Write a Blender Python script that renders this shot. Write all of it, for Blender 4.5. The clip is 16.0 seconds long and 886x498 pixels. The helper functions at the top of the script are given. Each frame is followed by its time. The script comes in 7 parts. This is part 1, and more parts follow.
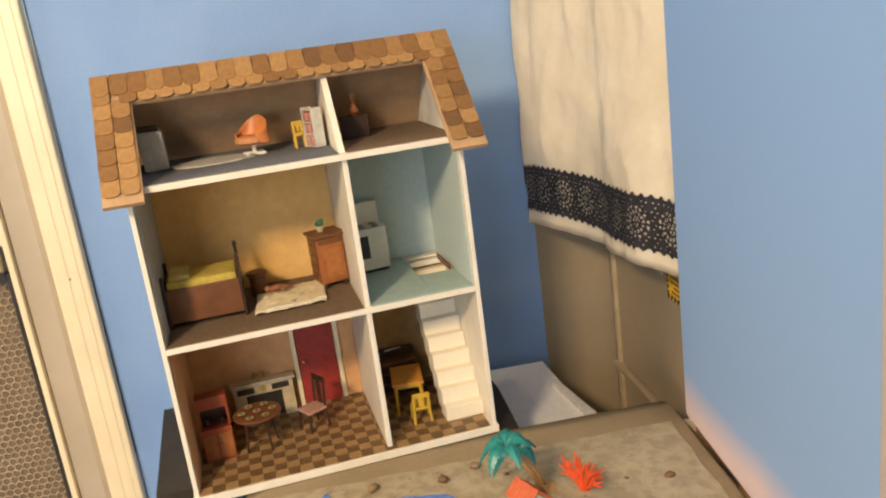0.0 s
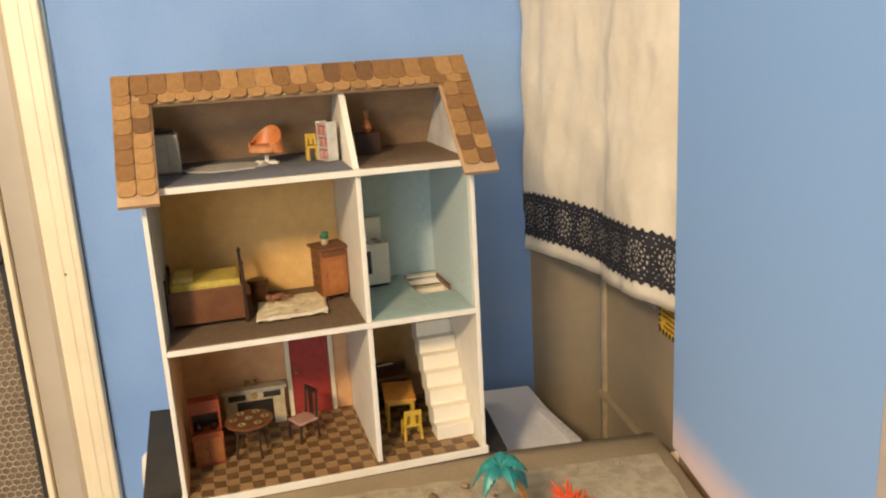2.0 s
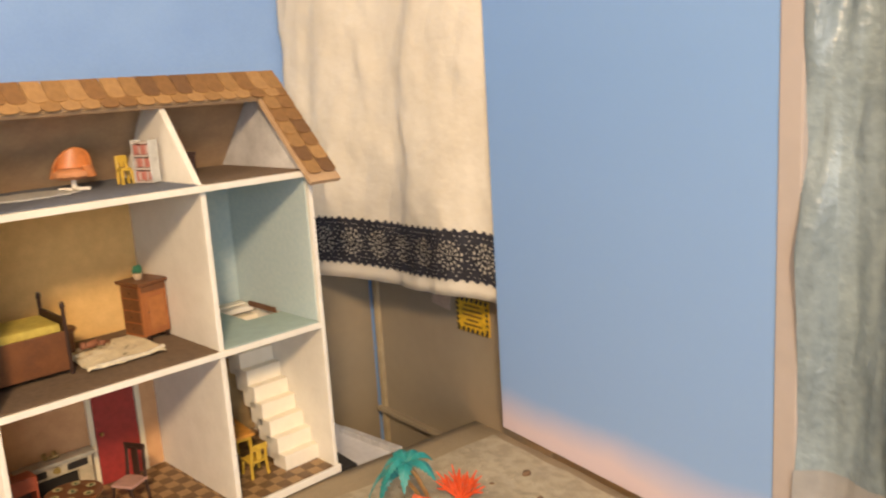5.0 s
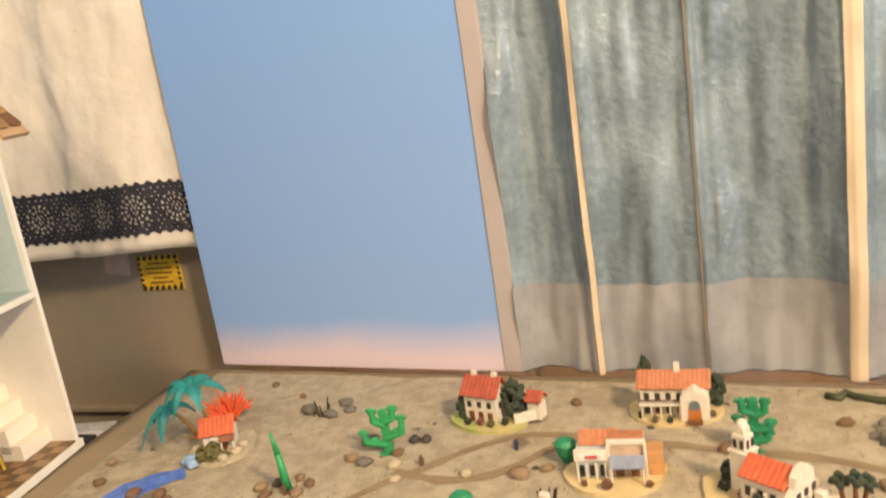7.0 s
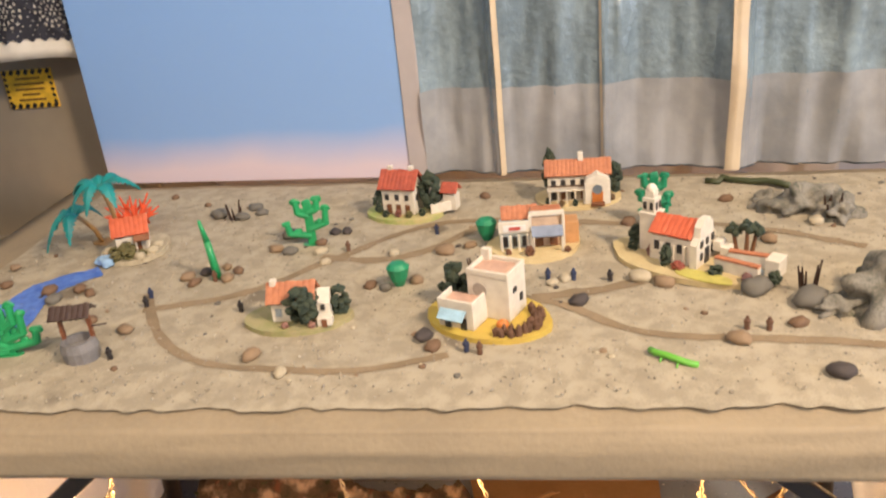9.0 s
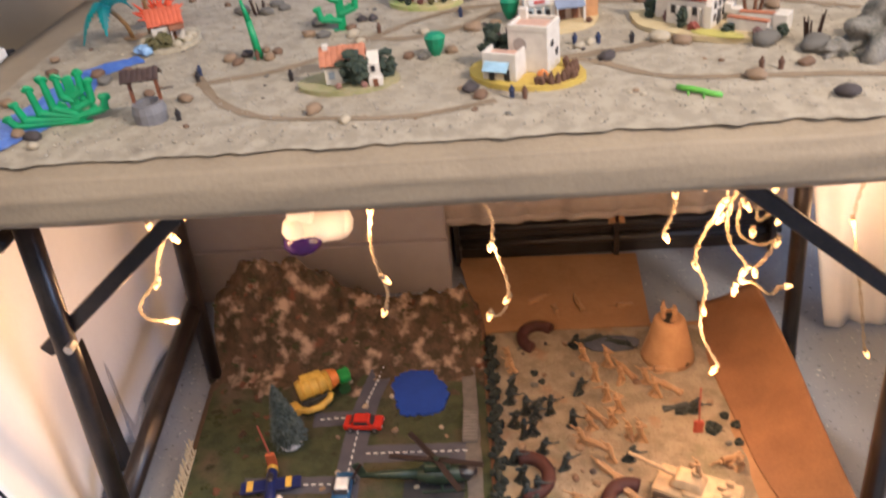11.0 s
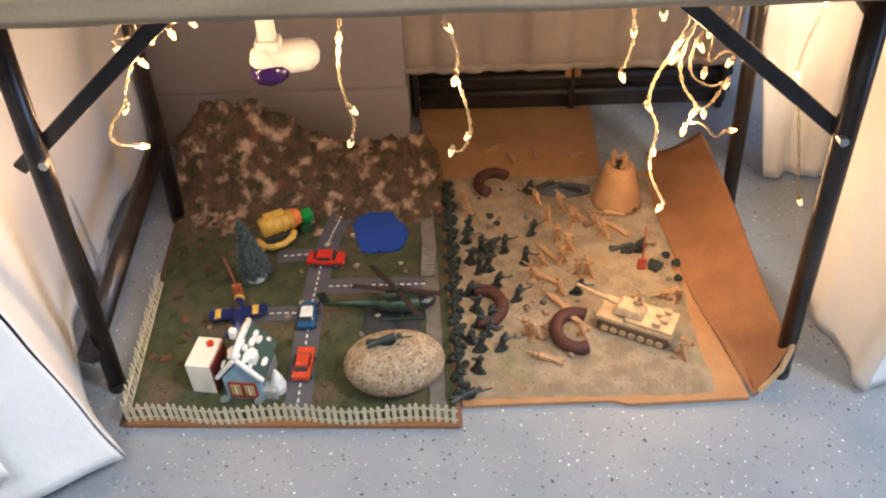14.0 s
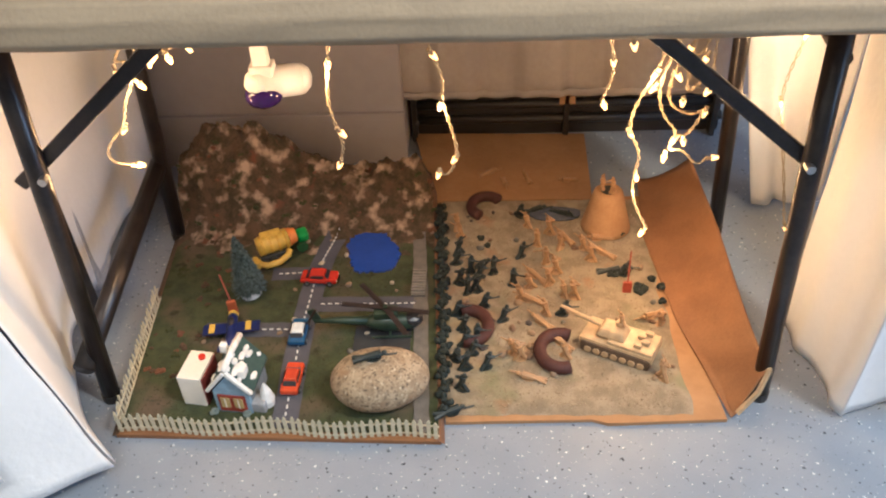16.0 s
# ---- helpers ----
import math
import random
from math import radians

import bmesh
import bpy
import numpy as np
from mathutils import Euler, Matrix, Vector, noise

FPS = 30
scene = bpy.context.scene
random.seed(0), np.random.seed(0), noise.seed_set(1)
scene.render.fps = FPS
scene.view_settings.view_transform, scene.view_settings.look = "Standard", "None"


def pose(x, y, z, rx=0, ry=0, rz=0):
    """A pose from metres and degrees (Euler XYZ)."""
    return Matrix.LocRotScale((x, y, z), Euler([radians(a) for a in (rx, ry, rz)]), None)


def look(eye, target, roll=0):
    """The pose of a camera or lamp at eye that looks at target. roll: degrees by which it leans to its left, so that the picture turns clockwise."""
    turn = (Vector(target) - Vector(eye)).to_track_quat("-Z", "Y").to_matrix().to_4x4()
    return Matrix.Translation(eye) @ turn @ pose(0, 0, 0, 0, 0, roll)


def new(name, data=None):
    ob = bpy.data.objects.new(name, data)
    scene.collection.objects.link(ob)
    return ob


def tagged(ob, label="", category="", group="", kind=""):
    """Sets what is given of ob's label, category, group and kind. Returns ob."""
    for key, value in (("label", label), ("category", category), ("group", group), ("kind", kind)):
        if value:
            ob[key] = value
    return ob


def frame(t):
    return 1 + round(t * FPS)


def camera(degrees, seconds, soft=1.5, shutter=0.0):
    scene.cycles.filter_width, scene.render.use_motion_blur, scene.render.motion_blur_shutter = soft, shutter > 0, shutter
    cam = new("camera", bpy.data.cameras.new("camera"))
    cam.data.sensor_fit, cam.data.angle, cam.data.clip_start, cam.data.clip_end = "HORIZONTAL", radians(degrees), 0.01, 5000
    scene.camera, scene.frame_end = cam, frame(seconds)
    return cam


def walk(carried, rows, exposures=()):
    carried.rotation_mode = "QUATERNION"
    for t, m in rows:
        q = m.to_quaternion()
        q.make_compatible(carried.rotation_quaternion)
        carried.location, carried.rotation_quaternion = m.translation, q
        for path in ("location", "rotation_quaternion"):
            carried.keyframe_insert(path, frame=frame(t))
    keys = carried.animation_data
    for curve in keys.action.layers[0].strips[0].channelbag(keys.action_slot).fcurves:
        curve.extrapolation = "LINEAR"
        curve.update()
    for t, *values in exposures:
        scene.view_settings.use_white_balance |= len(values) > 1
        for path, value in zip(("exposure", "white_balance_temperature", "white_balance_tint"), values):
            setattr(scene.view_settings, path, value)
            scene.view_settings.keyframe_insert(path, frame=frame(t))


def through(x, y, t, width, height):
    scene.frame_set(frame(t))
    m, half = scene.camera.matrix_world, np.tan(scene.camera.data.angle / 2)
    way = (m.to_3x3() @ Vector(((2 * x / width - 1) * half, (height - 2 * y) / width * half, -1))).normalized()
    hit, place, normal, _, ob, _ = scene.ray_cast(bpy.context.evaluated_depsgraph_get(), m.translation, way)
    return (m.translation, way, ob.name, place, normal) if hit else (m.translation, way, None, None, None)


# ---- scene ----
cam = camera(55.7, 16.0, soft=2.1, shutter=0.5)
PATH = [
    (0, (0.997, -0.402, 1.323), (-0.917, -0.178, 0.79), -7.6),
    (0.5, (0.995, -0.404, 1.319), (-0.916, -0.157, 0.784), -6.4),
    (1, (1.001, -0.416, 1.327), (-0.914, -0.161, 0.81), -4.9),
    (1.5, (1.007, -0.426, 1.333), (-0.907, -0.14, 0.826), -3.6),
    (2, (1.006, -0.447, 1.335), (-0.908, -0.151, 0.837), -3.2),
    (2.5, (1.002, -0.474, 1.335), (-0.92, -0.202, 0.856), -2.7),
    (3, (0.984, -0.536, 1.342), (-0.909, -0.136, 0.836), -1.2),
    (5.5, (0.888, -0.823, 1.228), (-0.511, 0.55, 0.833), -5.6),
    (6, (0.873, -0.889, 1.182), (-0.308, 0.672, 0.771), -6.9),
    (6.5, (0.833, -0.957, 1.187), (-0.026, 0.802, 0.778), -7.6),
    (7, (0.766, -1.025, 1.202), (0.107, 0.799, 0.711), -8.7),
    (7.5, (0.708, -1.051, 1.177), (0.216, 0.791, 0.574), -8.2),
    (8, (0.69, -1.061, 1.16), (0.317, 0.775, 0.461), -7.5),
    (10.5, (0.608, -1.22, 1.085), (0.372, 0.511, 0.112), -5.9),
    (11, (0.584, -1.245, 1.073), (0.403, 0.431, -0.003), -6.4),
    (11.5, (0.581, -1.271, 1.058), (0.469, 0.359, -0.095), -5.4),
    (12, (0.58, -1.308, 1.052), (0.464, 0.278, -0.161), -5.6),
    (12.5, (0.572, -1.315, 1.047), (0.502, 0.242, -0.207), -4.6),
    (13, (0.56, -1.322, 1.043), (0.519, 0.206, -0.247), -4.1),
    (13.5, (0.557, -1.329, 1.047), (0.51, 0.183, -0.261), -3.8),
    (14, (0.562, -1.33, 1.05), (0.494, 0.178, -0.262), -3.2),
    (14.5, (0.577, -1.333, 1.054), (0.497, 0.183, -0.248), -2.7),
    (15, (0.594, -1.339, 1.056), (0.5, 0.188, -0.233), -3.0),
    (15.5, (0.603, -1.349, 1.062), (0.502, 0.184, -0.22), -3.1),
    (16, (0.61, -1.363, 1.067), (0.507, 0.182, -0.198), -3.1),
]
EXPOSURES = [(0, -0.10, 7000, 12), (3.2, -0.13, 6850, 11), (5.5, 0.02, 7050, 17), (8.2, 0.06, 6300, 12),
             (10.3, -0.07, 5350, 24), (11.5, -0.10, 4950, 14), (12.5, -0.08, 4750, 9), (16, -0.04, 4820, 8)]
walk(cam, [(t, look(eye, target, roll)) for t, eye, target, roll in PATH], EXPOSURES)


# ---- world and lights ----
world = bpy.data.worlds.new("world")
scene.world = world
world.use_nodes = True
wn = world.node_tree
sky = wn.nodes.new("ShaderNodeTexSky")
sky.sky_type, sky.sun_disc, sky.sun_elevation = "NISHITA", False, radians(35)
wn.links.new(sky.outputs[0], wn.nodes["Background"].inputs[0])
wn.nodes["Background"].inputs[1].default_value = 0.1


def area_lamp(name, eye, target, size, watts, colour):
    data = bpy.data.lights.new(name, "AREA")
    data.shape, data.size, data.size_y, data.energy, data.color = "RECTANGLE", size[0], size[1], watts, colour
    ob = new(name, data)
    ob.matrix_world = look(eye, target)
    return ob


# Unseen warm lamp below ceiling height, placed by the dollhouse's cast shadow.
area_lamp("warm_lamp_light", (1.75, -1.30, 2.20), (0.0, -0.4, 0.9), (0.25, 0.25), 56, (1.0, 0.76, 0.47))
# Overhead fill added without a known fixture, brightening the left sheet and floor.
area_lamp("overhead_fill_light", (0.15, -2.2, 2.53), (0.15, -2.2, 0), (1.1, 0.5), 42, (1.0, 0.84, 0.62))
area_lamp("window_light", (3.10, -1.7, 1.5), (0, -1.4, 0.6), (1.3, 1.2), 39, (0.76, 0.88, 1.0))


# ---- materials ----
def mat(name, c1, c2=None, scale=40.0, rough=0.6, bump=0.15, metal=0.0, fine=6.0, spots=None, contrast=0.3):
    """Two colours mixed by broad noise, grain by fine noise, an optional third colour in spots, and relief."""
    m = bpy.data.materials.new(name)
    m.use_nodes = True
    nt = m.node_tree
    b = nt.nodes["Principled BSDF"]
    b.inputs["Roughness"].default_value, b.inputs["Metallic"].default_value = rough, metal
    c2 = c2 or tuple(0.78 * v for v in c1)
    co = nt.nodes.new("ShaderNodeTexCoord")
    n1, n2 = nt.nodes.new("ShaderNodeTexNoise"), nt.nodes.new("ShaderNodeTexNoise")
    n1.inputs["Scale"].default_value, n1.inputs["Detail"].default_value = scale, 4
    n2.inputs["Scale"].default_value, n2.inputs["Detail"].default_value = scale * fine, 3
    for n in (n1, n2):
        nt.links.new(co.outputs["Object"], n.inputs["Vector"])
    r = nt.nodes.new("ShaderNodeValToRGB")
    r.color_ramp.elements[0].position, r.color_ramp.elements[1].position = 0.5 - contrast / 2, 0.5 + contrast / 2
    r.color_ramp.elements[0].color, r.color_ramp.elements[1].color = (*c1, 1), (*c2, 1)
    add = nt.nodes.new("ShaderNodeMath")
    add.operation = "MULTIPLY_ADD"
    add.inputs[1].default_value = 0.4
    nt.links.new(n2.outputs["Fac"], add.inputs[0])
    sub = nt.nodes.new("ShaderNodeMath")
    sub.operation = "MULTIPLY_ADD"
    sub.inputs[1].default_value, sub.inputs[2].default_value = 0.9, -0.15
    nt.links.new(n1.outputs["Fac"], sub.inputs[0])
    nt.links.new(sub.outputs[0], add.inputs[2])
    nt.links.new(add.outputs[0], r.inputs["Fac"])
    out = r.outputs["Color"]
    for colour, sscale, limit, *soft in spots or ():
        v = nt.nodes.new("ShaderNodeTexNoise")
        v.inputs["Scale"].default_value, v.inputs["Detail"].default_value = sscale, 5 if soft else 2
        nt.links.new(co.outputs["Object"], v.inputs["Vector"])
        rr = nt.nodes.new("ShaderNodeValToRGB")
        rr.color_ramp.elements[0].position, rr.color_ramp.elements[1].position = limit, min(1.0, limit + (soft[0] if soft else 0.05))
        nt.links.new(v.outputs["Fac"], rr.inputs["Fac"])
        mx = nt.nodes.new("ShaderNodeMix")
        mx.data_type = "RGBA"
        nt.links.new(rr.outputs["Color"], mx.inputs["Factor"])
        nt.links.new(out, mx.inputs["A"])
        mx.inputs["B"].default_value = (*colour, 1)
        out = mx.outputs["Result"]
    nt.links.new(out, b.inputs["Base Color"])
    if bump:
        bp = nt.nodes.new("ShaderNodeBump")
        bp.inputs["Strength"].default_value, bp.inputs["Distance"].default_value = bump, 0.06 / scale
        nt.links.new(add.outputs[0], bp.inputs["Height"])
        nt.links.new(bp.outputs["Normal"], b.inputs["Normal"])
    return m


def glow(name, colour, strength):
    m = bpy.data.materials.new(name)
    m.use_nodes = True
    b = m.node_tree.nodes["Principled BSDF"]
    b.inputs["Base Color"].default_value = (*colour, 1)
    b.inputs["Emission Color"].default_value, b.inputs["Emission Strength"].default_value = (*colour, 1), strength
    return m


def cloth_mat(name, c1, c2, through=0.35, scale=9.0, bump=0.5):
    """Fabric that lets some light through."""
    m = mat(name, c1, c2, scale, 0.85, bump, fine=9)
    nt = m.node_tree
    b, outn = nt.nodes["Principled BSDF"], nt.nodes["Material Output"]
    tr, mix = nt.nodes.new("ShaderNodeBsdfTranslucent"), nt.nodes.new("ShaderNodeMixShader")
    tr.inputs["Color"].default_value = (*c1, 1)
    mix.inputs["Fac"].default_value = through
    nt.links.new(b.outputs[0], mix.inputs[1])
    nt.links.new(tr.outputs[0], mix.inputs[2])
    nt.links.new(mix.outputs[0], outn.inputs["Surface"])
    return m


BLUE = mat("blue_paint", (0.22, 0.38, 0.70), (0.19, 0.34, 0.66), 6, 0.7, 0.08, fine=40)
CREAM = mat("cream_gloss_paint", (0.78, 0.70, 0.52), (0.72, 0.63, 0.46), 5, 0.35, 0.05)
BEIGE = mat("beige_paint", (0.46, 0.41, 0.34), (0.42, 0.37, 0.30), 5, 0.45, 0.05)
GREYWALL = mat("grey_wall_paint", (0.33, 0.30, 0.30), (0.30, 0.27, 0.27), 7, 0.6, 0.08)
CABINET = mat("grey_cabinet_paint", (0.30, 0.25, 0.18), (0.27, 0.225, 0.165), 8, 0.45, 0.05)
BLACK = mat("black_paint", (0.018, 0.016, 0.015), (0.03, 0.027, 0.024), 20, 0.35, 0.1)
LEGMAT = mat("black_steel", (0.012, 0.010, 0.010), (0.03, 0.022, 0.018), 30, 0.32, 0.1, 0.2)
KRAFT = mat("kraft_paper", (0.30, 0.235, 0.15), (0.25, 0.195, 0.125), 9, 0.75, 0.25, fine=20)
CARD = mat("cardboard", (0.235, 0.108, 0.038), (0.185, 0.082, 0.029), 14, 0.75, 0.2, fine=16)
CARD_LIGHT = mat("pale_cardboard", (0.36, 0.20, 0.085), (0.30, 0.16, 0.065), 14, 0.75, 0.2)
SAND = mat("sand", (0.38, 0.325, 0.235), (0.29, 0.245, 0.175), 60, 0.95, 1.0, fine=10, contrast=0.2, spots=(((0.17, 0.14, 0.10), 12, 0.66),))
TRACK = mat("dirt_track", (0.20, 0.145, 0.085), (0.26, 0.19, 0.115), 30, 0.95, 0.6, fine=12)
DESERT = mat("desert_sand", (0.29, 0.235, 0.155), (0.195, 0.15, 0.095), 34, 0.95, 0.9, fine=12, contrast=0.22, spots=(((0.17, 0.16, 0.075), 9, 0.56, 0.2), ((0.27, 0.14, 0.065), 14, 0.60, 0.15)))
TURF = mat("toy_turf", (0.058, 0.066, 0.024), (0.034, 0.042, 0.016), 40, 0.95, 1.0, fine=12, contrast=0.22, spots=(((0.105, 0.075, 0.045), 8, 0.52, 0.16), ((0.022, 0.025, 0.008), 30, 0.60, 0.1)))
MOUNT = mat("scenic_rock", (0.10, 0.060, 0.035), (0.045, 0.034, 0.016), 40, 0.95, 1.0, fine=6, contrast=0.25, spots=(((0.42, 0.30, 0.20), 30, 0.52, 0.16), ((0.035, 0.032, 0.012), 34, 0.58, 0.1), ((0.15, 0.055, 0.03), 26, 0.64, 0.1)))
ROAD = mat("toy_road_paint", (0.085, 0.085, 0.102), (0.065, 0.065, 0.082), 30, 0.8, 0.2)
ROADLINE = mat("white_road_line", (0.75, 0.75, 0.72), None, 60, 0.7, 0.1)
POND = mat("blue_pond_paint", (0.022, 0.065, 0.36), (0.018, 0.055, 0.30), 30, 0.3, 0.15)
STREAM = mat("blue_stream", (0.045, 0.115, 0.46), (0.13, 0.24, 0.62), 120, 0.35, 0.5)
WHITE = mat("white_house_paint", (0.78, 0.74, 0.66), (0.72, 0.68, 0.60), 30, 0.5, 0.08)
LINEN = cloth_mat("white_linen", (0.78, 0.73, 0.64), (0.70, 0.64, 0.54), 0.25)
SHEET = cloth_mat("white_sheet", (0.86, 0.85, 0.84), (0.82, 0.81, 0.80), 0.18)
LACE = mat("black_lace", (0.008, 0.008, 0.014), (0.02, 0.02, 0.03), 60, 0.8, 0.6)
SATIN = mat("grey_satin", (0.24, 0.305, 0.345), (0.14, 0.185, 0.22), 9, 0.30, 0.7, 0.0, fine=12)
SATIN_SHEEN = mat("cream_satin_sheen", (0.62, 0.50, 0.34), (0.52, 0.42, 0.30), 8, 0.4, 0.3)
STRIP = mat("grey_board_edge", (0.42, 0.37, 0.36), (0.38, 0.34, 0.33), 9, 0.7, 0.1)
PLASTIC_W = mat("white_plastic", (0.72, 0.70, 0.66), (0.66, 0.64, 0.60), 20, 0.35, 0.05)


def plain(name, c, rough=0.5, metal=0.0, k=0.75):
    return mat(name, c, tuple(k * v for v in c), 90, rough, 0.12, metal)


# ---- mesh helpers ----
def part(name, bm, material, parent=None, label="", smooth=False):
    """Links a bmesh as one mesh object, under a thing or part where one is given."""
    bmesh.ops.recalc_face_normals(bm, faces=bm.faces)
    me = bpy.data.meshes.new(name)
    bm.to_mesh(me)
    bm.free()
    for m in material if isinstance(material, (list, tuple)) else (material,):
        me.materials.append(m)
    if smooth:
        me.shade_smooth()
    ob = new(name, me)
    ob.parent = parent
    if label:
        ob["label"] = label
    return ob


def thing(name, label, category, m, group="", kind=""):
    ob = new(name)
    ob.empty_display_size = 0.02
    ob.matrix_basis = m
    return tagged(ob, label, category, group, kind)


def box(c, s, bevel=0.0, bm=None, rz=0.0, rx=0.0, ry=0.0, taper=1.0):
    """A box of size s centred at c, turned, its top scaled by taper, its edges rounded."""
    bm = bm or bmesh.new()
    made = bmesh.ops.create_cube(bm, size=1.0)["verts"]
    for v in made:
        if v.co.z > 0:
            v.co.x *= taper
            v.co.y *= taper
    bmesh.ops.transform(bm, matrix=pose(*c, rx, ry, rz) @ Matrix.Diagonal((*s, 1)), verts=made)
    if bevel:
        edges = list({e for v in made for e in v.link_edges})
        bmesh.ops.bevel(bm, geom=edges, offset=bevel, segments=2, affect="EDGES", profile=0.6)
    return bm


def rod(a, b, r, bm=None, r2=None, n=10):
    bm = bm or bmesh.new()
    a, b = Vector(a), Vector(b)
    m = Matrix.Translation((a + b) / 2) @ (b - a).to_track_quat("Z", "Y").to_matrix().to_4x4()
    bmesh.ops.create_cone(bm, cap_ends=True, segments=n, radius1=r, radius2=r if r2 is None else r2, depth=(b - a).length, matrix=m)
    return bm


def blob(c, s, bm=None, rough=0.0, rz=0.0, sub=2, seed=0.0, freq=1.6):
    """A rounded lump with radii s, roughened by noise."""
    bm = bm or bmesh.new()
    made = bmesh.ops.create_icosphere(bm, subdivisions=sub, radius=1.0)["verts"]
    if rough:
        for v in made:
            v.co *= 1 + rough * noise.noise(v.co * freq + Vector((seed * 3.1, seed * 1.7, seed)))
    bmesh.ops.transform(bm, matrix=pose(*c, 0, 0, rz) @ Matrix.Diagonal((*s, 1)), verts=made)
    return bm


def prism(outline, z0, z1, bm=None):
    """An upright slab with the given plan."""
    bm = bm or bmesh.new()
    low = [bm.verts.new((x, y, z0)) for x, y in outline]
    top = [bm.verts.new((x, y, z1)) for x, y in outline]
    bm.faces.new(top)
    bm.faces.new(low[::-1])
    for i in range(len(low)):
        j = (i + 1) % len(low)
        bm.faces.new((low[i], low[j], top[j], top[i]))
    return bm


def extrude_x(profile, x0, x1, bm=None):
    """A slab whose (y, z) section is given, from x0 to x1."""
    bm = bm or bmesh.new()
    a = [bm.verts.new((x0, y, z)) for y, z in profile]
    b = [bm.verts.new((x1, y, z)) for y, z in profile]
    bm.faces.new(a)
    bm.faces.new(b[::-1])
    for i in range(len(a)):
        j = (i + 1) % len(a)
        bm.faces.new((a[i], a[j], b[j], b[i]))
    return bm


def lathe(profile, bm=None, n=20, at=(0, 0, 0)):
    """A turned solid from (radius, height) pairs."""
    bm = bm or bmesh.new()
    rings = [[bm.verts.new((at[0] + r * math.cos(2 * math.pi * i / n), at[1] + r * math.sin(2 * math.pi * i / n), at[2] + z)) for i in range(n)] for r, z in profile]
    for a, b in zip(rings, rings[1:]):
        for i in range(n):
            bm.faces.new((a[i], a[(i + 1) % n], b[(i + 1) % n], b[i]))
    bm.faces.new(rings[0][::-1])
    bm.faces.new(rings[-1])
    return bm


def tube(points, r, bm=None, n=6):
    """A round cord along points."""
    bm = bm or bmesh.new()
    pts, rings = [Vector(p) for p in points], []
    for i, p in enumerate(pts):
        d = (pts[min(i + 1, len(pts) - 1)] - pts[max(i - 1, 0)]).normalized()
        q = d.to_track_quat("Z", "Y")
        rings.append([bm.verts.new(p + q @ Vector((r * math.cos(2 * math.pi * k / n), r * math.sin(2 * math.pi * k / n), 0))) for k in range(n)])
    for a, b in zip(rings, rings[1:]):
        for k in range(n):
            bm.faces.new((a[k], a[(k + 1) % n], b[(k + 1) % n], b[k]))
    bm.faces.new(rings[0][::-1])
    bm.faces.new(rings[-1])
    return bm


def surface(nu, nv, f, thick=0.0, bm=None):
    """A sheet of nu by nv cells at f(u, v), with u and v from 0 to 1, and a thickness along its normals."""
    bm = bm or bmesh.new()
    g = [[bm.verts.new(f(i / nu, j / nv)) for j in range(nv + 1)] for i in range(nu + 1)]
    faces = [bm.faces.new((g[i][j], g[i + 1][j], g[i + 1][j + 1], g[i][j + 1])) for i in range(nu) for j in range(nv)]
    if thick:
        bmesh.ops.recalc_face_normals(bm, faces=faces)
        bmesh.ops.solidify(bm, geom=faces, thickness=thick)
    return bm


def lerp(a, b, k):
    return a + (b - a) * k


def glide(points, k):
    """A point on a polyline at the part k of its corners."""
    x = k * (len(points) - 1)
    i = min(int(x), len(points) - 2)
    return Vector(points[i]).lerp(Vector(points[i + 1]), x - i)


# ---- structure ----
FLOOR = mat("speckled_vinyl", (0.25, 0.28, 0.33), (0.22, 0.25, 0.30), 12, 0.45, 0.06, fine=30, spots=(((0.03, 0.035, 0.05), 120, 0.662), ((0.72, 0.73, 0.75), 150, 0.674), ((0.13, 0.15, 0.19), 90, 0.69)))
tagged(part("floor", box((0.8, -1.4, -0.05), (5.2, 4.6, 0.1)), FLOOR), "grey-blue vinyl floor with dark and white speckles", "floor", kind="structure")
tagged(part("ceiling", box((0.8, -1.4, 2.62), (5.2, 4.6, 0.1)), mat("ceiling_paint", (0.75, 0.74, 0.70), None, 6, 0.8)), "plain off-white painted ceiling", "ceiling", kind="structure")
west = tagged(part("wall_west", box((-0.48, -0.32, 1.285), (0.10, 1.02, 2.57)), BLUE), "light blue painted wall behind the dollhouse", "wall", kind="structure")
tagged(part("wall_west_beyond", box((-0.50, -2.63, 1.285), (0.10, 1.94, 2.57)), BEIGE), "plain beige wall beyond the door", "wall", kind="structure")
tagged(part("wall_lintel", box((-0.48, -1.245, 2.33), (0.10, 0.83, 0.48)), BLUE), "light blue painted wall above the door", "wall", kind="structure")
tagged(part("wall_north", box((0.8, 0.60, 1.285), (5.2, 0.12, 2.57)), GREYWALL), "grey painted wall behind the table", "wall", kind="structure")
tagged(part("wall_column", box((-0.02, 0.40, 1.285), (0.90, 0.26, 2.57), 0.004), GREYWALL), "grey painted wall pier with a baseboard", "wall", kind="structure")
tagged(part("baseboard", box((-0.02, 0.262, 0.065), (0.906, 0.014, 0.13), 0.003), GREYWALL), "grey painted baseboard with a square top", "baseboard", kind="structure")
tagged(part("wall_south", box((0.8, -3.65, 1.285), (5.2, 0.1, 2.57)), BEIGE), "plain beige wall", "wall", kind="structure")
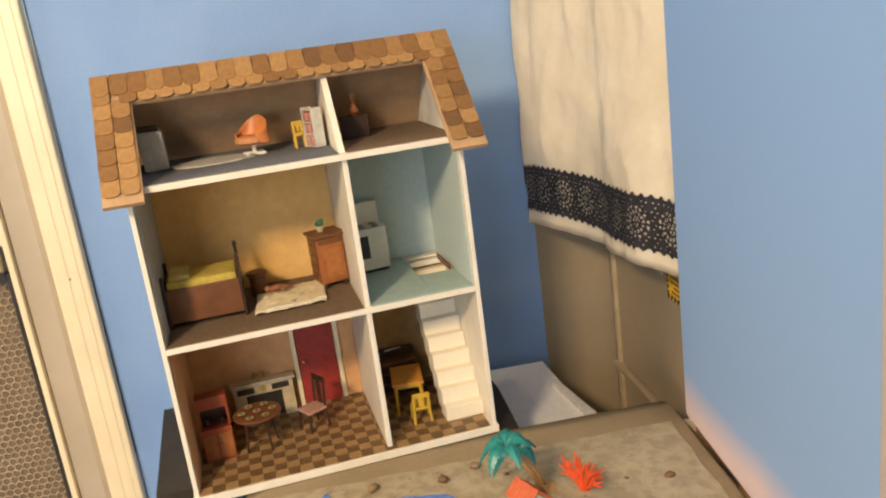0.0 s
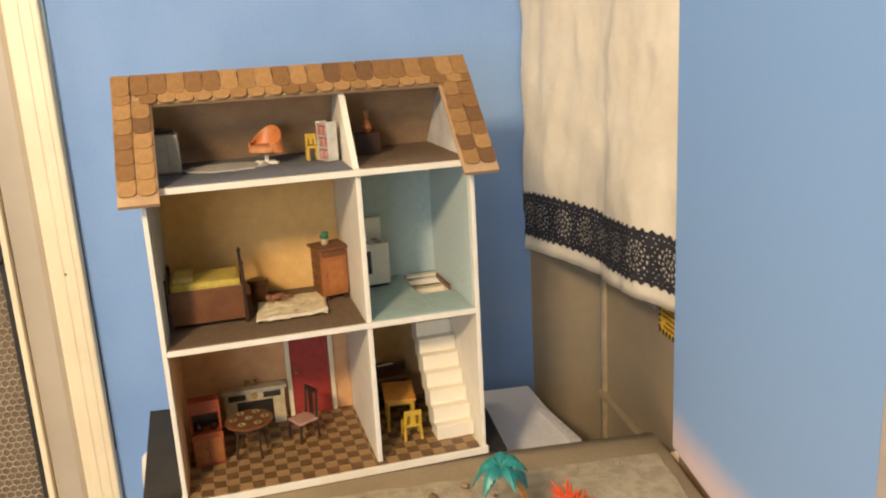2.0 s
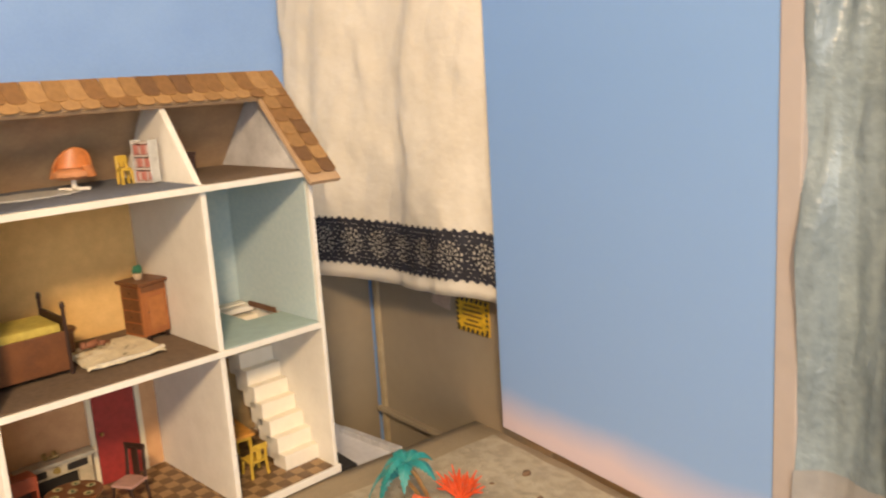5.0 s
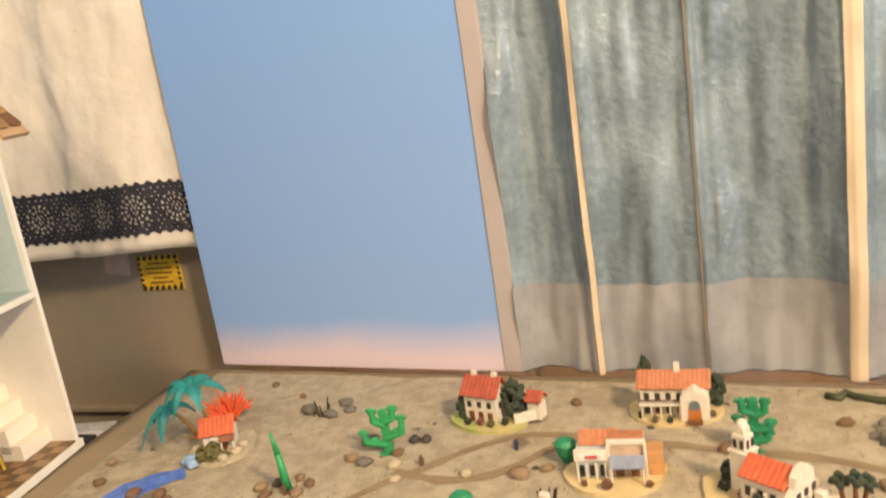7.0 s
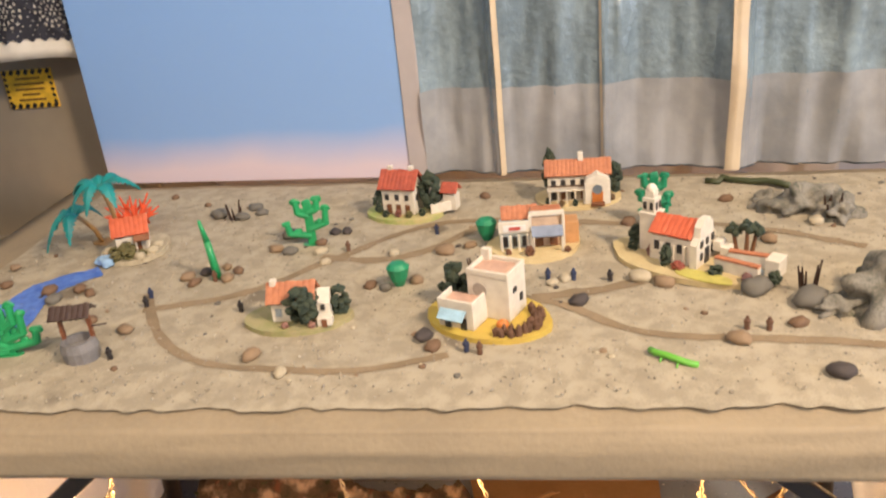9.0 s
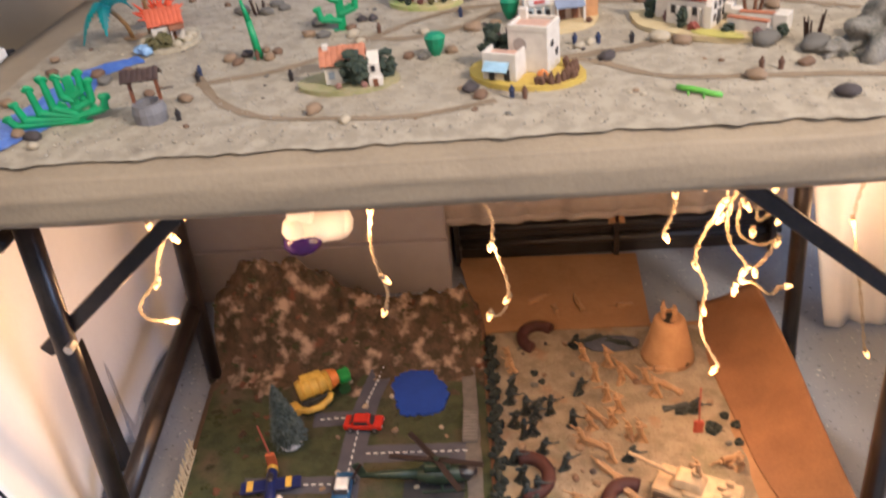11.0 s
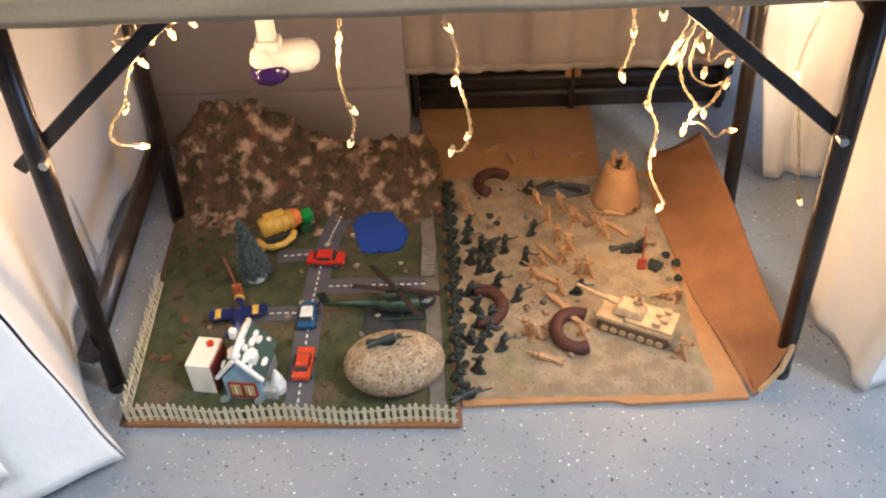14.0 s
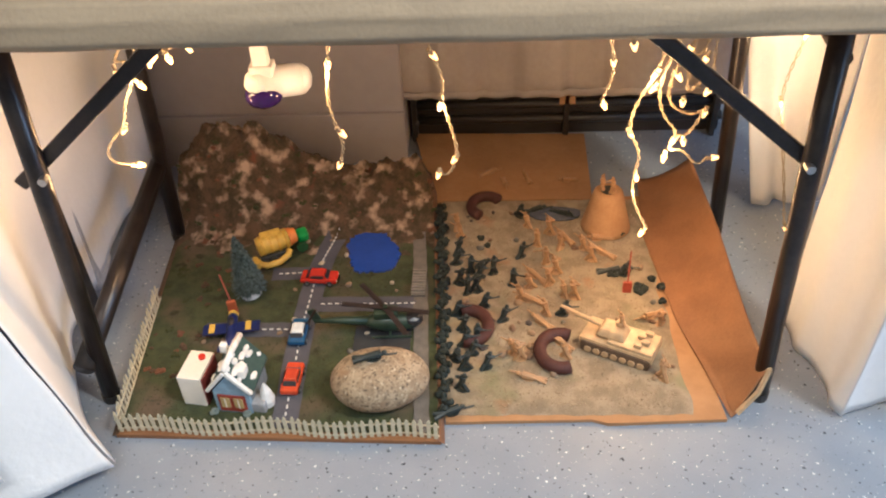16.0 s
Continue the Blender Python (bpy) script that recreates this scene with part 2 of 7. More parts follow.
for nm, c, sz in (("wall_east", (3.25, -2.95, 1.285), (0.1, 1.3, 2.57)), ("wall_east_north", (3.25, -0.27, 1.285), (0.1, 1.54, 2.57)),
                  ("wall_east_sill", (3.25, -1.67, 0.44), (0.1, 1.26, 0.88)), ("wall_east_head", (3.25, -1.67, 2.35), (0.1, 1.26, 0.44))):
    tagged(part(nm, box(c, sz), BEIGE), "plain beige wall beside the window", "wall", kind="structure")

# Thin grey-brown sheet, widened over the last strip of blue wall to darken it.
tagged(part("wall_corner", box((-0.4285, 0.001, 1.0), (0.004, 0.132, 2.0)), CABINET), "grey-brown strip over the blue wall in the corner", "wall", kind="structure")

# door frame beside the dollhouse: cream casing, beige jamb, white bead and a door with a mesh panel
door = thing("door_1", "cream door casing and a panelled door with honeycomb mesh below its rail", "door", pose(-0.43, -0.83, 0), kind="structure")
part("casing", box((0.011, -0.028, 1.05), (0.022, 0.054, 2.1), 0.004), CREAM, door, "cream gloss painted casing")
for y in (-0.018, -0.036):
    part("casing_reed", box((0.0215, y, 1.05), (0.003, 0.012, 2.1), 0.0012), CREAM, door)
part("nail_hole", rod((0.021, -0.028, 0.985), (0.0265, -0.028, 0.985), 0.0014, n=8), BLACK, door)
part("casing", box((0.011, -0.42, 2.13), (0.022, 0.84, 0.06), 0.004), CREAM, door)
part("jamb", box((-0.006, -0.082, 1.05), (0.030, 0.052, 2.1), 0.002), BEIGE, door, "beige painted jamb")
part("bead", box((0.004, -0.114, 1.05), (0.034, 0.010, 2.1), 0.002), CREAM, door)
# Stop bead in a darker copy of the jamb beige, shade put into its colour.
part("jamb_stop", box((0.0115, -0.0605, 1.05), (0.008, 0.010, 2.1), 0.002), mat("shaded_beige_paint", (0.40, 0.34, 0.25), (0.36, 0.30, 0.22), 6, 0.5, 0.05), door, "beige stop bead, coloured darker as if shaded")
part("stile", box((-0.026, -0.133, 1.575), (0.030, 0.026, 1.05), 0.003), CREAM, door, "cream stile")
part("seal", box((-0.026, -0.130, 0.50), (0.024, 0.018, 1.004)), BLACK, door, "black mesh border")
part("seal", box((-0.026, -0.49, 0.9965), (0.024, 0.70, 0.014)), BLACK, door)
part("rail", box((-0.030, -0.49, 1.075), (0.030, 0.70, 0.142), 0.003), BEIGE, door, "beige cross rail")
for z in (1.020, 1.132):
    part("rail_bead", box((-0.010, -0.49, z), (0.014, 0.70, 0.024), 0.005), CREAM, door, "cream rail moulding")
part("door_leaf", box((-0.055, -0.49, 1.05), (0.035, 0.70, 2.1), 0.002), mat("brown_mesh_back", (0.20, 0.155, 0.11), (0.16, 0.12, 0.085), 20, 0.7), door, "brown panel behind honeycomb mesh")
bm = bmesh.new()
for i in range(9):
    for j in range(38):
        y, z = -0.147 - 0.0135 * (i + 0.5 * (j % 2)), 0.55 + 0.0118 * j
        ring = [(0.0, y + 0.0068 * math.cos(k * math.pi / 3 + math.pi / 6), z + 0.0068 * math.sin(k * math.pi / 3 + math.pi / 6)) for k in range(7)]
        for a, b in zip(ring[:3], ring[1:4]):
            rod((-0.034, *a[1:]), (-0.034, *b[1:]), 0.0012, bm, n=4)
part("mesh_panel", bm, mat("tan_mesh", (0.46, 0.38, 0.28), None, 60, 0.5), door, "tan honeycomb mesh")

# grey cabinet in the corner with its warning label
cab = thing("metal_cabinet", "grey-brown painted metal cabinet with a yellow warning label", "cabinet", pose(-0.2, 0.0, 0))
part("body", box((0.02, 0.1685, 1.075), (0.47, 0.202, 1.25), 0.006), CABINET, cab)
part("edge_strip", box((-0.200, 0.066, 1.075), (0.014, 0.010, 1.24), 0.002), mat("tan_edge", (0.42, 0.34, 0.22), None, 30, 0.5), cab, "tan edge strip")
part("ledge", box((0.02, 0.060, 0.66), (0.46, 0.014, 0.010), 0.003), CABINET, cab)
lab = part("warning_label", box((0.084, 0.0665, 0.899), (0.080, 0.003, 0.058)), plain("label_yellow", (0.75, 0.47, 0.03), 0.5), cab, "yellow warning label with striped edge")
bm = bmesh.new()
for i in range(7):
    for z in (0.8715, 0.9225):
        box((0.049 + 0.0117 * i, 0.0645, z + 0.002), (0.0055, 0.0012, 0.0075), 0, bm, ry=35)
for i in range(5):
    for x in (0.0475, 0.1205):
        box((x, 0.0645, 0.879 + 0.009 * i), (0.005, 0.0012, 0.0042), 0, bm, ry=35)
part("stripe", bm, BLACK, lab)
bm = bmesh.new()
for i, w in enumerate((0.030, 0.038, 0.036, 0.022, 0.034)):
    box((0.084, 0.0645, 0.915 - 0.008 * i), (w * 1.3, 0.0012, 0.0032), 0, bm)
part("text_bar", bm, plain("label_print", (0.25, 0.14, 0.02), 0.6), lab)
part("paper_note", box((0.002, 0.0665, 0.918), (0.048, 0.002, 0.036), 0, ry=8), plain("pink_note", (0.55, 0.42, 0.34), 0.8), cab, "small pale pink paper note")

# blue painted backdrop panel, its colour turning pale pink towards the foot
pan = thing("backdrop_panel", "light blue painted panel turning pale pink towards its foot", "panel", pose(0.0, 0.018, 0.757, 0, 0, -4.9))
PW = 0.468
blue_panel = bpy.data.materials.new("blue_pink_panel")
blue_panel.use_nodes = True
nt = blue_panel.node_tree
bsdf = nt.nodes["Principled BSDF"]
bsdf.inputs["Roughness"].default_value = 0.7
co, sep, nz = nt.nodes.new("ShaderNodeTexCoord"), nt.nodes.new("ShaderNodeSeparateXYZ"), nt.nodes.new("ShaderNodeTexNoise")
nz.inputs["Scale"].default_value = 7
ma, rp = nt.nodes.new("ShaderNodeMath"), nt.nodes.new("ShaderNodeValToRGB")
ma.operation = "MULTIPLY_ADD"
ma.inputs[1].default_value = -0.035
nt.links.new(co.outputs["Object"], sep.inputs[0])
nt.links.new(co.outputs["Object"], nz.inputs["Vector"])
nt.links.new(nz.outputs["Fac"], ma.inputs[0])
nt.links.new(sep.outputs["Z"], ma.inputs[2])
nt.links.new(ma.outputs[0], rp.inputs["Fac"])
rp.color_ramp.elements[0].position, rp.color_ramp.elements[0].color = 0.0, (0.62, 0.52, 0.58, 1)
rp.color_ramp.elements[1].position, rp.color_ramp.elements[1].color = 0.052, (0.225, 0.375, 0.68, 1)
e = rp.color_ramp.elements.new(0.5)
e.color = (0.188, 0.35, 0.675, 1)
nt.links.new(rp.outputs["Color"], bsdf.inputs["Base Color"])
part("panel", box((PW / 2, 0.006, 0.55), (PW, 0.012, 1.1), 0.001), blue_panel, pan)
part("edge_strip", box((PW + 0.013, 0.005, 0.55), (0.026, 0.014, 1.1), 0.002), STRIP, pan, "grey-pink edge strip")

# lace-hemmed white curtain beside the panel
def curtain_point(u, v):
    """u along the curtain from the wall to the panel, v down from the rail."""
    x = lerp(-0.425, 0.004, u)
    y = lerp(-0.075, 0.022, u) + (0.005 + 0.007 * v) * math.sin(u * 11 + 0.8 * v + 2) * (0.3 + 0.7 * math.sin(math.pi * u)) + 0.002 * math.sin(u * 31 + 5 * v)
    z = lerp(1.75, 0.945 + 0.012 * math.sin(3.0 * u + 0.3) + 0.004 * math.sin(9 * u), v)
    y += 0.004 * noise.noise((u * 6, v * 9, 1.0)) + 0.004 * noise.noise((u * 14 + v * 6, v * 5, 4.0)) + 0.0022 * noise.noise((u * 30 + v * 20, v * 26, 6.0))
    y += 0.005 * abs(noise.noise((u * 3.2 + v * 5, v * 6 - u * 3, 9.0))) ** 0.6 + 0.0035 * abs(noise.noise((u * 7 - v * 9, v * 12 + u * 4, 3.0))) ** 0.6
    return (x, y, z)


lace_curtain = thing("lace_curtain", "cream linen curtain with a black lace band near its hem", "curtain", pose(0, 0, 0))
part("fabric", surface(80, 60, curtain_point, 0.0012), LINEN, lace_curtain, smooth=True)
bm = bmesh.new()
V0, V1 = 0.862, 0.975


def lace_at(u, k):
    p = curtain_point(min(1, max(0, u)), lerp(V0, V1, k))
    return (p[0] + 0.0002, p[1] - 0.0035, p[2])




def lace_thread(u, k):
    """True where the lace has thread: net, floral ovals and scalloped rims."""
    rim = 0.035 + 0.055 * abs(math.sin(math.pi * u * 30))
    if k < rim or k > 1 - rim:
        return False
    if k < rim + 0.07 or k > 1 - rim - 0.07:
        return True
    p = (u * 8) % 1 - 0.5
    e = math.hypot(p / 0.40, (k - 0.5) / 0.27)
    if e < 0.34:
        return math.sin(u * 500) * math.sin(k * 55) > -0.2
    if e < 1.08:
        return e < 0.48 or 0.66 < e < 0.80 or e > 0.94 or math.sin(14 * math.atan2((k - 0.5) / 0.27, p / 0.40)) > -0.1
    return math.sin(u * 330) * math.sin(k * 46) > -0.66 or abs(math.sin(u * 75)) > 0.93


NU, NK = 420, 44
verts = {}
for i in range(NU):
    for j in range(NK):
        if lace_thread((i + 0.5) / NU, (j + 0.5) / NK):
            cell = []
            for c in ((i, j), (i + 1, j), (i + 1, j + 1), (i, j + 1)):
                if c not in verts:
                    verts[c] = bm.verts.new(lace_at(c[0] / NU, c[1] / NK))
                cell.append(verts[c])
            bm.faces.new(cell)
part("lace_band", bm, LACE, lace_curtain, "black floral lace band")

# grey satin curtain behind the table
FOLDS = [(0.490, -0.034), (0.506, -0.020), (0.525, 0.004), (0.582, -0.004), (0.590, -0.040), (0.604, -0.042), (0.655, -0.020), (0.722, -0.030), (0.730, -0.048),
         (0.738, -0.026), (0.80, -0.006), (0.86, -0.030), (0.885, -0.062), (0.900, -0.060), (0.912, -0.030), (0.98, -0.014), (1.02, -0.06), (1.10, -0.03), (1.20, -0.06)]


def satin_point(u, v):
    p = glide(FOLDS, u)
    q = glide(FOLDS, min(1, u + 0.012)) * 0.5 + glide(FOLDS, max(0, u - 0.012)) * 0.5
    s = 0.35 + 0.65 * v
    n1 = 0.013 * noise.noise((p.x * 20, v * 5, 2.0)) + 0.008 * noise.noise((p.x * 50, v * 11 + p.x * 20, 7.0)) + 0.009 * abs(noise.noise((p.x * 16 + v * 9, v * 8 - p.x * 9, 5.0)))
    return (q.x + 0.012 * (1 - v) * (q.x - 0.5), lerp(-0.02, q.y, s * (1 - 0.6 * v ** 4)) - 0.055 * (q.x - 0.5) + n1, lerp(1.85, 0.757, v))


def strip_uv(u0, u1):
    return lambda u, v: satin_point(lerp(u0, u1, u), v)


satin = thing("satin_curtain", "grey-blue satin curtain in vertical folds with cream sheen coloured along fold edges", "curtain", pose(0, 0, 0))
part("fabric", surface(200, 80, satin_point, 0.001), SATIN, satin, smooth=True)
# Cream strips along three folds carry the satin's warm highlights as colour.
for u0, u1 in ((0.236, 0.264), (0.412, 0.430), (0.655, 0.715)):
    part("fold_sheen", surface(12, 50, lambda u, v, a=u0, b=u1: tuple(Vector(satin_point(lerp(a, b, u), v)) + Vector((0, -0.005, 0)))), SATIN_SHEEN, satin, "cream strip along the fold, sheen put into its colour", True)
part("hem_band", surface(150, 8, lambda u, v: tuple(Vector(satin_point(u, 0.892 + 0.106 * v)) + Vector((0, -0.0022, 0)))), mat("pale_satin_hem", (0.32, 0.315, 0.315), (0.22, 0.225, 0.235), 8, 0.32, 0.4), satin, "paler satin band along the hem", True)

# ---- the folding table ----
tab = thing("folding_table", "folding table wrapped in brown kraft paper on black steel legs", "table", pose(0, 0, 0))
TOP = 0.752


def back_edge(x):
    return 0.018 - 0.078 * max(0.0, x)


def table_top(u, v):
    x = lerp(-0.058, 1.17, u)
    yb, yf = back_edge(x), -0.592 - 0.01 * u
    path = [(yb, 0.70), (yb + 0.006, 0.735), (yb - 0.006, TOP), (yf + 0.03, TOP), (yf + 0.008, TOP - 0.006), (yf, TOP - 0.022), (yf + 0.001, 0.705), (yf + 0.012, 0.696)]
    p = glide([(0, a, b) for a, b in path], v)
    w = 0.0018 * noise.noise((x * 9, v * 12, 3.0))
    return (x, p.y + w, p.z + w * 0.6)


part("paper_cover", surface(60, 42, table_top, 0.002), KRAFT, tab, "brown kraft paper wrapped over the edges", True)
part("tabletop", prism([(-0.05, -0.575), (1.16, -0.585), (1.16, -0.09), (-0.05, -0.01)], 0.705, 0.742), mat("fibreboard", (0.22, 0.15, 0.09), None, 30, 0.8), tab, "brown fibreboard top")
for lx, lx2, s in ((-0.02, -0.026, 1), (1.03, 1.065, -1)):
    fx, bx = lx, lx2
    for y0, y1, xx, lean in ((-0.452, -0.446, -0.022 if s > 0 else 1.047, 0.052 if s > 0 else 0.030), (-0.02, -0.012, -0.028 if s > 0 else 1.070, 0.036)):
        leg = part("leg", rod((xx + lean * s, y0, 0.705), (xx, y1, 0.012), 0.0145, n=14), LEGMAT, tab, smooth=True)
        part("foot_cap", rod((xx, y1, 0.0), (xx, y1, 0.016), 0.0155, n=14), BLACK, leg)
    if s > 0:
        part("crossbar", rod((-0.026, -0.005, 0.185), (-0.033, -0.47, 0.098), 0.017, n=12), LEGMAT, tab, smooth=True)
    part("crossbar", rod((bx, -0.02, 0.60), (fx, -0.452, 0.60), 0.010, n=12), LEGMAT, tab, smooth=True)
    part("brace", box((fx + 0.128 * s, -0.44, 0.545 if s > 0 else 0.556), (0.020, 0.010, 0.345), 0.003, ry=50 * s), LEGMAT, tab)
    part("bolt", rod((0.025 if s > 0 else 1.020, -0.470, 0.456), (0.025 if s > 0 else 1.020, -0.455, 0.456), 0.006, n=12), plain("steel_bolt", (0.5, 0.5, 0.5), 0.3, 0.9), tab, "bright steel bolt")
    part("brace", box((bx + 0.09 * s, -0.03, 0.57), (0.024, 0.008, 0.36), 0.003, ry=44 * s), LEGMAT, tab)
part("frame_rail", box((0.52, -0.44, 0.695), (1.05, 0.02, 0.02), 0.003), LEGMAT, tab)
part("frame_rail", box((0.52, -0.03, 0.695), (1.05, 0.02, 0.02), 0.003), LEGMAT, tab)

# sand spread over the table
def sand_point(u, v):
    x = lerp(0.006, 1.155, u)
    yb = back_edge(x) - 0.034 - 0.006 * noise.noise((x * 14, 0, 5)) + 0.01
    yf = -0.566 - 0.014 * u + 0.008 * noise.noise((x * 20, 0, 9)) + 0.005 * noise.noise((x * 60, 3, 9))
    y = lerp(yf, yb, v)
    edge = min(1.0, 12 * min(v, 1 - v), 18 * u)
    h = edge * (0.0035 + 0.0022 * noise.noise((x * 16, y * 16, 0)) + 0.0009 * noise.noise((x * 70, y * 70, 2)))
    return (x + 0.006 * noise.noise((y * 24, 1, 1)) * (1 - u), y, TOP + 0.0025 + max(0.0, h))


tagged(part("sand_layer", surface(230, 110, sand_point), SAND, smooth=True), "grey-tan sand and fine gravel spread over the table", "sand", kind="stuff")
SZ = TOP + 0.0055


def sand_z(x, y):
    return TOP + 0.006 + 0.0022 * noise.noise((x * 16, y * 16, 0)) + 0.0009 * noise.noise((x * 70, y * 70, 2))


def track(points, w):
    def f(u, v):
        p, q = glide(points, u), glide(points, min(1, u + 0.01)) - glide(points, max(0, u - 0.01))
        side = Vector((-q.y, q.x, 0)).normalized()
        r = p + side * (v - 0.5) * w * 0.72 * (1 + 0.35 * noise.noise((p.x * 40, p.y * 40, 3)))
        return (r.x, r.y, sand_z(r.x, r.y) + 0.0007)
    return tagged(part("dirt_track", surface(90, 4, f), TRACK, smooth=True), "brown dirt track worn through the sand", "track", kind="stuff")


def smooth_line(points, n=60):
    """A rounded line through the given plan points."""
    pts = [Vector((*p, 0)) for p in points]
    for _ in range(3):
        nxt = [pts[0]]
        for a, b in zip(pts, pts[1:]):
            nxt += [a.lerp(b, 0.25), a.lerp(b, 0.75)]
        pts = nxt + [pts[-1]]
    return pts


for pts, w in (([(0.232, -0.36), (0.277, -0.444), (0.321, -0.489), (0.368, -0.513), (0.431, -0.52), (0.494, -0.524), (0.57, -0.50)], 0.014),
               ([(0.245, -0.40), (0.341, -0.376), (0.39, -0.323), (0.45, -0.264), (0.481, -0.226), (0.53, -0.195), (0.62, -0.20)], 0.016),
               ([(0.405, -0.287), (0.496, -0.306), (0.55, -0.25), (0.594, -0.193), (0.70, -0.22), (0.86, -0.24), (0.97, -0.31)], 0.018),
               ([(0.629, -0.396), (0.674, -0.416), (0.719, -0.462), (0.782, -0.483), (0.85, -0.484), (0.93, -0.50)], 0.015),
               ([(0.64, -0.40), (0.70, -0.39), (0.745, -0.37)], 0.022)):
    track(smooth_line(pts), w)


# ---- dollhouse ----
HX = pose(-0.014, -0.648, 0.7545, 0, 0, 96.4)
HW, HD = 0.415, 0.212
house = thing("dollhouse", "open-fronted wooden dollhouse with brown shingled roof and furnished rooms", "dollhouse", HX)
CREAMPAPER = mat("cream_wallpaper", (0.74, 0.47, 0.18), (0.66, 0.41, 0.15), 60, 0.8, 0.1)
BATH = mat("pale_blue_wallpaper", (0.49, 0.57, 0.56), (0.42, 0.52, 0.53), 160, 0.8, 0.1)
DINING = mat("dusty_rose_wallpaper", (0.62, 0.35, 0.17), (0.55, 0.30, 0.14), 60, 0.8, 0.1)
BROWNCARPET = mat("brown_carpet", (0.16, 0.105, 0.065), (0.12, 0.08, 0.05), 120, 0.95, 0.4)
GREYCARPET = mat("slate_carpet", (0.13, 0.14, 0.17), (0.10, 0.11, 0.14), 120, 0.95, 0.4)
AQUA = mat("aqua_floor", (0.35, 0.46, 0.43), (0.31, 0.41, 0.39), 60, 0.6, 0.1)
ATTICW = mat("attic_board", (0.47, 0.31, 0.175), (0.39, 0.25, 0.145), 30, 0.8, 0.2)
T = 0.006


def hb(name, x0, x1, y0, y1, z0, z1, m, label="", bevel=0.0008):
    return part(name, box(((x0 + x1) / 2, (y0 + y1) / 2, (z0 + z1) / 2), (x1 - x0, y1 - y0, z1 - z0), bevel), m, house, label)


for x0, x1, nm in ((0, T, "side_wall"), (HW - T, HW, "side_wall")):
    hb(nm, x0, x1, 0, HD, 0, 0.4125, WHITE)
hb("back_wall", T, HW - T, HD - 0.006, HD, 0.011, 0.4125, WHITE)
hb("base_floor", -0.002, HW + 0.002, -0.004, HD, -0.001, 0.010, WHITE)
hb("upper_floor", T, 0.352, 0.0, HD - 0.006, 0.2085, 0.216, WHITE)
hb("upper_floor", 0.352, HW - T, 0.0, 0.092, 0.2085, 0.216, WHITE)
hb("upper_floor", 0.352, HW - T, 0.165, HD - 0.006, 0.2085, 0.216, WHITE)
hb("attic_floor", 0.0, HW, -0.004, HD, 0.4125, 0.420, WHITE)
hb("partition", 0.259, 0.266, 0.004, HD - 0.006, 0.011, 0.2085, WHITE)
hb("partition", 0.259, 0.266, 0.004, HD - 0.006, 0.216, 0.4125, WHITE)
part("attic_partition", extrude_x([(0.012, 0.42), (0.205, 0.42), (0.112, 0.532), (0.098, 0.532)], 0.258, 0.266), WHITE, house)
# linings of the rooms
hb("wallpaper", T + 0.0005, 0.2585, HD - 0.0085, HD - 0.0065, 0.012, 0.208, DINING, "dusty rose wallpaper")
hb("wallpaper", 0.2665, HW - T, HD - 0.0085, HD - 0.0065, 0.012, 0.208, mat("tan_wallpaper", (0.50, 0.34, 0.16), (0.42, 0.28, 0.13), 60, 0.8, 0.1), "tan wallpaper")
hb("wallpaper", T + 0.0005, 0.2585, HD - 0.0085, HD - 0.0065, 0.217, 0.412, CREAMPAPER, "cream wallpaper")
hb("wallpaper", 0.2665, HW - T, HD - 0.0085, HD - 0.0065, 0.217, 0.412, BATH, "pale blue wallpaper")
hb("wallpaper", HW - T - 0.002, HW - T - 0.0003, 0.006, HD - 0.009, 0.217, 0.412, BATH, "pale blue wallpaper")
hb("wallpaper", T + 0.0003, T + 0.002, 0.006, HD - 0.009, 0.217, 0.412, mat("grey_wallpaper", (0.42, 0.42, 0.38), None, 90, 0.8, 0.1), "pale grey wallpaper")
hb("wallpaper", T + 0.0003, T + 0.002, 0.006, HD - 0.009, 0.012, 0.208, DINING, "dusty rose wallpaper")
hb("carpet", T + 0.002, 0.2575, 0.002, HD - 0.009, 0.2162, 0.2178, BROWNCARPET, "brown carpet")
hb("lino", 0.2675, 0.352, 0.002, HD - 0.009, 0.2162, 0.2178, AQUA, "aqua lino")
hb("lino", 0.352, HW - T - 0.002, 0.002, 0.092, 0.2162, 0.2178, AQUA)
hb("carpet", 0.004, 0.257, 0.003, HD - 0.004, 0.4202, 0.4216, GREYCARPET, "slate grey carpet")
hb("carpet", 0.267, HW - 0.004, 0.003, HD - 0.004, 0.4202, 0.4216, BROWNCARPET, "brown carpet")
hb("hatch_rail", 0.3985, 0.4015, 0.095, 0.165, 0.2165, 0.224, plain("dark_wood_rail", (0.16, 0.07, 0.03)), "brown hatch rail")
# checkered kitchen floor
CHK = (mat("tan_tile", (0.34, 0.21, 0.10), (0.29, 0.18, 0.085), 90, 0.5, 0.1), mat("brown_tile", (0.155, 0.085, 0.038), (0.125, 0.07, 0.03), 90, 0.5, 0.1))
tile_me = [None, None]
for i in range(24):
    for j in range(12):
        k = (i + j) % 2
        if tile_me[k] is None:
            ob = part("floor_tile", box((0, 0, 0), (0.0163, 0.0167, 0.0016)), CHK[k], house)
            tile_me[k] = ob.data
        else:
            ob = new("floor_tile", tile_me[k])
            ob.parent = house
        ob.location = (T + 0.0085 + 0.0166 * i, 0.006 + 0.017 * j, 0.0119)
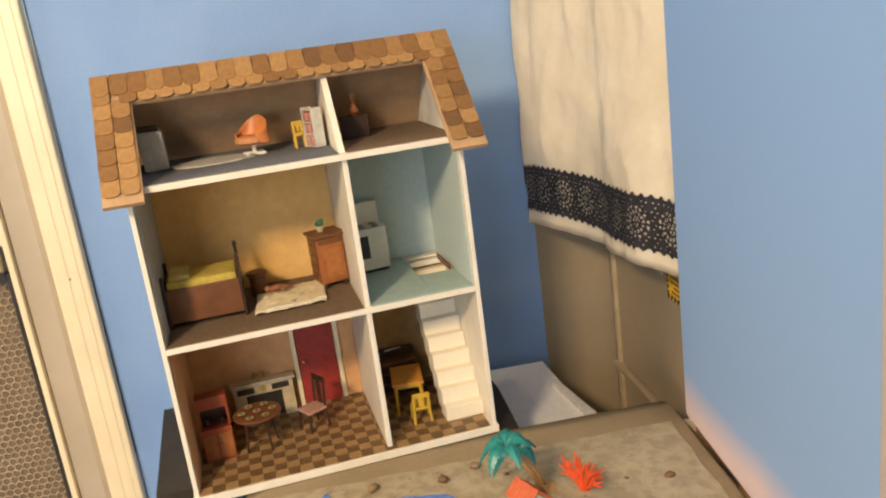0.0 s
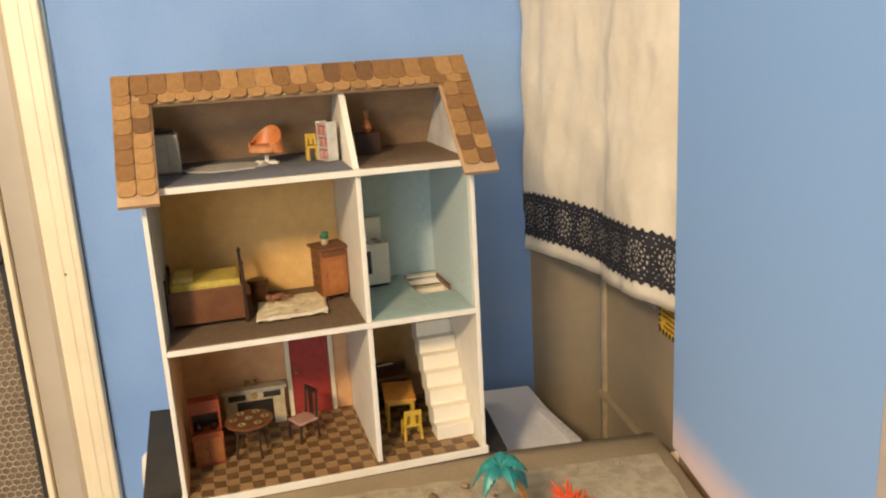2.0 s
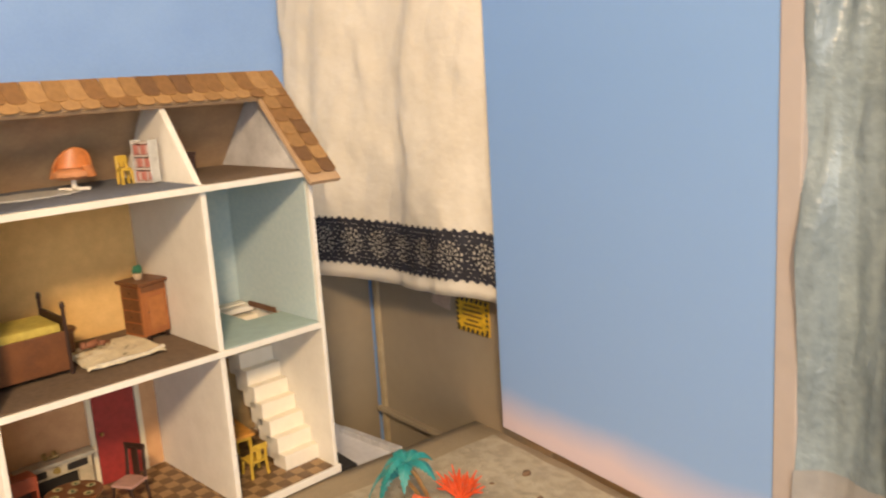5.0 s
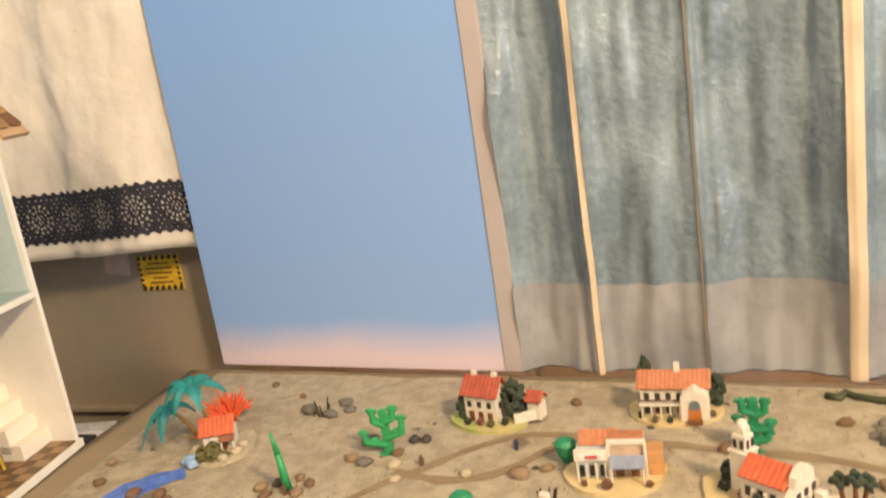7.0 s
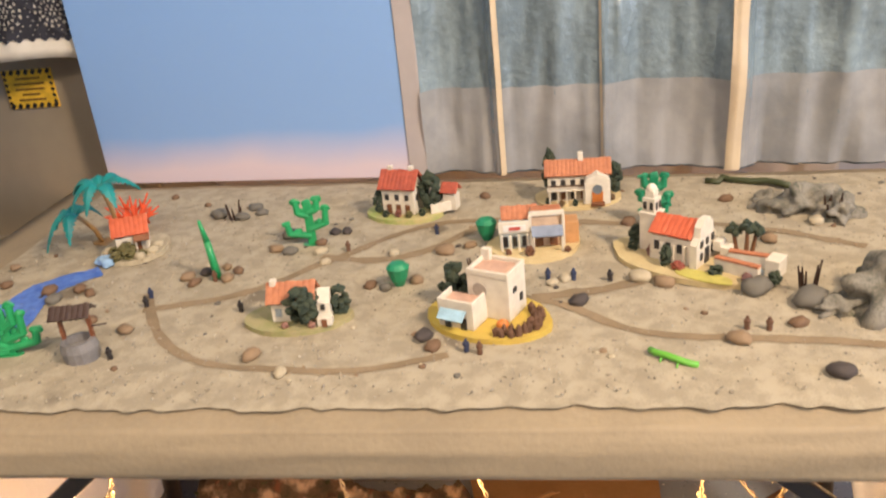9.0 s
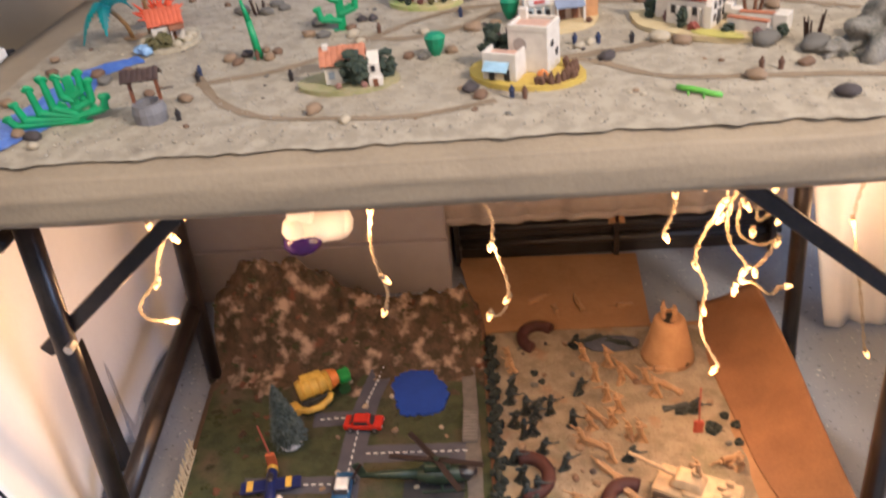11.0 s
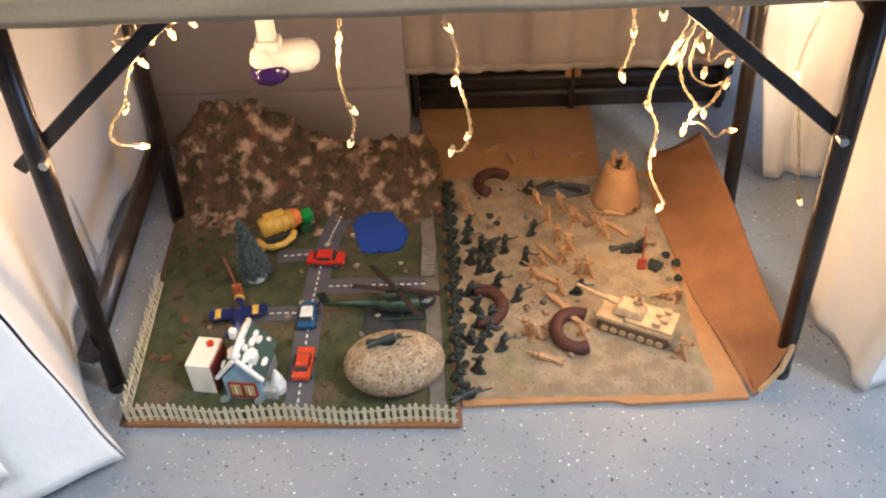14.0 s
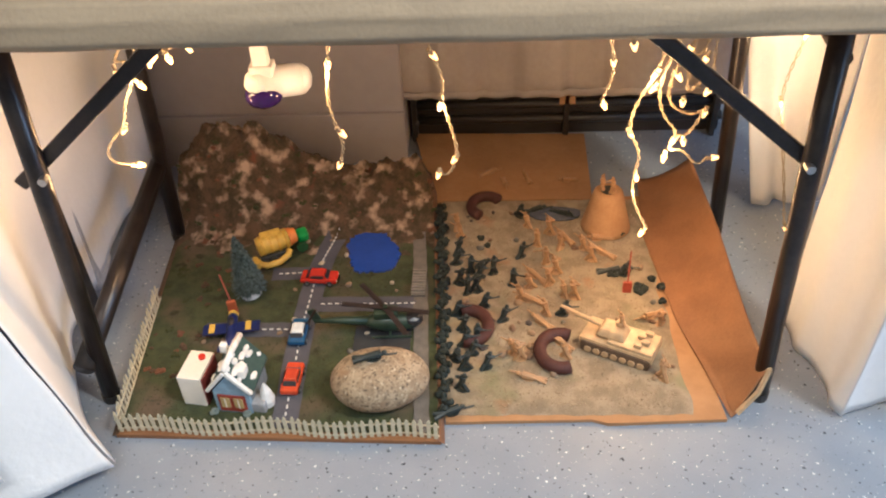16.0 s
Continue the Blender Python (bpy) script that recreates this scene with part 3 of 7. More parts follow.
# gables and roof
RZ, RY, EZ, EY = 0.548, 0.105, 0.408, -0.030
for x0 in (0.0, HW - 0.006):
    part("gable", extrude_x([(0.0, 0.42), (HD, 0.42), (RY, 0.54)], x0, x0 + 0.006), mat("gable_board", (0.62, 0.60, 0.58), None, 40, 0.7), house, "pale painted gable")
SL = math.hypot(RY - EY, RZ - EZ)
SV = Vector((0, (RY - EY) / SL, (RZ - EZ) / SL))
SN = Vector((0, -SV.z, SV.y))
R0, R1, BAND = -0.022, 0.440, 0.046


def slope_box(x0, x1, s0, s1, t0, t1):
    """A board on the front roof slope."""
    bm = bmesh.new()
    vs = [bm.verts.new(Vector((x, EY, EZ)) + SV * s + SN * t) for t in (t0, t1) for x, s in ((x0, s0), (x1, s0), (x1, s1), (x0, s1))]
    for f in ((3, 2, 1, 0), (4, 5, 6, 7), (0, 1, 5, 4), (1, 2, 6, 5), (2, 3, 7, 6), (3, 0, 4, 7)):
        bm.faces.new([vs[i] for i in f])
    return bm


roof = part("roof", slope_box(R0, R1, SL - BAND, SL, -0.006, 0), ATTICW, house, "brown shingled roof with an open front slope")
part("roof_board", slope_box(R0, R0 + BAND, 0, SL - BAND, -0.006, 0), ATTICW, roof)
part("roof_board", slope_box(R1 - BAND, R1, 0, SL - BAND, -0.006, 0), ATTICW, roof)
part("back_slope", extrude_x([(RY, RZ), (HD + 0.03, EZ), (HD + 0.026, EZ - 0.005), (RY, RZ - 0.008)], R0, R1), ATTICW, roof, "brown board back slope")
shingle_mats = [mat("shingle_" + nm, c, tuple(0.75 * v for v in c), 120, 0.7, 0.3) for nm, c in (("tan", (0.31, 0.165, 0.058)), ("brown", (0.235, 0.115, 0.038)), ("dark", (0.165, 0.080, 0.030)), ("honey", (0.38, 0.21, 0.080)))]
SW, SH = 0.0215, 0.029
shingle_me = []
for m in shingle_mats:
    h, c = SW / 2 * 0.985, 0.0075
    outline = [(-h, SH), (-h, c * 0.8)] + [(-h + 0.007 * (1 - math.cos(a * math.pi / 8)), c * 0.8 * (1 - math.sin(a * math.pi / 8))) for a in range(1, 5)] + [(h - 0.007 * (1 - math.cos(a * math.pi / 8)), c * 0.8 * (1 - math.sin(a * math.pi / 8))) for a in range(4, 0, -1)] + [(h, c * 0.8), (h, SH)]
    bm = prism(outline, 0, 0.0013)
    ob = part("shingle", bm, m, roof)
    shingle_me.append(ob.data)
    bpy.data.objects.remove(ob)
rnd = random.Random(4)
basis = Matrix((Vector((1, 0, 0)), SV, SN)).transposed().to_4x4()
n_across = round((R1 - R0) / SW)
for j in range(9):
    tall = 1.18 if j == 0 else 1.0
    s0 = SL - (SH * tall if j == 0 else 0.048 if j == 1 else 0.048 + 0.0225 * (j - 1))
    if s0 < -0.010:
        break
    for i in range(n_across):
        x = R0 + (R1 - R0) * (i + 0.5) / n_across
        if j == 1 and 0 < i < n_across - 1:
            x += SW * 0.45
        if j >= 2 and R0 + BAND + 0.002 < x < R1 - BAND - 0.002:
            continue
        ob = new("shingle", shingle_me[rnd.choice((0, 3, 3, 0, 1) if j == 1 else (0, 0, 1, 1, 2, 3))])
        ob.parent = roof
        ob.matrix_basis = Matrix.Translation(Vector((x, EY, EZ)) + SV * s0 + SN * (0.0034 - 0.00028 * j + 0.0002 * rnd.random())) @ basis @ pose(0, 0, 0, -2.2, 0, rnd.uniform(-1.5, 1.5)) @ Matrix.Diagonal((1.0, tall, 1.0, 1.0))
# red door, fireplace wall trims
rd = hb("back_door", 0.168, 0.226, HD - 0.0125, HD - 0.009, 0.0125, 0.165, plain("red_door_paint", (0.34, 0.035, 0.03), 0.5), "red painted door")
for x in (0.160, 0.227):
    hb("door_trim", x, x + 0.007, HD - 0.014, HD - 0.009, 0.0125, 0.175, CREAM)
hb("door_trim", 0.160, 0.234, HD - 0.014, HD - 0.009, 0.166, 0.175, CREAM)
part("door_knob", blob((0.175, HD - 0.015, 0.085), (0.003, 0.003, 0.003)), plain("brass", (0.5, 0.33, 0.1), 0.3, 0.9), house)
# staircase along the right-hand wall
STAIR = mat("white_stair_paint", (0.82, 0.76, 0.64), (0.78, 0.72, 0.60), 60, 0.5, 0.08)
for i in range(9):
    d0, z0 = 0.034 + 0.0155 * i, 0.0125 + 0.0212 * i
    hb("stair_step", 0.353, HW - T - 0.0005, d0, d0 + 0.018 + 0.014, max(0.0125, z0 - 0.012), z0 + 0.0212, STAIR, bevel=0.0012)


def on_house(x, y, z, rz=0.0):
    return HX @ pose(x, y, z, 0, 0, rz)


def furniture(name, label, category, x, y, z, rz=0.0, group=""):
    return thing(name, label, category, on_house(x, y, z, rz), group)


ORANGE_WOOD = mat("orange_stained_wood", (0.36, 0.13, 0.04), (0.28, 0.095, 0.03), 60, 0.45, 0.15)
RED_WOOD = mat("red_stained_wood", (0.33, 0.07, 0.03), (0.26, 0.05, 0.022), 60, 0.4, 0.12)
DARK_WOOD = mat("dark_stained_wood", (0.045, 0.02, 0.012), (0.03, 0.014, 0.009), 60, 0.4, 0.15)
MID_WOOD = mat("brown_stained_wood", (0.17, 0.065, 0.024), (0.12, 0.045, 0.018), 60, 0.4, 0.15)
YELLOW = plain("yellow_paint", (0.62, 0.40, 0.05), 0.45)
G0, G1, G2 = 0.0128, 0.2180, 0.4218

# dining room
t = furniture("hutch", "orange-red wooden kitchen hutch with open middle shelf", "cabinet", 0.036, 0.098, G0, 4)
part("base_cabinet", box((0, 0, 0.024), (0.042, 0.030, 0.048), 0.001), RED_WOOD, t)
part("back_panel", box((0, 0.013, 0.062), (0.042, 0.004, 0.03), 0.0005), DARK_WOOD, t)
for x in (-0.0195, 0.0195):
    part("side_panel", box((x, 0.003, 0.062), (0.003, 0.022, 0.03), 0.0005), RED_WOOD, t)
part("top_cabinet", box((0, 0.003, 0.084), (0.042, 0.023, 0.018), 0.001), RED_WOOD, t)
for x in (-0.0105, 0.0105):
    d = part("cabinet_door", box((x, -0.0157, 0.022), (0.018, 0.0014, 0.036), 0.0005), ORANGE_WOOD, t)
    part("knob", blob((x * 0.3, -0.0175, 0.026), (0.0013, 0.0013, 0.0013), sub=1), DARK_WOOD, d)
    part("jar", lathe([(0.004, 0), (0.005, 0.004), (0.003, 0.009)], at=(x, 0.0, 0.0485), n=10), DARK_WOOD, t, "dark jar")

t = furniture("round_dining_table", "round red-brown dining table set with small plates", "table", 0.095, 0.095, G0)
part("tabletop", lathe([(0.030, 0.050), (0.034, 0.0515), (0.034, 0.0535), (0.032, 0.0545)], n=28), MID_WOOD, t)
part("apron", lathe([(0.026, 0.044), (0.026, 0.0505)], n=24), DARK_WOOD, t)
for a in range(4):
    x, y = 0.020 * math.cos(a * 1.571 + 0.5), 0.020 * math.sin(a * 1.571 + 0.5)
    part("leg", rod((x, y, 0.046), (1.25 * x, 1.25 * y, 0), 0.0024, r2=0.0014), DARK_WOOD, t)
for a in range(7):
    x, y = (0.022 * math.cos(a * 1.05), 0.022 * math.sin(a * 1.05)) if a < 6 else (0, 0)
    p = thing("plate", "small pale plate on the dining table", "plate", on_house(0.095 + x, 0.095 + y, G0 + 0.0546), "plates on the dining table")
    part("dish", lathe([(0.002, 0), (0.0055, 0.001), (0.0058, 0.0014), (0.002, 0.0008)], n=14), (plain("gilt_plate", (0.45, 0.38, 0.20), 0.35)), p)
    part("food", blob((0, 0, 0.0015), (0.0028, 0.0028, 0.0013), sub=1, rough=0.3, seed=a), plain("plate_food", (0.10, 0.12, 0.05)), p)

t = furniture("fireplace", "cream and black toy fireplace with mantel shelf", "fireplace", 0.108, HD - 0.021, G0)
part("surround", box((-0.036, 0, 0.029), (0.018, 0.016, 0.058), 0.001), plain("cream_mantel", (0.55, 0.47, 0.33)), t)
part("surround", box((0.036, 0, 0.029), (0.018, 0.016, 0.058), 0.001), plain("cream_mantel_b", (0.55, 0.47, 0.33)), t)
part("lintel", box((0, 0, 0.050), (0.056, 0.016, 0.016), 0.001), plain("cream_mantel_c", (0.55, 0.47, 0.33)), t)
part("mantel_shelf", box((0, -0.002, 0.0605), (0.098, 0.022, 0.0045), 0.001), plain("cream_mantel_d", (0.50, 0.45, 0.35)), t)
part("firebox", box((0, 0.004, 0.021), (0.054, 0.008, 0.042)), BLACK, t, "black firebox")
for x in (-0.026, 0.026):
    part("inlay", box((x, -0.0085, 0.050), (0.026, 0.0012, 0.009), 0.0003), BLACK, t, "black inlay")
part("medallion", lathe([(0.005, 0), (0.004, 0.002)], n=14, at=(0, 0, 0)), plain("gilt_medal", (0.5, 0.36, 0.12), 0.35, 0.5), t).matrix_basis = pose(0, -0.008, 0.050, 90)
part("grate", box((0, -0.004, 0.010), (0.034, 0.010, 0.018), 0.001), plain("pale_hearth", (0.48, 0.42, 0.26)), t)
t = furniture("mantel_ornament", "small gilt ornament on the mantel shelf", "ornament", 0.105, HD - 0.023, G0 + 0.0628)
bm = bmesh.new()
for a in range(7):
    blob((0.008 * math.sin(a * 2.2), 0.003 * math.cos(a * 3.1), 0.004 + 0.0022 * (a % 4)), (0.0035, 0.003, 0.003), bm, 0.4, sub=1, seed=a)
part("ornament", bm, plain("gilt", (0.42, 0.28, 0.10), 0.35, 0.6), t)


def chair(t, w, seat_z, back_z, wood, seat_m):
    part("seat", box((0, 0, seat_z), (w, w, 0.004), 0.0012), seat_m, t)
    for x in (-1, 1):
        for y in (-1, 1):
            part("leg", rod((x * w * 0.43, y * w * 0.43, seat_z - 0.001), (x * w * 0.47, y * w * 0.5, 0), 0.0021), wood, t)
        part("back_post", rod((x * w * 0.42, w * 0.45, seat_z), (x * w * 0.40, w * 0.58, back_z), 0.0022), wood, t)
    part("back_rail", box((0, w * 0.57, back_z - 0.003), (w * 0.98, 0.003, 0.008), 0.001), wood, t)
    part("back_splat", box((0, w * 0.51, (seat_z + back_z) / 2), (w * 0.3, 0.002, back_z - seat_z - 0.006), 0.0005), wood, t)


t = furniture("dining_chair", "dark wooden dining chair with a pink seat", "chair", 0.172, 0.118, G0, -62)
chair(t, 0.032, 0.030, 0.074, DARK_WOOD, plain("pink_seat", (0.48, 0.27, 0.22), 0.8))
# study
t = furniture("writing_desk", "dark brown wooden desk with a raised back", "desk", 0.310, 0.178, G0)
part("body", box((0, 0, 0.027), (0.066, 0.034, 0.054), 0.0015), MID_WOOD, t)
part("top_rail", box((0, 0.012, 0.060), (0.070, 0.012, 0.012), 0.002), DARK_WOOD, t)
for k in range(3):
    part("drawer", box((0, -0.0175, 0.012 + 0.016 * k), (0.056, 0.0016, 0.013), 0.0005), DARK_WOOD, t)
t = furniture("paper_sheet", "small white paper on the dark desk", "paper", 0.312, 0.184, G0 + 0.0664, 8)
part("sheet", box((0, 0, 0.0005), (0.026, 0.006, 0.0008)), WHITE, t)
t = furniture("small_wooden_table", "orange wooden table with tapered legs", "table", 0.316, 0.112, G0, -8)
part("tabletop", box((0, 0, 0.050), (0.046, 0.070, 0.004), 0.001), plain("honey_tabletop", (0.60, 0.27, 0.05), 0.4), t, "honey-coloured top")
part("apron", box((0, 0, 0.045), (0.038, 0.060, 0.006), 0.0008), YELLOW, t)
for x in (-0.018, 0.018):
    for y in (-0.025, 0.025):
        part("leg", rod((x, y, 0.048), (x * 1.08, y * 1.05, 0), 0.0028, r2=0.0019), YELLOW, t)
t = furniture("yellow_chair", "small yellow painted wooden chair", "chair", 0.322, 0.062, G0, 178)
chair(t, 0.026, 0.022, 0.046, YELLOW, YELLOW)
# bedroom
t = furniture("toy_bed", "brown wooden bed with a yellow cover", "bed", 0.060, 0.112, G1)
for x, h in ((-0.049, 0.072), (0.049, 0.086)):
    e = part("end_board", box((x, 0, h * 0.42), (0.004, 0.078, h * 0.72), 0.0012), DARK_WOOD, t)
    for y in (-0.038, 0.038):
        part("bed_post", lathe([(0.0026, 0), (0.0022, h * 0.9), (0.0032, h * 0.94), (0.0015, h)], n=10, at=(x, y, 0)), DARK_WOOD, e)
for y in (-0.037, 0.037):
    part("side_rail", box((0, y, 0.029), (0.096, 0.004, 0.046), 0.001), MID_WOOD, t)
part("mattress", box((0, 0.0, 0.051), (0.092, 0.069, 0.020), 0.005), plain("yellow_cover", (0.52, 0.40, 0.08), 0.8), t, "yellow cover")
part("pillow", box((-0.028, 0.0, 0.063), (0.026, 0.054, 0.008), 0.003), plain("pale_yellow_pillow", (0.58, 0.48, 0.16), 0.8), t)
t = furniture("bedside_stool", "small round brown wooden stool", "stool", 0.131, 0.150, G1)
part("seat", lathe([(0.013, 0.030), (0.015, 0.032), (0.015, 0.035), (0.013, 0.036)], n=16), MID_WOOD, t)
part("drum", lathe([(0.011, 0.0), (0.012, 0.03)], n=14), MID_WOOD, t)
t = furniture("crumpled_rug", "crumpled white patterned cloth spread on the carpet", "rug", 0.172, 0.105, G1)
part("cloth", surface(26, 26, lambda u, v: ((u - 0.5) * 0.096 + 0.010 * (v - 0.5), (v - 0.5) * 0.104, 0.003 + 0.006 * abs(noise.noise((u * 5, v * 5, 3))) + 0.004 * abs(noise.noise((u * 11, v * 9, 1)))), 0.001),
     mat("patterned_white_cloth", (0.74, 0.65, 0.46), (0.62, 0.53, 0.37), 90, 0.9, 0.3, spots=(((0.16, 0.13, 0.08), 120, 0.66),)), t, smooth=True)
part("fringe", tube([(-0.043, -0.046, 0.004), (-0.01, -0.049, 0.006), (0.02, -0.047, 0.004), (0.044, -0.044, 0.007)], 0.003), plain("white_fringe", (0.62, 0.56, 0.45), 0.9), t)
t = furniture("small_doll", "tiny reddish-brown toy figure lying on the cloth", "figure", 0.155, 0.125, G1 + 0.009)
bm = blob((0, 0, 0.005), (0.012, 0.005, 0.005), None, 0.2, 20)
blob((-0.013, -0.003, 0.006), (0.005, 0.005, 0.005), bm)
rod((0.008, 0, 0.005), (0.022, 0.004, 0.002), 0.002, bm)
rod((0.002, 0, 0.005), (0.010, -0.012, 0.004), 0.0016, bm)
part("figure", bm, plain("red_brown_doll", (0.26, 0.10, 0.05), 0.6), t, smooth=True)
t = furniture("dresser", "orange-brown wooden dresser with drawers", "dresser", 0.234, 0.140, G1, 12)
part("body", box((0, 0, 0.040), (0.040, 0.040, 0.068), 0.001), ORANGE_WOOD, t)
part("top_board", box((0, 0, 0.0755), (0.048, 0.048, 0.004), 0.001), MID_WOOD, t)
cd = part("cabinet_door", box((0.001, -0.0206, 0.036), (0.034, 0.0016, 0.054), 0.0006), ORANGE_WOOD, t)
part("panel", box((0.001, -0.0218, 0.036), (0.024, 0.0012, 0.042), 0.0006), plain("figured_panel", (0.40, 0.15, 0.045), 0.4), cd)
part("knob", blob((-0.012, -0.0222, 0.038), (0.0012, 0.0012, 0.0012), sub=1), DARK_WOOD, cd)
part("frieze", box((0, -0.0206, 0.068), (0.036, 0.0016, 0.008), 0.0004), MID_WOOD, t)
for k in range(4):
    d = part("drawer", box((-0.0206, 0, 0.016 + 0.0158 * k), (0.0016, 0.034, 0.0135), 0.0005), MID_WOOD, t)
    part("knob", blob((-0.0219, 0, 0.016 + 0.0158 * k), (0.0012, 0.0012, 0.0012), sub=1), DARK_WOOD, d)
for x in (-0.014, 0.014):
    for y in (-0.020, 0.020):
        part("foot", rod((x, y, 0.007), (x, y, 0), 0.0025), DARK_WOOD, t)
t = furniture("potted_plant", "tiny green plant in a pale pot on the dresser", "plant", 0.230, 0.142, G1 + 0.0776)
part("pot", lathe([(0.0045, 0), (0.0065, 0.007), (0.006, 0.008)], n=12), plain("pale_pot", (0.55, 0.42, 0.28)), t)
bm = bmesh.new()
for a in range(9):
    blob((0.0035 * math.cos(a * 2.4), 0.0035 * math.sin(a * 2.4), 0.010 + 0.0007 * a), (0.0035, 0.003, 0.0035), bm, 0.5, sub=1, seed=a)
part("leaves", bm, plain("toy_leaf_green", (0.03, 0.16, 0.09)), t)
# bathroom-kitchen
t = furniture("toy_stove", "white toy kitchen stove with a dark oven window", "stove", 0.300, 0.168, G1, 6)
part("body", box((0, 0, 0.036), (0.046, 0.040, 0.062), 0.0015), WHITE, t)
part("back_panel", box((0, 0.017, 0.083), (0.046, 0.006, 0.034), 0.001), WHITE, t)
part("plinth", box((0, 0.002, 0.003), (0.042, 0.034, 0.006)), BLACK, t)
part("oven_window", box((-0.012, -0.0208, 0.040), (0.013, 0.0014, 0.034), 0.0005), BLACK, t, "dark oven window")
for k in range(4):
    part("hob", lathe([(0.0055, 0), (0.0055, 0.001), (0.004, 0.0015)], n=12, at=(-0.010 + 0.02 * (k % 2), -0.009 + 0.017 * (k // 2), 0.067)), plain("grey_hob", (0.3, 0.3, 0.3)), t)
t = furniture("hatch_lid", "pale wooden hatch lid by the stair opening", "hatch", 0.378, 0.182, G1 + 0.0, 0)
part("lid", box((0, 0, 0.0012), (0.046, 0.016, 0.0024), 0.0006), STAIR, t)
# attic
t = furniture("toy_wardrobe", "cream toy wardrobe with rounded front", "wardrobe", 0.034, 0.112, G2)
part("body", box((0, 0, 0.026), (0.030, 0.026, 0.052), 0.004), mat("cream_wardrobe", (0.50, 0.47, 0.40), None, 60, 0.4), t)
part("top", box((-0.002, 0.002, 0.055), (0.026, 0.024, 0.006), 0.001), DARK_WOOD, t)
for x in (-0.0075, 0.0075):
    part("wardrobe_door", box((x, -0.0136, 0.026), (0.0138, 0.0016, 0.046), 0.0005), mat("cream_wardrobe_door", (0.52, 0.49, 0.42), None, 60, 0.35), t)
t = furniture("grey_rug", "grey oval woven rug on the attic carpet", "rug", 0.105, 0.112, G2)
bm = prism([((0.054 + 0.004 * math.sin(a * 1.9)) * math.cos(a * math.pi / 18), (0.036 + 0.003 * math.sin(a * 2.3)) * math.sin(a * math.pi / 18)) for a in range(36)], 0.0004, 0.0022)
part("rug", bm, mat("grey_woven_rug", (0.46, 0.45, 0.42), (0.36, 0.35, 0.33), 140, 0.95, 0.5), t)
t = furniture("orange_armchair", "orange bucket armchair on a white pedestal", "chair", 0.160, 0.120, G2, -38)
OR = plain("orange_plastic", (0.62, 0.22, 0.07), 0.4)
part("shell", surface(18, 12, lambda u, v: ((0.027 - 0.005 * v) * math.sin((u - 0.5) * 4.6), 0.020 * math.cos((u - 0.5) * 4.6) * (0.8 + 0.3 * v), 0.016 + (0.014 * v + 0.020 * v * max(0, math.cos((u - 0.5) * 4.6)))), 0.003), OR, t, smooth=True)
part("seat", lathe([(0.016, 0.014), (0.023, 0.018), (0.023, 0.023), (0.018, 0.026)], n=18), plain("orange_seat", (0.62, 0.27, 0.12), 0.7), t)
part("stem", rod((0, 0, 0.003), (0, 0, 0.015), 0.003), WHITE, t, "white stem")
for a in range(4):
    part("foot", box((0.009 * math.cos(a * 1.571), 0.009 * math.sin(a * 1.571), 0.002), (0.018, 0.005, 0.004), 0.001, rz=a * 90), WHITE, t)
t = furniture("toy_bookcase", "pale bookcase stacked with pink and white books", "bookcase", 0.240, 0.095, G2, -68)
for z in (0.002, 0.018, 0.034, 0.050):
    part("shelf", box((0, 0, z), (0.028, 0.014, 0.002)), plain("pale_shelf", (0.62, 0.52, 0.46)), t)
for x in (-0.0135, 0.0135):
    part("side_panel", box((x, 0, 0.027), (0.0016, 0.015, 0.052)), plain("pale_shelf_side", (0.58, 0.58, 0.56)), t)
for k in range(3):
    for i in range(6):
        part("book", box((-0.010 + 0.004 * i, -0.001, 0.0093 + 0.016 * k), (0.0034, 0.011, 0.0125 - 0.0015 * (i % 3)), 0.0003), plain("book_%d%d" % (k, i), ((0.55, 0.22, 0.18), (0.55, 0.42, 0.38), (0.50, 0.16, 0.12))[(i + k) % 3]), t)
t = furniture("yellow_stand", "small yellow wooden stand beside the bookcase", "stand", 0.222, 0.118, G2)
chair(t, 0.014, 0.018, 0.034, YELLOW, YELLOW)
t = furniture("dark_chest", "dark brown wooden chest in the attic", "chest", 0.300, 0.128, G2)
part("body", box((0, 0, 0.013), (0.036, 0.022, 0.026), 0.001), DARK_WOOD, t)
part("lid", box((0, 0, 0.0275), (0.038, 0.024, 0.004), 0.001), DARK_WOOD, t)
t = furniture("orange_vase", "small orange-brown vase on the dark chest", "vase", 0.302, 0.128, G2 + 0.0296)
part("vase", lathe([(0.004, 0), (0.007, 0.006), (0.004, 0.013), (0.005, 0.016)], n=14), plain("orange_vase_glaze", (0.40, 0.13, 0.05), 0.35), t)
for a in range(4):
    part("stem", rod((0, 0, 0.014), (0.004 * math.cos(a * 1.6), 0.004 * math.sin(a * 1.6), 0.030), 0.0006, n=5), plain("dry_stem", (0.2, 0.09, 0.03)), t)

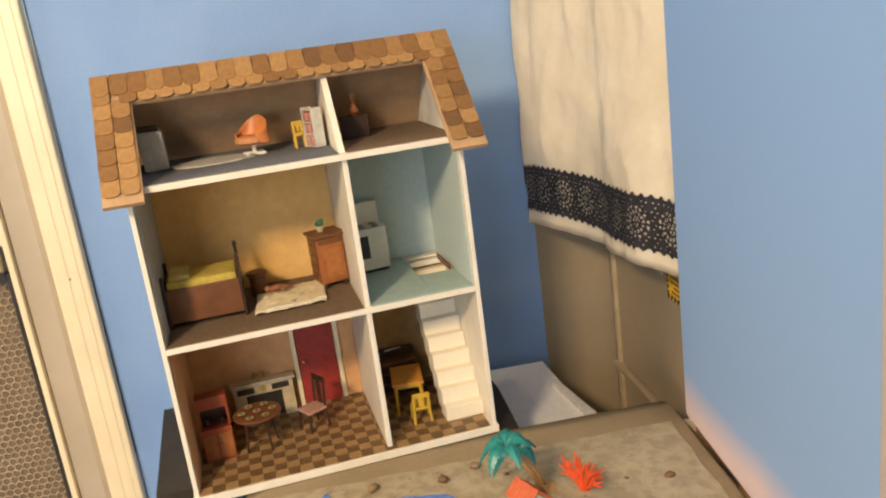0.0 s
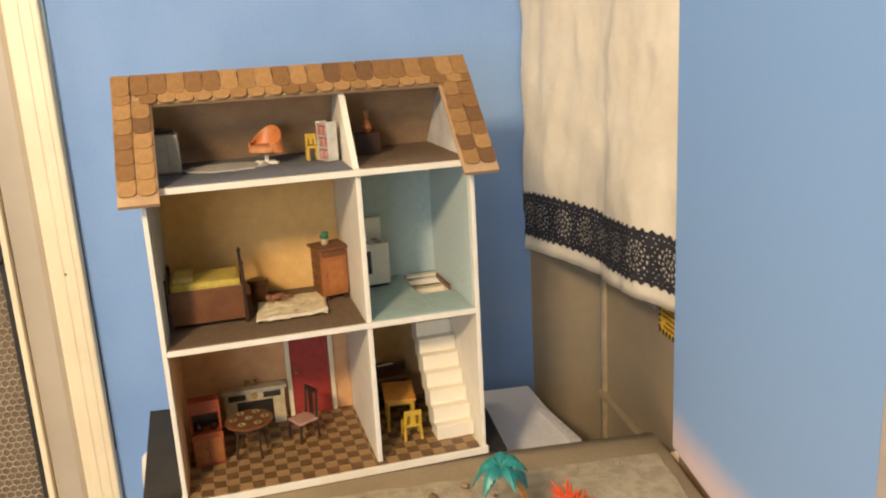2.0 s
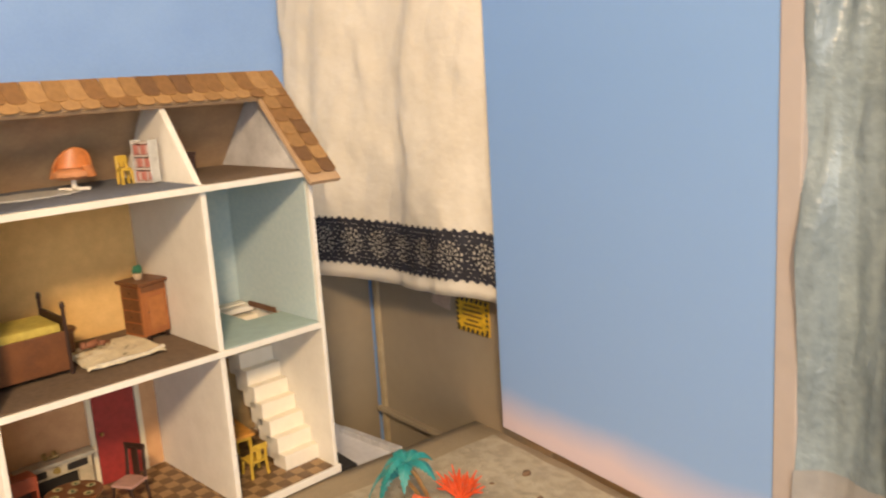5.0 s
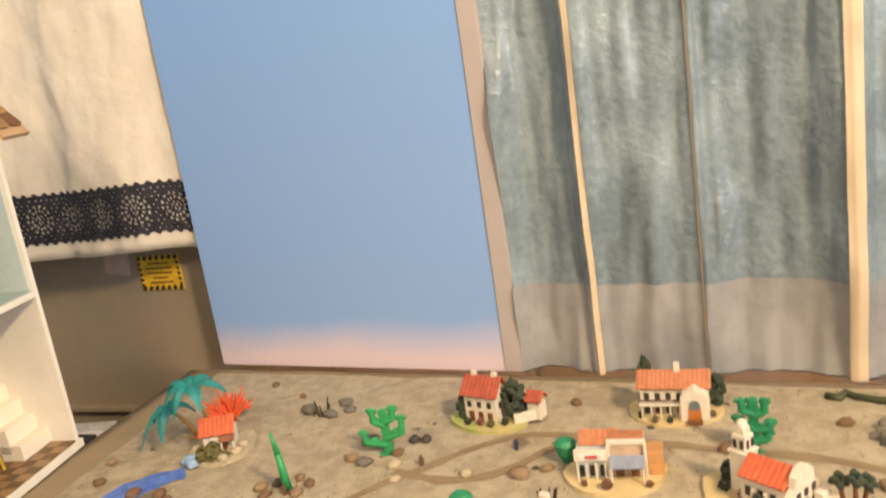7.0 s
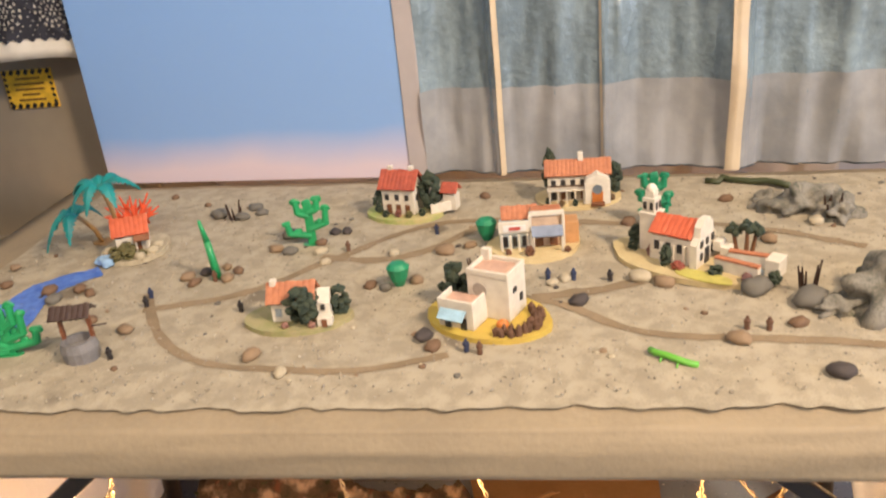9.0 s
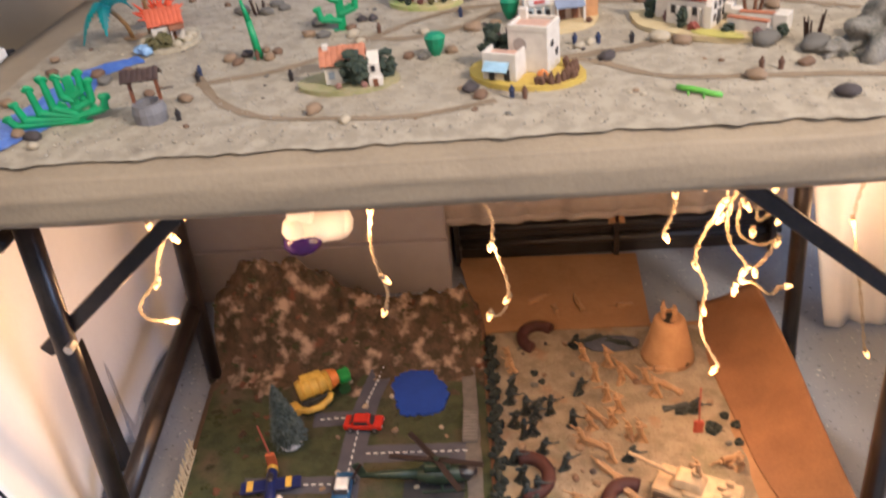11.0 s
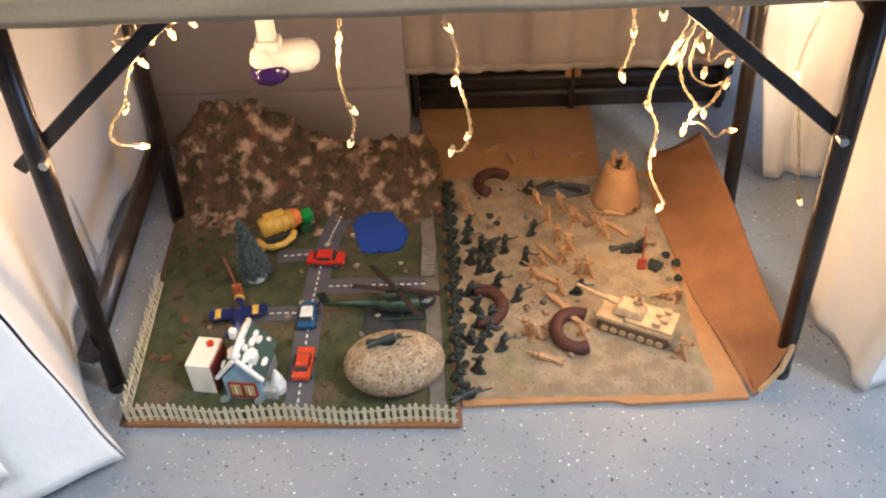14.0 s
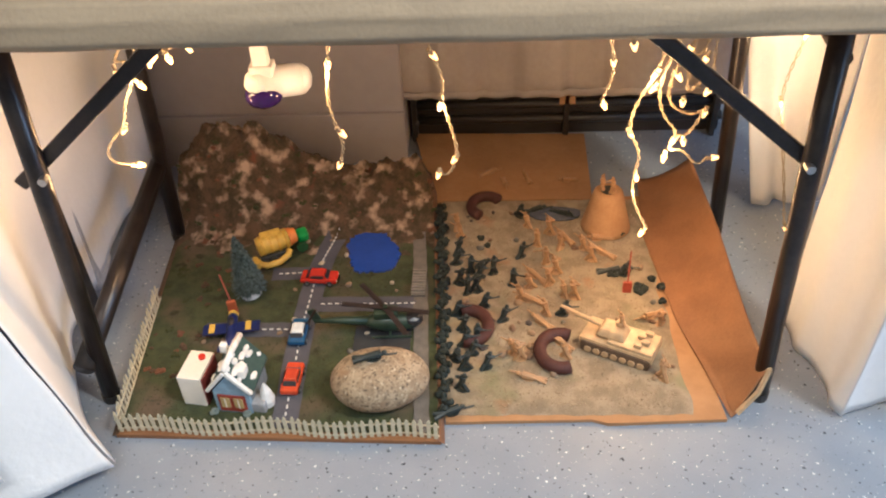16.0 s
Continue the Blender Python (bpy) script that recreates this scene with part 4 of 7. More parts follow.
# stand under the back of the dollhouse, and the white carton beside it
st = thing("black_side_table", "black low table beside the folding table under the dollhouse", "table", pose(0, 0, 0))
part("tabletop", prism([(-0.060, -0.708), (-0.062, -0.205), (-0.19, -0.205), (-0.345, -0.22), (-0.345, -0.745)], 0.725, 0.7535), mat("matt_black", (0.012, 0.010, 0.009), (0.02, 0.017, 0.014), 20, 0.75, 0.1), st)
for x, y in ((-0.14, -0.69), (-0.32, -0.72), (-0.14, -0.23), (-0.32, -0.25)):
    part("leg", box((x, y, 0.3625), (0.03, 0.03, 0.725), 0.002), BLACK, st)
st = thing("white_tub", "white rounded plastic tub behind the black table", "tub", pose(-0.380, -0.752, 0))
part("body", lathe([(0.020, 0), (0.026, 0.30), (0.030, 0.62), (0.026, 0.655), (0.012, 0.668)], n=20), PLASTIC_W, st, smooth=True)
st = thing("white_carton", "white glossy carton lid lying beside the dollhouse", "box", pose(0, 0, 0))
bm = prism([(-0.405, -0.205), (-0.405, -0.083), (-0.15, -0.066), (-0.13, -0.178)], 0.672, 0.690)
part("lid", bm, plain("white_gloss_card", (0.75, 0.75, 0.78), 0.3, 0, 0.92), st)
part("flap", prism([(-0.30, -0.085), (-0.16, -0.062), (-0.16, -0.074), (-0.30, -0.094)], 0.690, 0.700), plain("white_card", (0.6, 0.6, 0.62), 0.4), st)
part("body", prism([(-0.40, -0.20), (-0.40, -0.088), (-0.155, -0.072), (-0.135, -0.173)], 0.0, 0.672), plain("pale_card_body", (0.5, 0.5, 0.52), 0.5), st)


# ---- village on the sand ----
def on_sand(x, y, rz=0.0, dz=0.0):
    return pose(x, y, sand_z(x, y) + dz, 0, 0, rz)


GREEN = plain("green_plastic", (0.02, 0.30, 0.10), 0.4)
TEAL = plain("teal_plastic", (0.01, 0.22, 0.22), 0.4)
ORANGE = plain("orange_coral_plastic", (0.75, 0.10, 0.03), 0.4)
STUCCO = mat("white_stucco", (0.66, 0.60, 0.50), (0.58, 0.52, 0.43), 120, 0.8, 0.4)
ROOFRED = mat("red_tile_glaze", (0.42, 0.085, 0.042), (0.28, 0.055, 0.030), 150, 0.65, 0.6)
ROOFORANGE = mat("orange_tile_glaze", (0.47, 0.18, 0.085), (0.36, 0.13, 0.062), 150, 0.65, 0.6)
SANDBASE = mat("painted_sand_base", (0.60, 0.48, 0.26), (0.52, 0.40, 0.20), 60, 0.8, 0.3)
YELLOWBASE = mat("painted_yellow_base", (0.52, 0.38, 0.06), (0.46, 0.32, 0.06), 60, 0.8, 0.3)
BUSH = mat("dark_green_bush", (0.022, 0.036, 0.026), (0.045, 0.055, 0.030), 150, 0.9, 0.8)
DARKWIN = plain("dark_window", (0.03, 0.028, 0.03), 0.3)
DOORBROWN = plain("brown_door", (0.18, 0.07, 0.03))


def oval(a, b, z0, z1, wob=0.06, seed=0.0, n=26):
    return prism([(a * math.cos(2 * math.pi * k / n) * (1 + wob * noise.noise((math.cos(2 * math.pi * k / n) * 1.5, math.sin(2 * math.pi * k / n) * 1.5, seed))), b * math.sin(2 * math.pi * k / n)) for k in range(n)], z0, z1)


def gable_roof(w, d, z, h, over=0.003, c=(0, 0)):
    """A tiled gable roof with its ridge along x and rows of tiles in relief."""
    d2, n = d / 2 + over, max(5, int(w / 0.0045))

    def f(u, v):
        y = (v - 0.5) * 2 * d2
        return ((u - 0.5) * (w + 2 * over), y, z + 0.0015 + h * (1 - abs(y) / d2) + 0.0007 * abs(math.sin(math.pi * u * n)) + 0.0006 * noise.noise((u * 9, v * 9, w * 50)))
    bm = surface(n * 4, 8, f, -0.002)
    for v in bm.verts:
        v.co.x += c[0]
        v.co.y += c[1]
    return bm


def window(parent, x, y, z, w, h, along="x", m=None):
    s = (w, 0.0012, h) if along == "x" else (0.0012, w, h)
    return part("window", box((x, y, z), s, 0.0002), m or DARKWIN, parent)


def shrub(parent, x, y, z, r, h, seed, m=None):
    bm = bmesh.new()
    rr = random.Random(seed)
    for k in range(44):
        a, t = rr.uniform(0, 6.28), rr.random()
        q = r * 0.72 * math.sin(0.35 + 2.55 * t) * rr.uniform(0.75, 1.1)
        blob((x + q * math.cos(a), y + q * math.sin(a), z + h * (0.10 + 0.82 * t)), (r * rr.uniform(0.24, 0.40), r * rr.uniform(0.24, 0.40), h * rr.uniform(0.08, 0.14)), bm, 0.7, sub=1, seed=seed + k, freq=2.4)
    rod((x, y, z - 0.001), (x, y, z + h * 0.5), r * 0.2, bm)
    return part("shrub", bm, m or BUSH, parent)


def cottage(label, x, y, rz, w, d, h, roof_h, roof_m, base_a, base_b, base_m, group="miniature houses"):
    t = thing("miniature_house", label, "house", on_sand(x, y, rz, -0.001), group)
    part("base", oval(base_a, base_b, 0, 0.006, 0.1, x * 10), base_m, t)
    part("wall", box((0, 0, 0.006 + h / 2), (w, d, h), 0.0008), STUCCO, t)
    part("gable_wall", extrude_x([(-d / 2, 0.006 + h), (d / 2, 0.006 + h), (0, 0.006 + h + roof_h * 0.95)], -w / 2, w / 2), STUCCO, t)
    if roof_m:
        part("roof", gable_roof(w, d, 0.006 + h, roof_h), roof_m, t)
    return t


# hut by the stream
MOSS = mat("olive_moss", (0.10, 0.09, 0.03), (0.15, 0.13, 0.05), 150, 0.9, 0.7)
CREAMROCK = mat("cream_painted_rock", (0.50, 0.43, 0.30), (0.34, 0.29, 0.20), 90, 0.9, 0.6)
ROOFCORAL = mat("coral_roof_glaze", (0.55, 0.115, 0.045), (0.46, 0.09, 0.035), 120, 0.5, 0.4)
t = cottage("tiny white hut with orange-red roof on a mossy stone base", 0.165, -0.245, 22, 0.036, 0.028, 0.018, 0.016, ROOFCORAL, 0.040, 0.046, CREAMROCK)
part("door", box((0.006, -0.0144, 0.014), (0.008, 0.001, 0.014)), DOORBROWN, t)
window(t, -0.008, -0.0144, 0.016, 0.006, 0.007)
part("porch_roof", box((0.012, -0.019, 0.023), (0.018, 0.012, 0.0022), 0.0006, rx=24), plain("brown_porch", (0.28, 0.12, 0.06), 0.7), t, "brown porch roof")
for x in (0.005, 0.019):
    part("porch_post", rod((x, -0.023, 0.005), (x, -0.023, 0.021), 0.0010, n=6), STUCCO, t)
for k, (a, b, r, h) in enumerate(((-0.006, -0.022, 0.012, 0.016), (-0.004, -0.036, 0.010, 0.013), (-0.018, -0.034, 0.009, 0.012), (-0.022, -0.014, 0.007, 0.011), (0.010, -0.032, 0.006, 0.009))):
    shrub(t, a, b, 0.004, r, h, 30 + k, MOSS)
for k, (a, b) in enumerate(((0.022, -0.026), (0.028, -0.010), (0.008, -0.040), (-0.030, -0.004))):
    part("boulder", blob((a, b, 0.007), (0.007, 0.006, 0.006), rough=0.5, seed=k, freq=2.2), CREAMROCK, t, smooth=True)
for a, b, r in ((-0.034, -0.026, 0.009), (-0.028, -0.036, 0.008)):
    part("spring", blob((a, b, 0.006), (r, r, 0.006), rough=0.4, seed=r * 900), plain("pale_blue_water", (0.30, 0.46, 0.68), 0.2), t, "pale blue painted water")
# red-roofed farmhouse
t = cottage("white farmhouse with red roof, dark trees and green base", 0.480, -0.165, -14, 0.042, 0.030, 0.030, 0.018, ROOFRED, 0.050, 0.034, mat("green_base", (0.30, 0.36, 0.10), (0.50, 0.42, 0.20), 40, 0.8, 0.4))
for i in range(3):
    window(t, -0.014 + 0.013 * i, -0.0154, 0.028, 0.005, 0.007)
    part("door", box((-0.012 + 0.012 * i, -0.0154, 0.013), (0.006, 0.001, 0.012)), DOORBROWN, t)
for y in (-0.006, 0.006):
    window(t, 0.0214, y, 0.026, 0.005, 0.007, "y")
for x in (-0.013, 0.014):
    part("chimney", box((x, 0.002, 0.056), (0.006, 0.006, 0.013), 0.0008), STUCCO, t)
shrub(t, 0.037, 0.004, 0.005, 0.016, 0.050, 3)
shrub(t, -0.028, -0.010, 0.005, 0.009, 0.030, 4)
for k, (a, b) in enumerate(((-0.014, -0.024), (0.002, -0.022), (0.016, -0.023), (0.030, -0.014))):
    shrub(t, a, b, 0.005, 0.005, 0.010, 40 + k, (BUSH, plain("russet_flowers", (0.22, 0.08, 0.06)), MOSS)[k % 3])
part("garden_wall", box((0.050, 0.000, 0.012), (0.028, 0.003, 0.012), 0.0006, rz=38), STUCCO, t, "white garden wall")
part("outbuilding", box((0.058, 0.014, 0.016), (0.016, 0.016, 0.020), 0.0006), STUCCO, t)
part("outbuilding_roof", gable_roof(0.016, 0.016, 0.026, 0.009, 0.002, (0.058, 0.014)), ROOFRED, t)
# hacienda with a gabled porch wing
t = cottage("white hacienda with orange tiled roof, gabled porch and pale base", 0.692, -0.140, 0, 0.072, 0.034, 0.030, 0.013, ROOFORANGE, 0.052, 0.040, SANDBASE)
part("wing", box((0.022, -0.022, 0.019), (0.030, 0.020, 0.026), 0.001), STUCCO, t)
part("wing_gable", extrude_x([(-0.015, 0.032), (0.015, 0.032), (0.012, 0.038), (0, 0.043), (-0.012, 0.038)], -0.010, 0.010), STUCCO, t, "rounded white gable").matrix_basis = pose(0.022, -0.022, 0, 0, 0, 90)
part("door", box((0.022, -0.0325, 0.014), (0.013, 0.0014, 0.016), 0.0004), plain("orange_door", (0.50, 0.16, 0.03)), t, "orange door")
part("fanlight", rod((0.022, -0.0335, 0.025), (0.022, -0.0318, 0.025), 0.0058, n=14), plain("slate_fanlight", (0.16, 0.19, 0.22), 0.3), t)
part("bench", box((0.022, -0.0385, 0.0085), (0.016, 0.005, 0.005), 0.001), DOORBROWN, t)
for i in range(4):
    window(t, -0.029 + 0.0115 * i, -0.0176, 0.029, 0.0055, 0.008)
    window(t, -0.029 + 0.0115 * i, -0.0176, 0.014, 0.006, 0.011, m=DOORBROWN if i % 2 else None)
for i in range(5):
    part("post", rod((-0.034 + 0.0100 * i, -0.027, 0.006), (-0.034 + 0.0100 * i, -0.027, 0.024), 0.0011, n=6), STUCCO, t)
part("balcony", box((-0.014, -0.0235, 0.0235), (0.046, 0.012, 0.0022), 0.0005), STUCCO, t)
part("balcony_rail", box((-0.014, -0.0285, 0.029), (0.046, 0.0014, 0.0016)), plain("dark_rail", (0.12, 0.07, 0.04)), t, "dark balcony rail")
part("chimney", box((0.004, 0.0, 0.056), (0.006, 0.006, 0.010)), STUCCO, t)
shrub(t, -0.034, 0.022, 0.005, 0.010, 0.056, 5)
shrub(t, 0.045, 0.008, 0.005, 0.010, 0.040, 6)
for k, (a, b) in enumerate(((-0.036, -0.024), (-0.020, -0.034), (-0.004, -0.034), (0.040, -0.020))):
    shrub(t, a, b, 0.005, 0.004, 0.009, 44 + k, (BUSH, plain("brown_planting", (0.16, 0.10, 0.05)))[k % 2])
# store front
t = thing("miniature_store", "tiny pale blue and white storefront on a yellow sand base", "store", on_sand(0.640, -0.280, 4, -0.001), "miniature houses")
part("base", oval(0.050, 0.042, 0, 0.006, 0.1, 2), SANDBASE, t)
PALEB = plain("pale_blue_stucco", (0.52, 0.58, 0.58), 0.7)
part("wall", box((-0.020, 0, 0.019), (0.032, 0.022, 0.026), 0.0006), PALEB, t, "pale blue front")
part("false_front", box((-0.020, -0.0125, 0.0305), (0.034, 0.002, 0.013), 0.0006), STUCCO, t)
sg = part("sign", box((-0.020, -0.0140, 0.0300), (0.024, 0.0012, 0.007)), plain("sign_white", (0.7, 0.68, 0.65)), t)
part("sign_bar", box((-0.020, -0.0148, 0.0300), (0.012, 0.0008, 0.0034)), plain("sign_red", (0.5, 0.08, 0.06)), sg)
part("tall_block", box((0.014, 0.002, 0.024), (0.034, 0.024, 0.036), 0.0006), plain("peach_block", (0.56, 0.40, 0.28), 0.7), t, "peach upper storey")
part("parapet", box((0.014, -0.010, 0.0435), (0.037, 0.004, 0.005), 0.0008), STUCCO, t)
for x in (-0.0035, 0.0315):
    part("pilaster", box((x, -0.0115, 0.024), (0.003, 0.004, 0.037), 0.0005), STUCCO, t)
part("roof", box((0.014, 0.004, 0.0425), (0.032, 0.020, 0.002), 0.0005), ROOFORANGE, t)
part("back_roof", gable_roof(0.034, 0.020, 0.030, 0.010, 0.002, (-0.014, 0.016)), ROOFORANGE, t)
part("back_wall", box((-0.014, 0.016, 0.018), (0.032, 0.018, 0.024), 0.0006), STUCCO, t)
part("side_wing", box((0.040, 0.004, 0.018), (0.016, 0.022, 0.024), 0.0006), plain("orange_wing", (0.56, 0.29, 0.12)), t, "orange side wing")
part("awning", box((0.014, -0.019, 0.0265), (0.033, 0.016, 0.0022), 0.0005, rx=22), plain("blue_awning", (0.24, 0.28, 0.37)), t, "slate blue awning")
for x in (-0.001, 0.029):
    part("awning_post", rod((x, -0.0255, 0.006), (x, -0.0255, 0.024), 0.0012, n=6), STUCCO, t)
for i in range(4):
    part("post", rod((-0.034 + 0.009 * i, -0.017, 0.006), (-0.034 + 0.009 * i, -0.017, 0.024), 0.0012, n=6), STUCCO, t)
for i in range(2):
    part("door", box((0.006 + 0.015 * i, -0.0106, 0.015), (0.008, 0.001, 0.017)), DOORBROWN, t)
for i in range(3):
    window(t, -0.030 + 0.010 * i, -0.0115, 0.014, 0.005, 0.012)
for k, (a, b, r, h) in enumerate(((-0.006, -0.032, 0.006, 0.012), (0.034, -0.028, 0.004, 0.007), (-0.028, -0.026, 0.004, 0.007))):
    shrub(t, a, b, 0.005, r, h, 50 + k, plain("russet_bush", (0.16, 0.07, 0.035)))
# adobe house
t = thing("miniature_adobe", "tiny two-storey white adobe house on a yellow base", "house", on_sand(0.600, -0.437, -24, -0.001), "miniature houses")
PINK = plain("pink_roof", (0.58, 0.36, 0.26), 0.7)
part("base", oval(0.060, 0.044, 0, 0.006, 0.08, 4), YELLOWBASE, t)
part("wall", box((0.006, 0.010, 0.027), (0.042, 0.034, 0.042), 0.0012), STUCCO, t)
part("flat_roof", box((0.006, 0.010, 0.0490), (0.036, 0.028, 0.002)), PINK, t, "pink flat roof")
for x, y, w, d in ((0.006, -0.0060, 0.042, 0.003), (0.006, 0.0260, 0.042, 0.003), (-0.0135, 0.010, 0.003, 0.029), (0.0255, 0.010, 0.003, 0.029)):
    part("parapet", box((x, y, 0.0505), (w, d, 0.006), 0.0008), STUCCO, t)
part("lower_wing", box((-0.014, -0.020, 0.0165), (0.036, 0.026, 0.021), 0.001), STUCCO, t)
part("terrace", box((-0.014, -0.019, 0.0278), (0.030, 0.020, 0.002)), PINK, t, "pink terrace floor")
for x, y, w, d in ((-0.014, -0.0320, 0.036, 0.0025), (-0.0310, -0.020, 0.0025, 0.022), (0.0030, -0.020, 0.0025, 0.022)):
    part("terrace_wall", box((x, y, 0.0300), (w, d, 0.007), 0.0007), STUCCO, t)
# Disc in darkened stucco colour stands in for the shade inside the doorway.
part("arch_opening", rod((-0.002, -0.0080, 0.034), (-0.002, -0.0066, 0.034), 0.007, n=16), plain("shaded_arch", (0.40, 0.34, 0.28), 0.8), t, "arched terrace doorway, a disc coloured as shade")
part("awning", box((-0.016, -0.0375, 0.021), (0.026, 0.011, 0.0018), 0.0004, rx=42), plain("sky_awning", (0.36, 0.55, 0.68)), t, "sky blue awning")
part("chimney", box((-0.010, 0.024, 0.054), (0.009, 0.006, 0.014), 0.0012), STUCCO, t)
window(t, 0.0276, 0.004, 0.034, 0.006, 0.005, "y")
window(t, 0.0276, 0.016, 0.022, 0.005, 0.007, "y")
for x in (-0.022, -0.006):
    part("door", box((x, -0.0336, 0.0115), (0.006, 0.0012, 0.012)), DARKWIN, t)
shrub(t, -0.038, 0.014, 0.004, 0.018, 0.044, 7)
bm = bmesh.new()
for k in range(22):
    a = -1.25 + 0.105 * k
    q = 1 + 0.10 * math.sin(k * 2.7)
    blob((0.014 + 0.037 * math.cos(a) * q, -0.004 + 0.030 * math.sin(a) * q, 0.009), (0.0038, 0.0034, 0.006 + 0.0012 * (k % 3)), bm, 0.6, sub=1, seed=k, freq=2.2)
part("hedge", bm, plain("dark_brown_hedge", (0.13, 0.065, 0.035), 0.9), t, "dark brown hedge")
part("pumpkin", blob((0.026, -0.020, 0.010), (0.006, 0.006, 0.006), rough=0.1), plain("orange_pot", (0.62, 0.20, 0.03)), t, "orange pot")
# white cottage with trees
t = cottage("white cottage with terracotta roof and round dark trees", 0.416, -0.428, 4, 0.040, 0.024, 0.018, 0.014, ROOFORANGE, 0.052, 0.032, mat("dull_grass_base", (0.26, 0.25, 0.10), (0.34, 0.29, 0.15), 60, 0.85, 0.5))
shrub(t, 0.010, -0.016, 0.004, 0.018, 0.038, 8)
shrub(t, 0.043, 0.002, 0.004, 0.012, 0.030, 9)
part("chimney", box((-0.017, 0.0, 0.037), (0.006, 0.007, 0.016), 0.001), STUCCO, t)
part("side_house", box((0.030, -0.004, 0.015), (0.012, 0.020, 0.019), 0.0006), STUCCO, t)
part("side_gable", extrude_x([(-0.010, 0.0245), (0.010, 0.0245), (0.0, 0.034)], 0.024, 0.036), STUCCO, t)
part("porch", box((0.032, -0.020, 0.010), (0.014, 0.012, 0.009), 0.0015), STUCCO, t)
window(t, -0.013, -0.0124, 0.016, 0.006, 0.008, m=plain("blue_grey_window", (0.30, 0.34, 0.38), 0.4))
window(t, 0.030, -0.0145, 0.020, 0.004, 0.006)
part("door", box((0.032, -0.0264, 0.0095), (0.005, 0.001, 0.008)), DOORBROWN, t)
for k, (a, b) in enumerate(((0.020, -0.026), (-0.006, -0.024))):
    shrub(t, a, b, 0.004, 0.004, 0.008, 76 + k, plain("pink_flowers", (0.30, 0.15, 0.11)))
# church
t = thing("miniature_church", "tiny white mission church with bell tower and red roof", "church", on_sand(0.796, -0.335, -34, -0.001), "miniature houses")
part("base", oval(0.086, 0.046, 0, 0.006, 0.12, 6), mat("church_base", (0.52, 0.42, 0.22), (0.44, 0.34, 0.18), 50, 0.8, 0.4), t)
part("lawn", oval(0.030, 0.010, 0.0058, 0.0072, 0.15, 8), plain("yellow_lawn", (0.50, 0.44, 0.10), 0.8), t, "yellow-green lawn").location = (0.028, -0.033, 0)
part("tower", box((-0.046, 0.006, 0.026), (0.018, 0.018, 0.040), 0.0010), STUCCO, t)
tw = part("belfry", box((-0.046, 0.006, 0.054), (0.014, 0.014, 0.016), 0.0010), STUCCO, t)
part("upper_belfry", box((-0.046, 0.006, 0.0655), (0.010, 0.010, 0.008), 0.0010), STUCCO, t)
part("tower_ledge", box((-0.046, 0.006, 0.0460), (0.020, 0.020, 0.002), 0.0005), STUCCO, t)
part("dome", blob((-0.046, 0.006, 0.070), (0.0055, 0.0055, 0.006)), STUCCO, t, smooth=True)
for a, b in ((-0.0035, 1), (0.0035, 1)):
    part("tower_window", box((-0.046 + a, -0.0014, 0.054), (0.0034, 0.0012, 0.008), 0.0003), DARKWIN, tw)
    part("tower_window", box((-0.0386, 0.006 + a, 0.054), (0.0012, 0.0034, 0.008), 0.0003), DARKWIN, tw)
part("nave", box((-0.013, 0.0, 0.019), (0.046, 0.034, 0.026), 0.0008), STUCCO, t)
part("roof", gable_roof(0.040, 0.034, 0.032, 0.013, 0.002, (-0.014, 0.0)), ROOFCORAL, t)
part("facade", extrude_x([(-0.022, 0.006), (0.022, 0.006), (0.022, 0.030), (0.015, 0.036), (0.013, 0.046), (0.006, 0.052), (-0.006, 0.052), (-0.013, 0.046), (-0.015, 0.036), (-0.022, 0.030)], 0.009, 0.016), STUCCO, t, "stepped white facade")
for y, z in ((-0.012, 0.029), (0.0, 0.029), (0.012, 0.029), (-0.012, 0.016), (0.012, 0.016)):
    window(t, 0.0166, y, z, 0.005, 0.007, "y")
part("door", box((0.0166, 0, 0.014), (0.0012, 0.008, 0.016)), DARKWIN, t)
for i in range(3):
    window(t, -0.028 + 0.012 * i, -0.0176, 0.022, 0.005, 0.009)
for i in range(3):
    part("buttress", box((-0.022 + 0.012 * i, -0.0190, 0.016), (0.003, 0.004, 0.020), 0.0006), STUCCO, t)
for i in range(3):
    part("step", box((0.022 + 0.008 * i, 0.016, 0.0200 - 0.005 * i), (0.008, 0.014, 0.010), 0.0006), STUCCO, t)
for x, y, L, a in ((0.058, 0.012, 0.046, 8), (0.052, -0.012, 0.044, -4)):
    w = part("garden_wall", box((x, y, 0.0115), (L, 0.006, 0.012), 0.0008, rz=a), STUCCO, t, "white garden wall")
    part("coping", box((x, y, 0.0188), (L, 0.0066, 0.0022), 0.0005, rz=a), ROOFORANGE, w, "terracotta coping")
part("side_house", box((0.082, 0.004, 0.015), (0.014, 0.020, 0.018), 0.001), STUCCO, t)
part("courtyard", oval(0.022, 0.008, 0.0058, 0.0075, 0.1, 3), plain("pale_blue_pool", (0.42, 0.50, 0.56), 0.3), t, "pale blue pool").location = (0.054, 0.0, 0)
shrub(t, -0.014, -0.026, 0.004, 0.007, 0.024, 60)
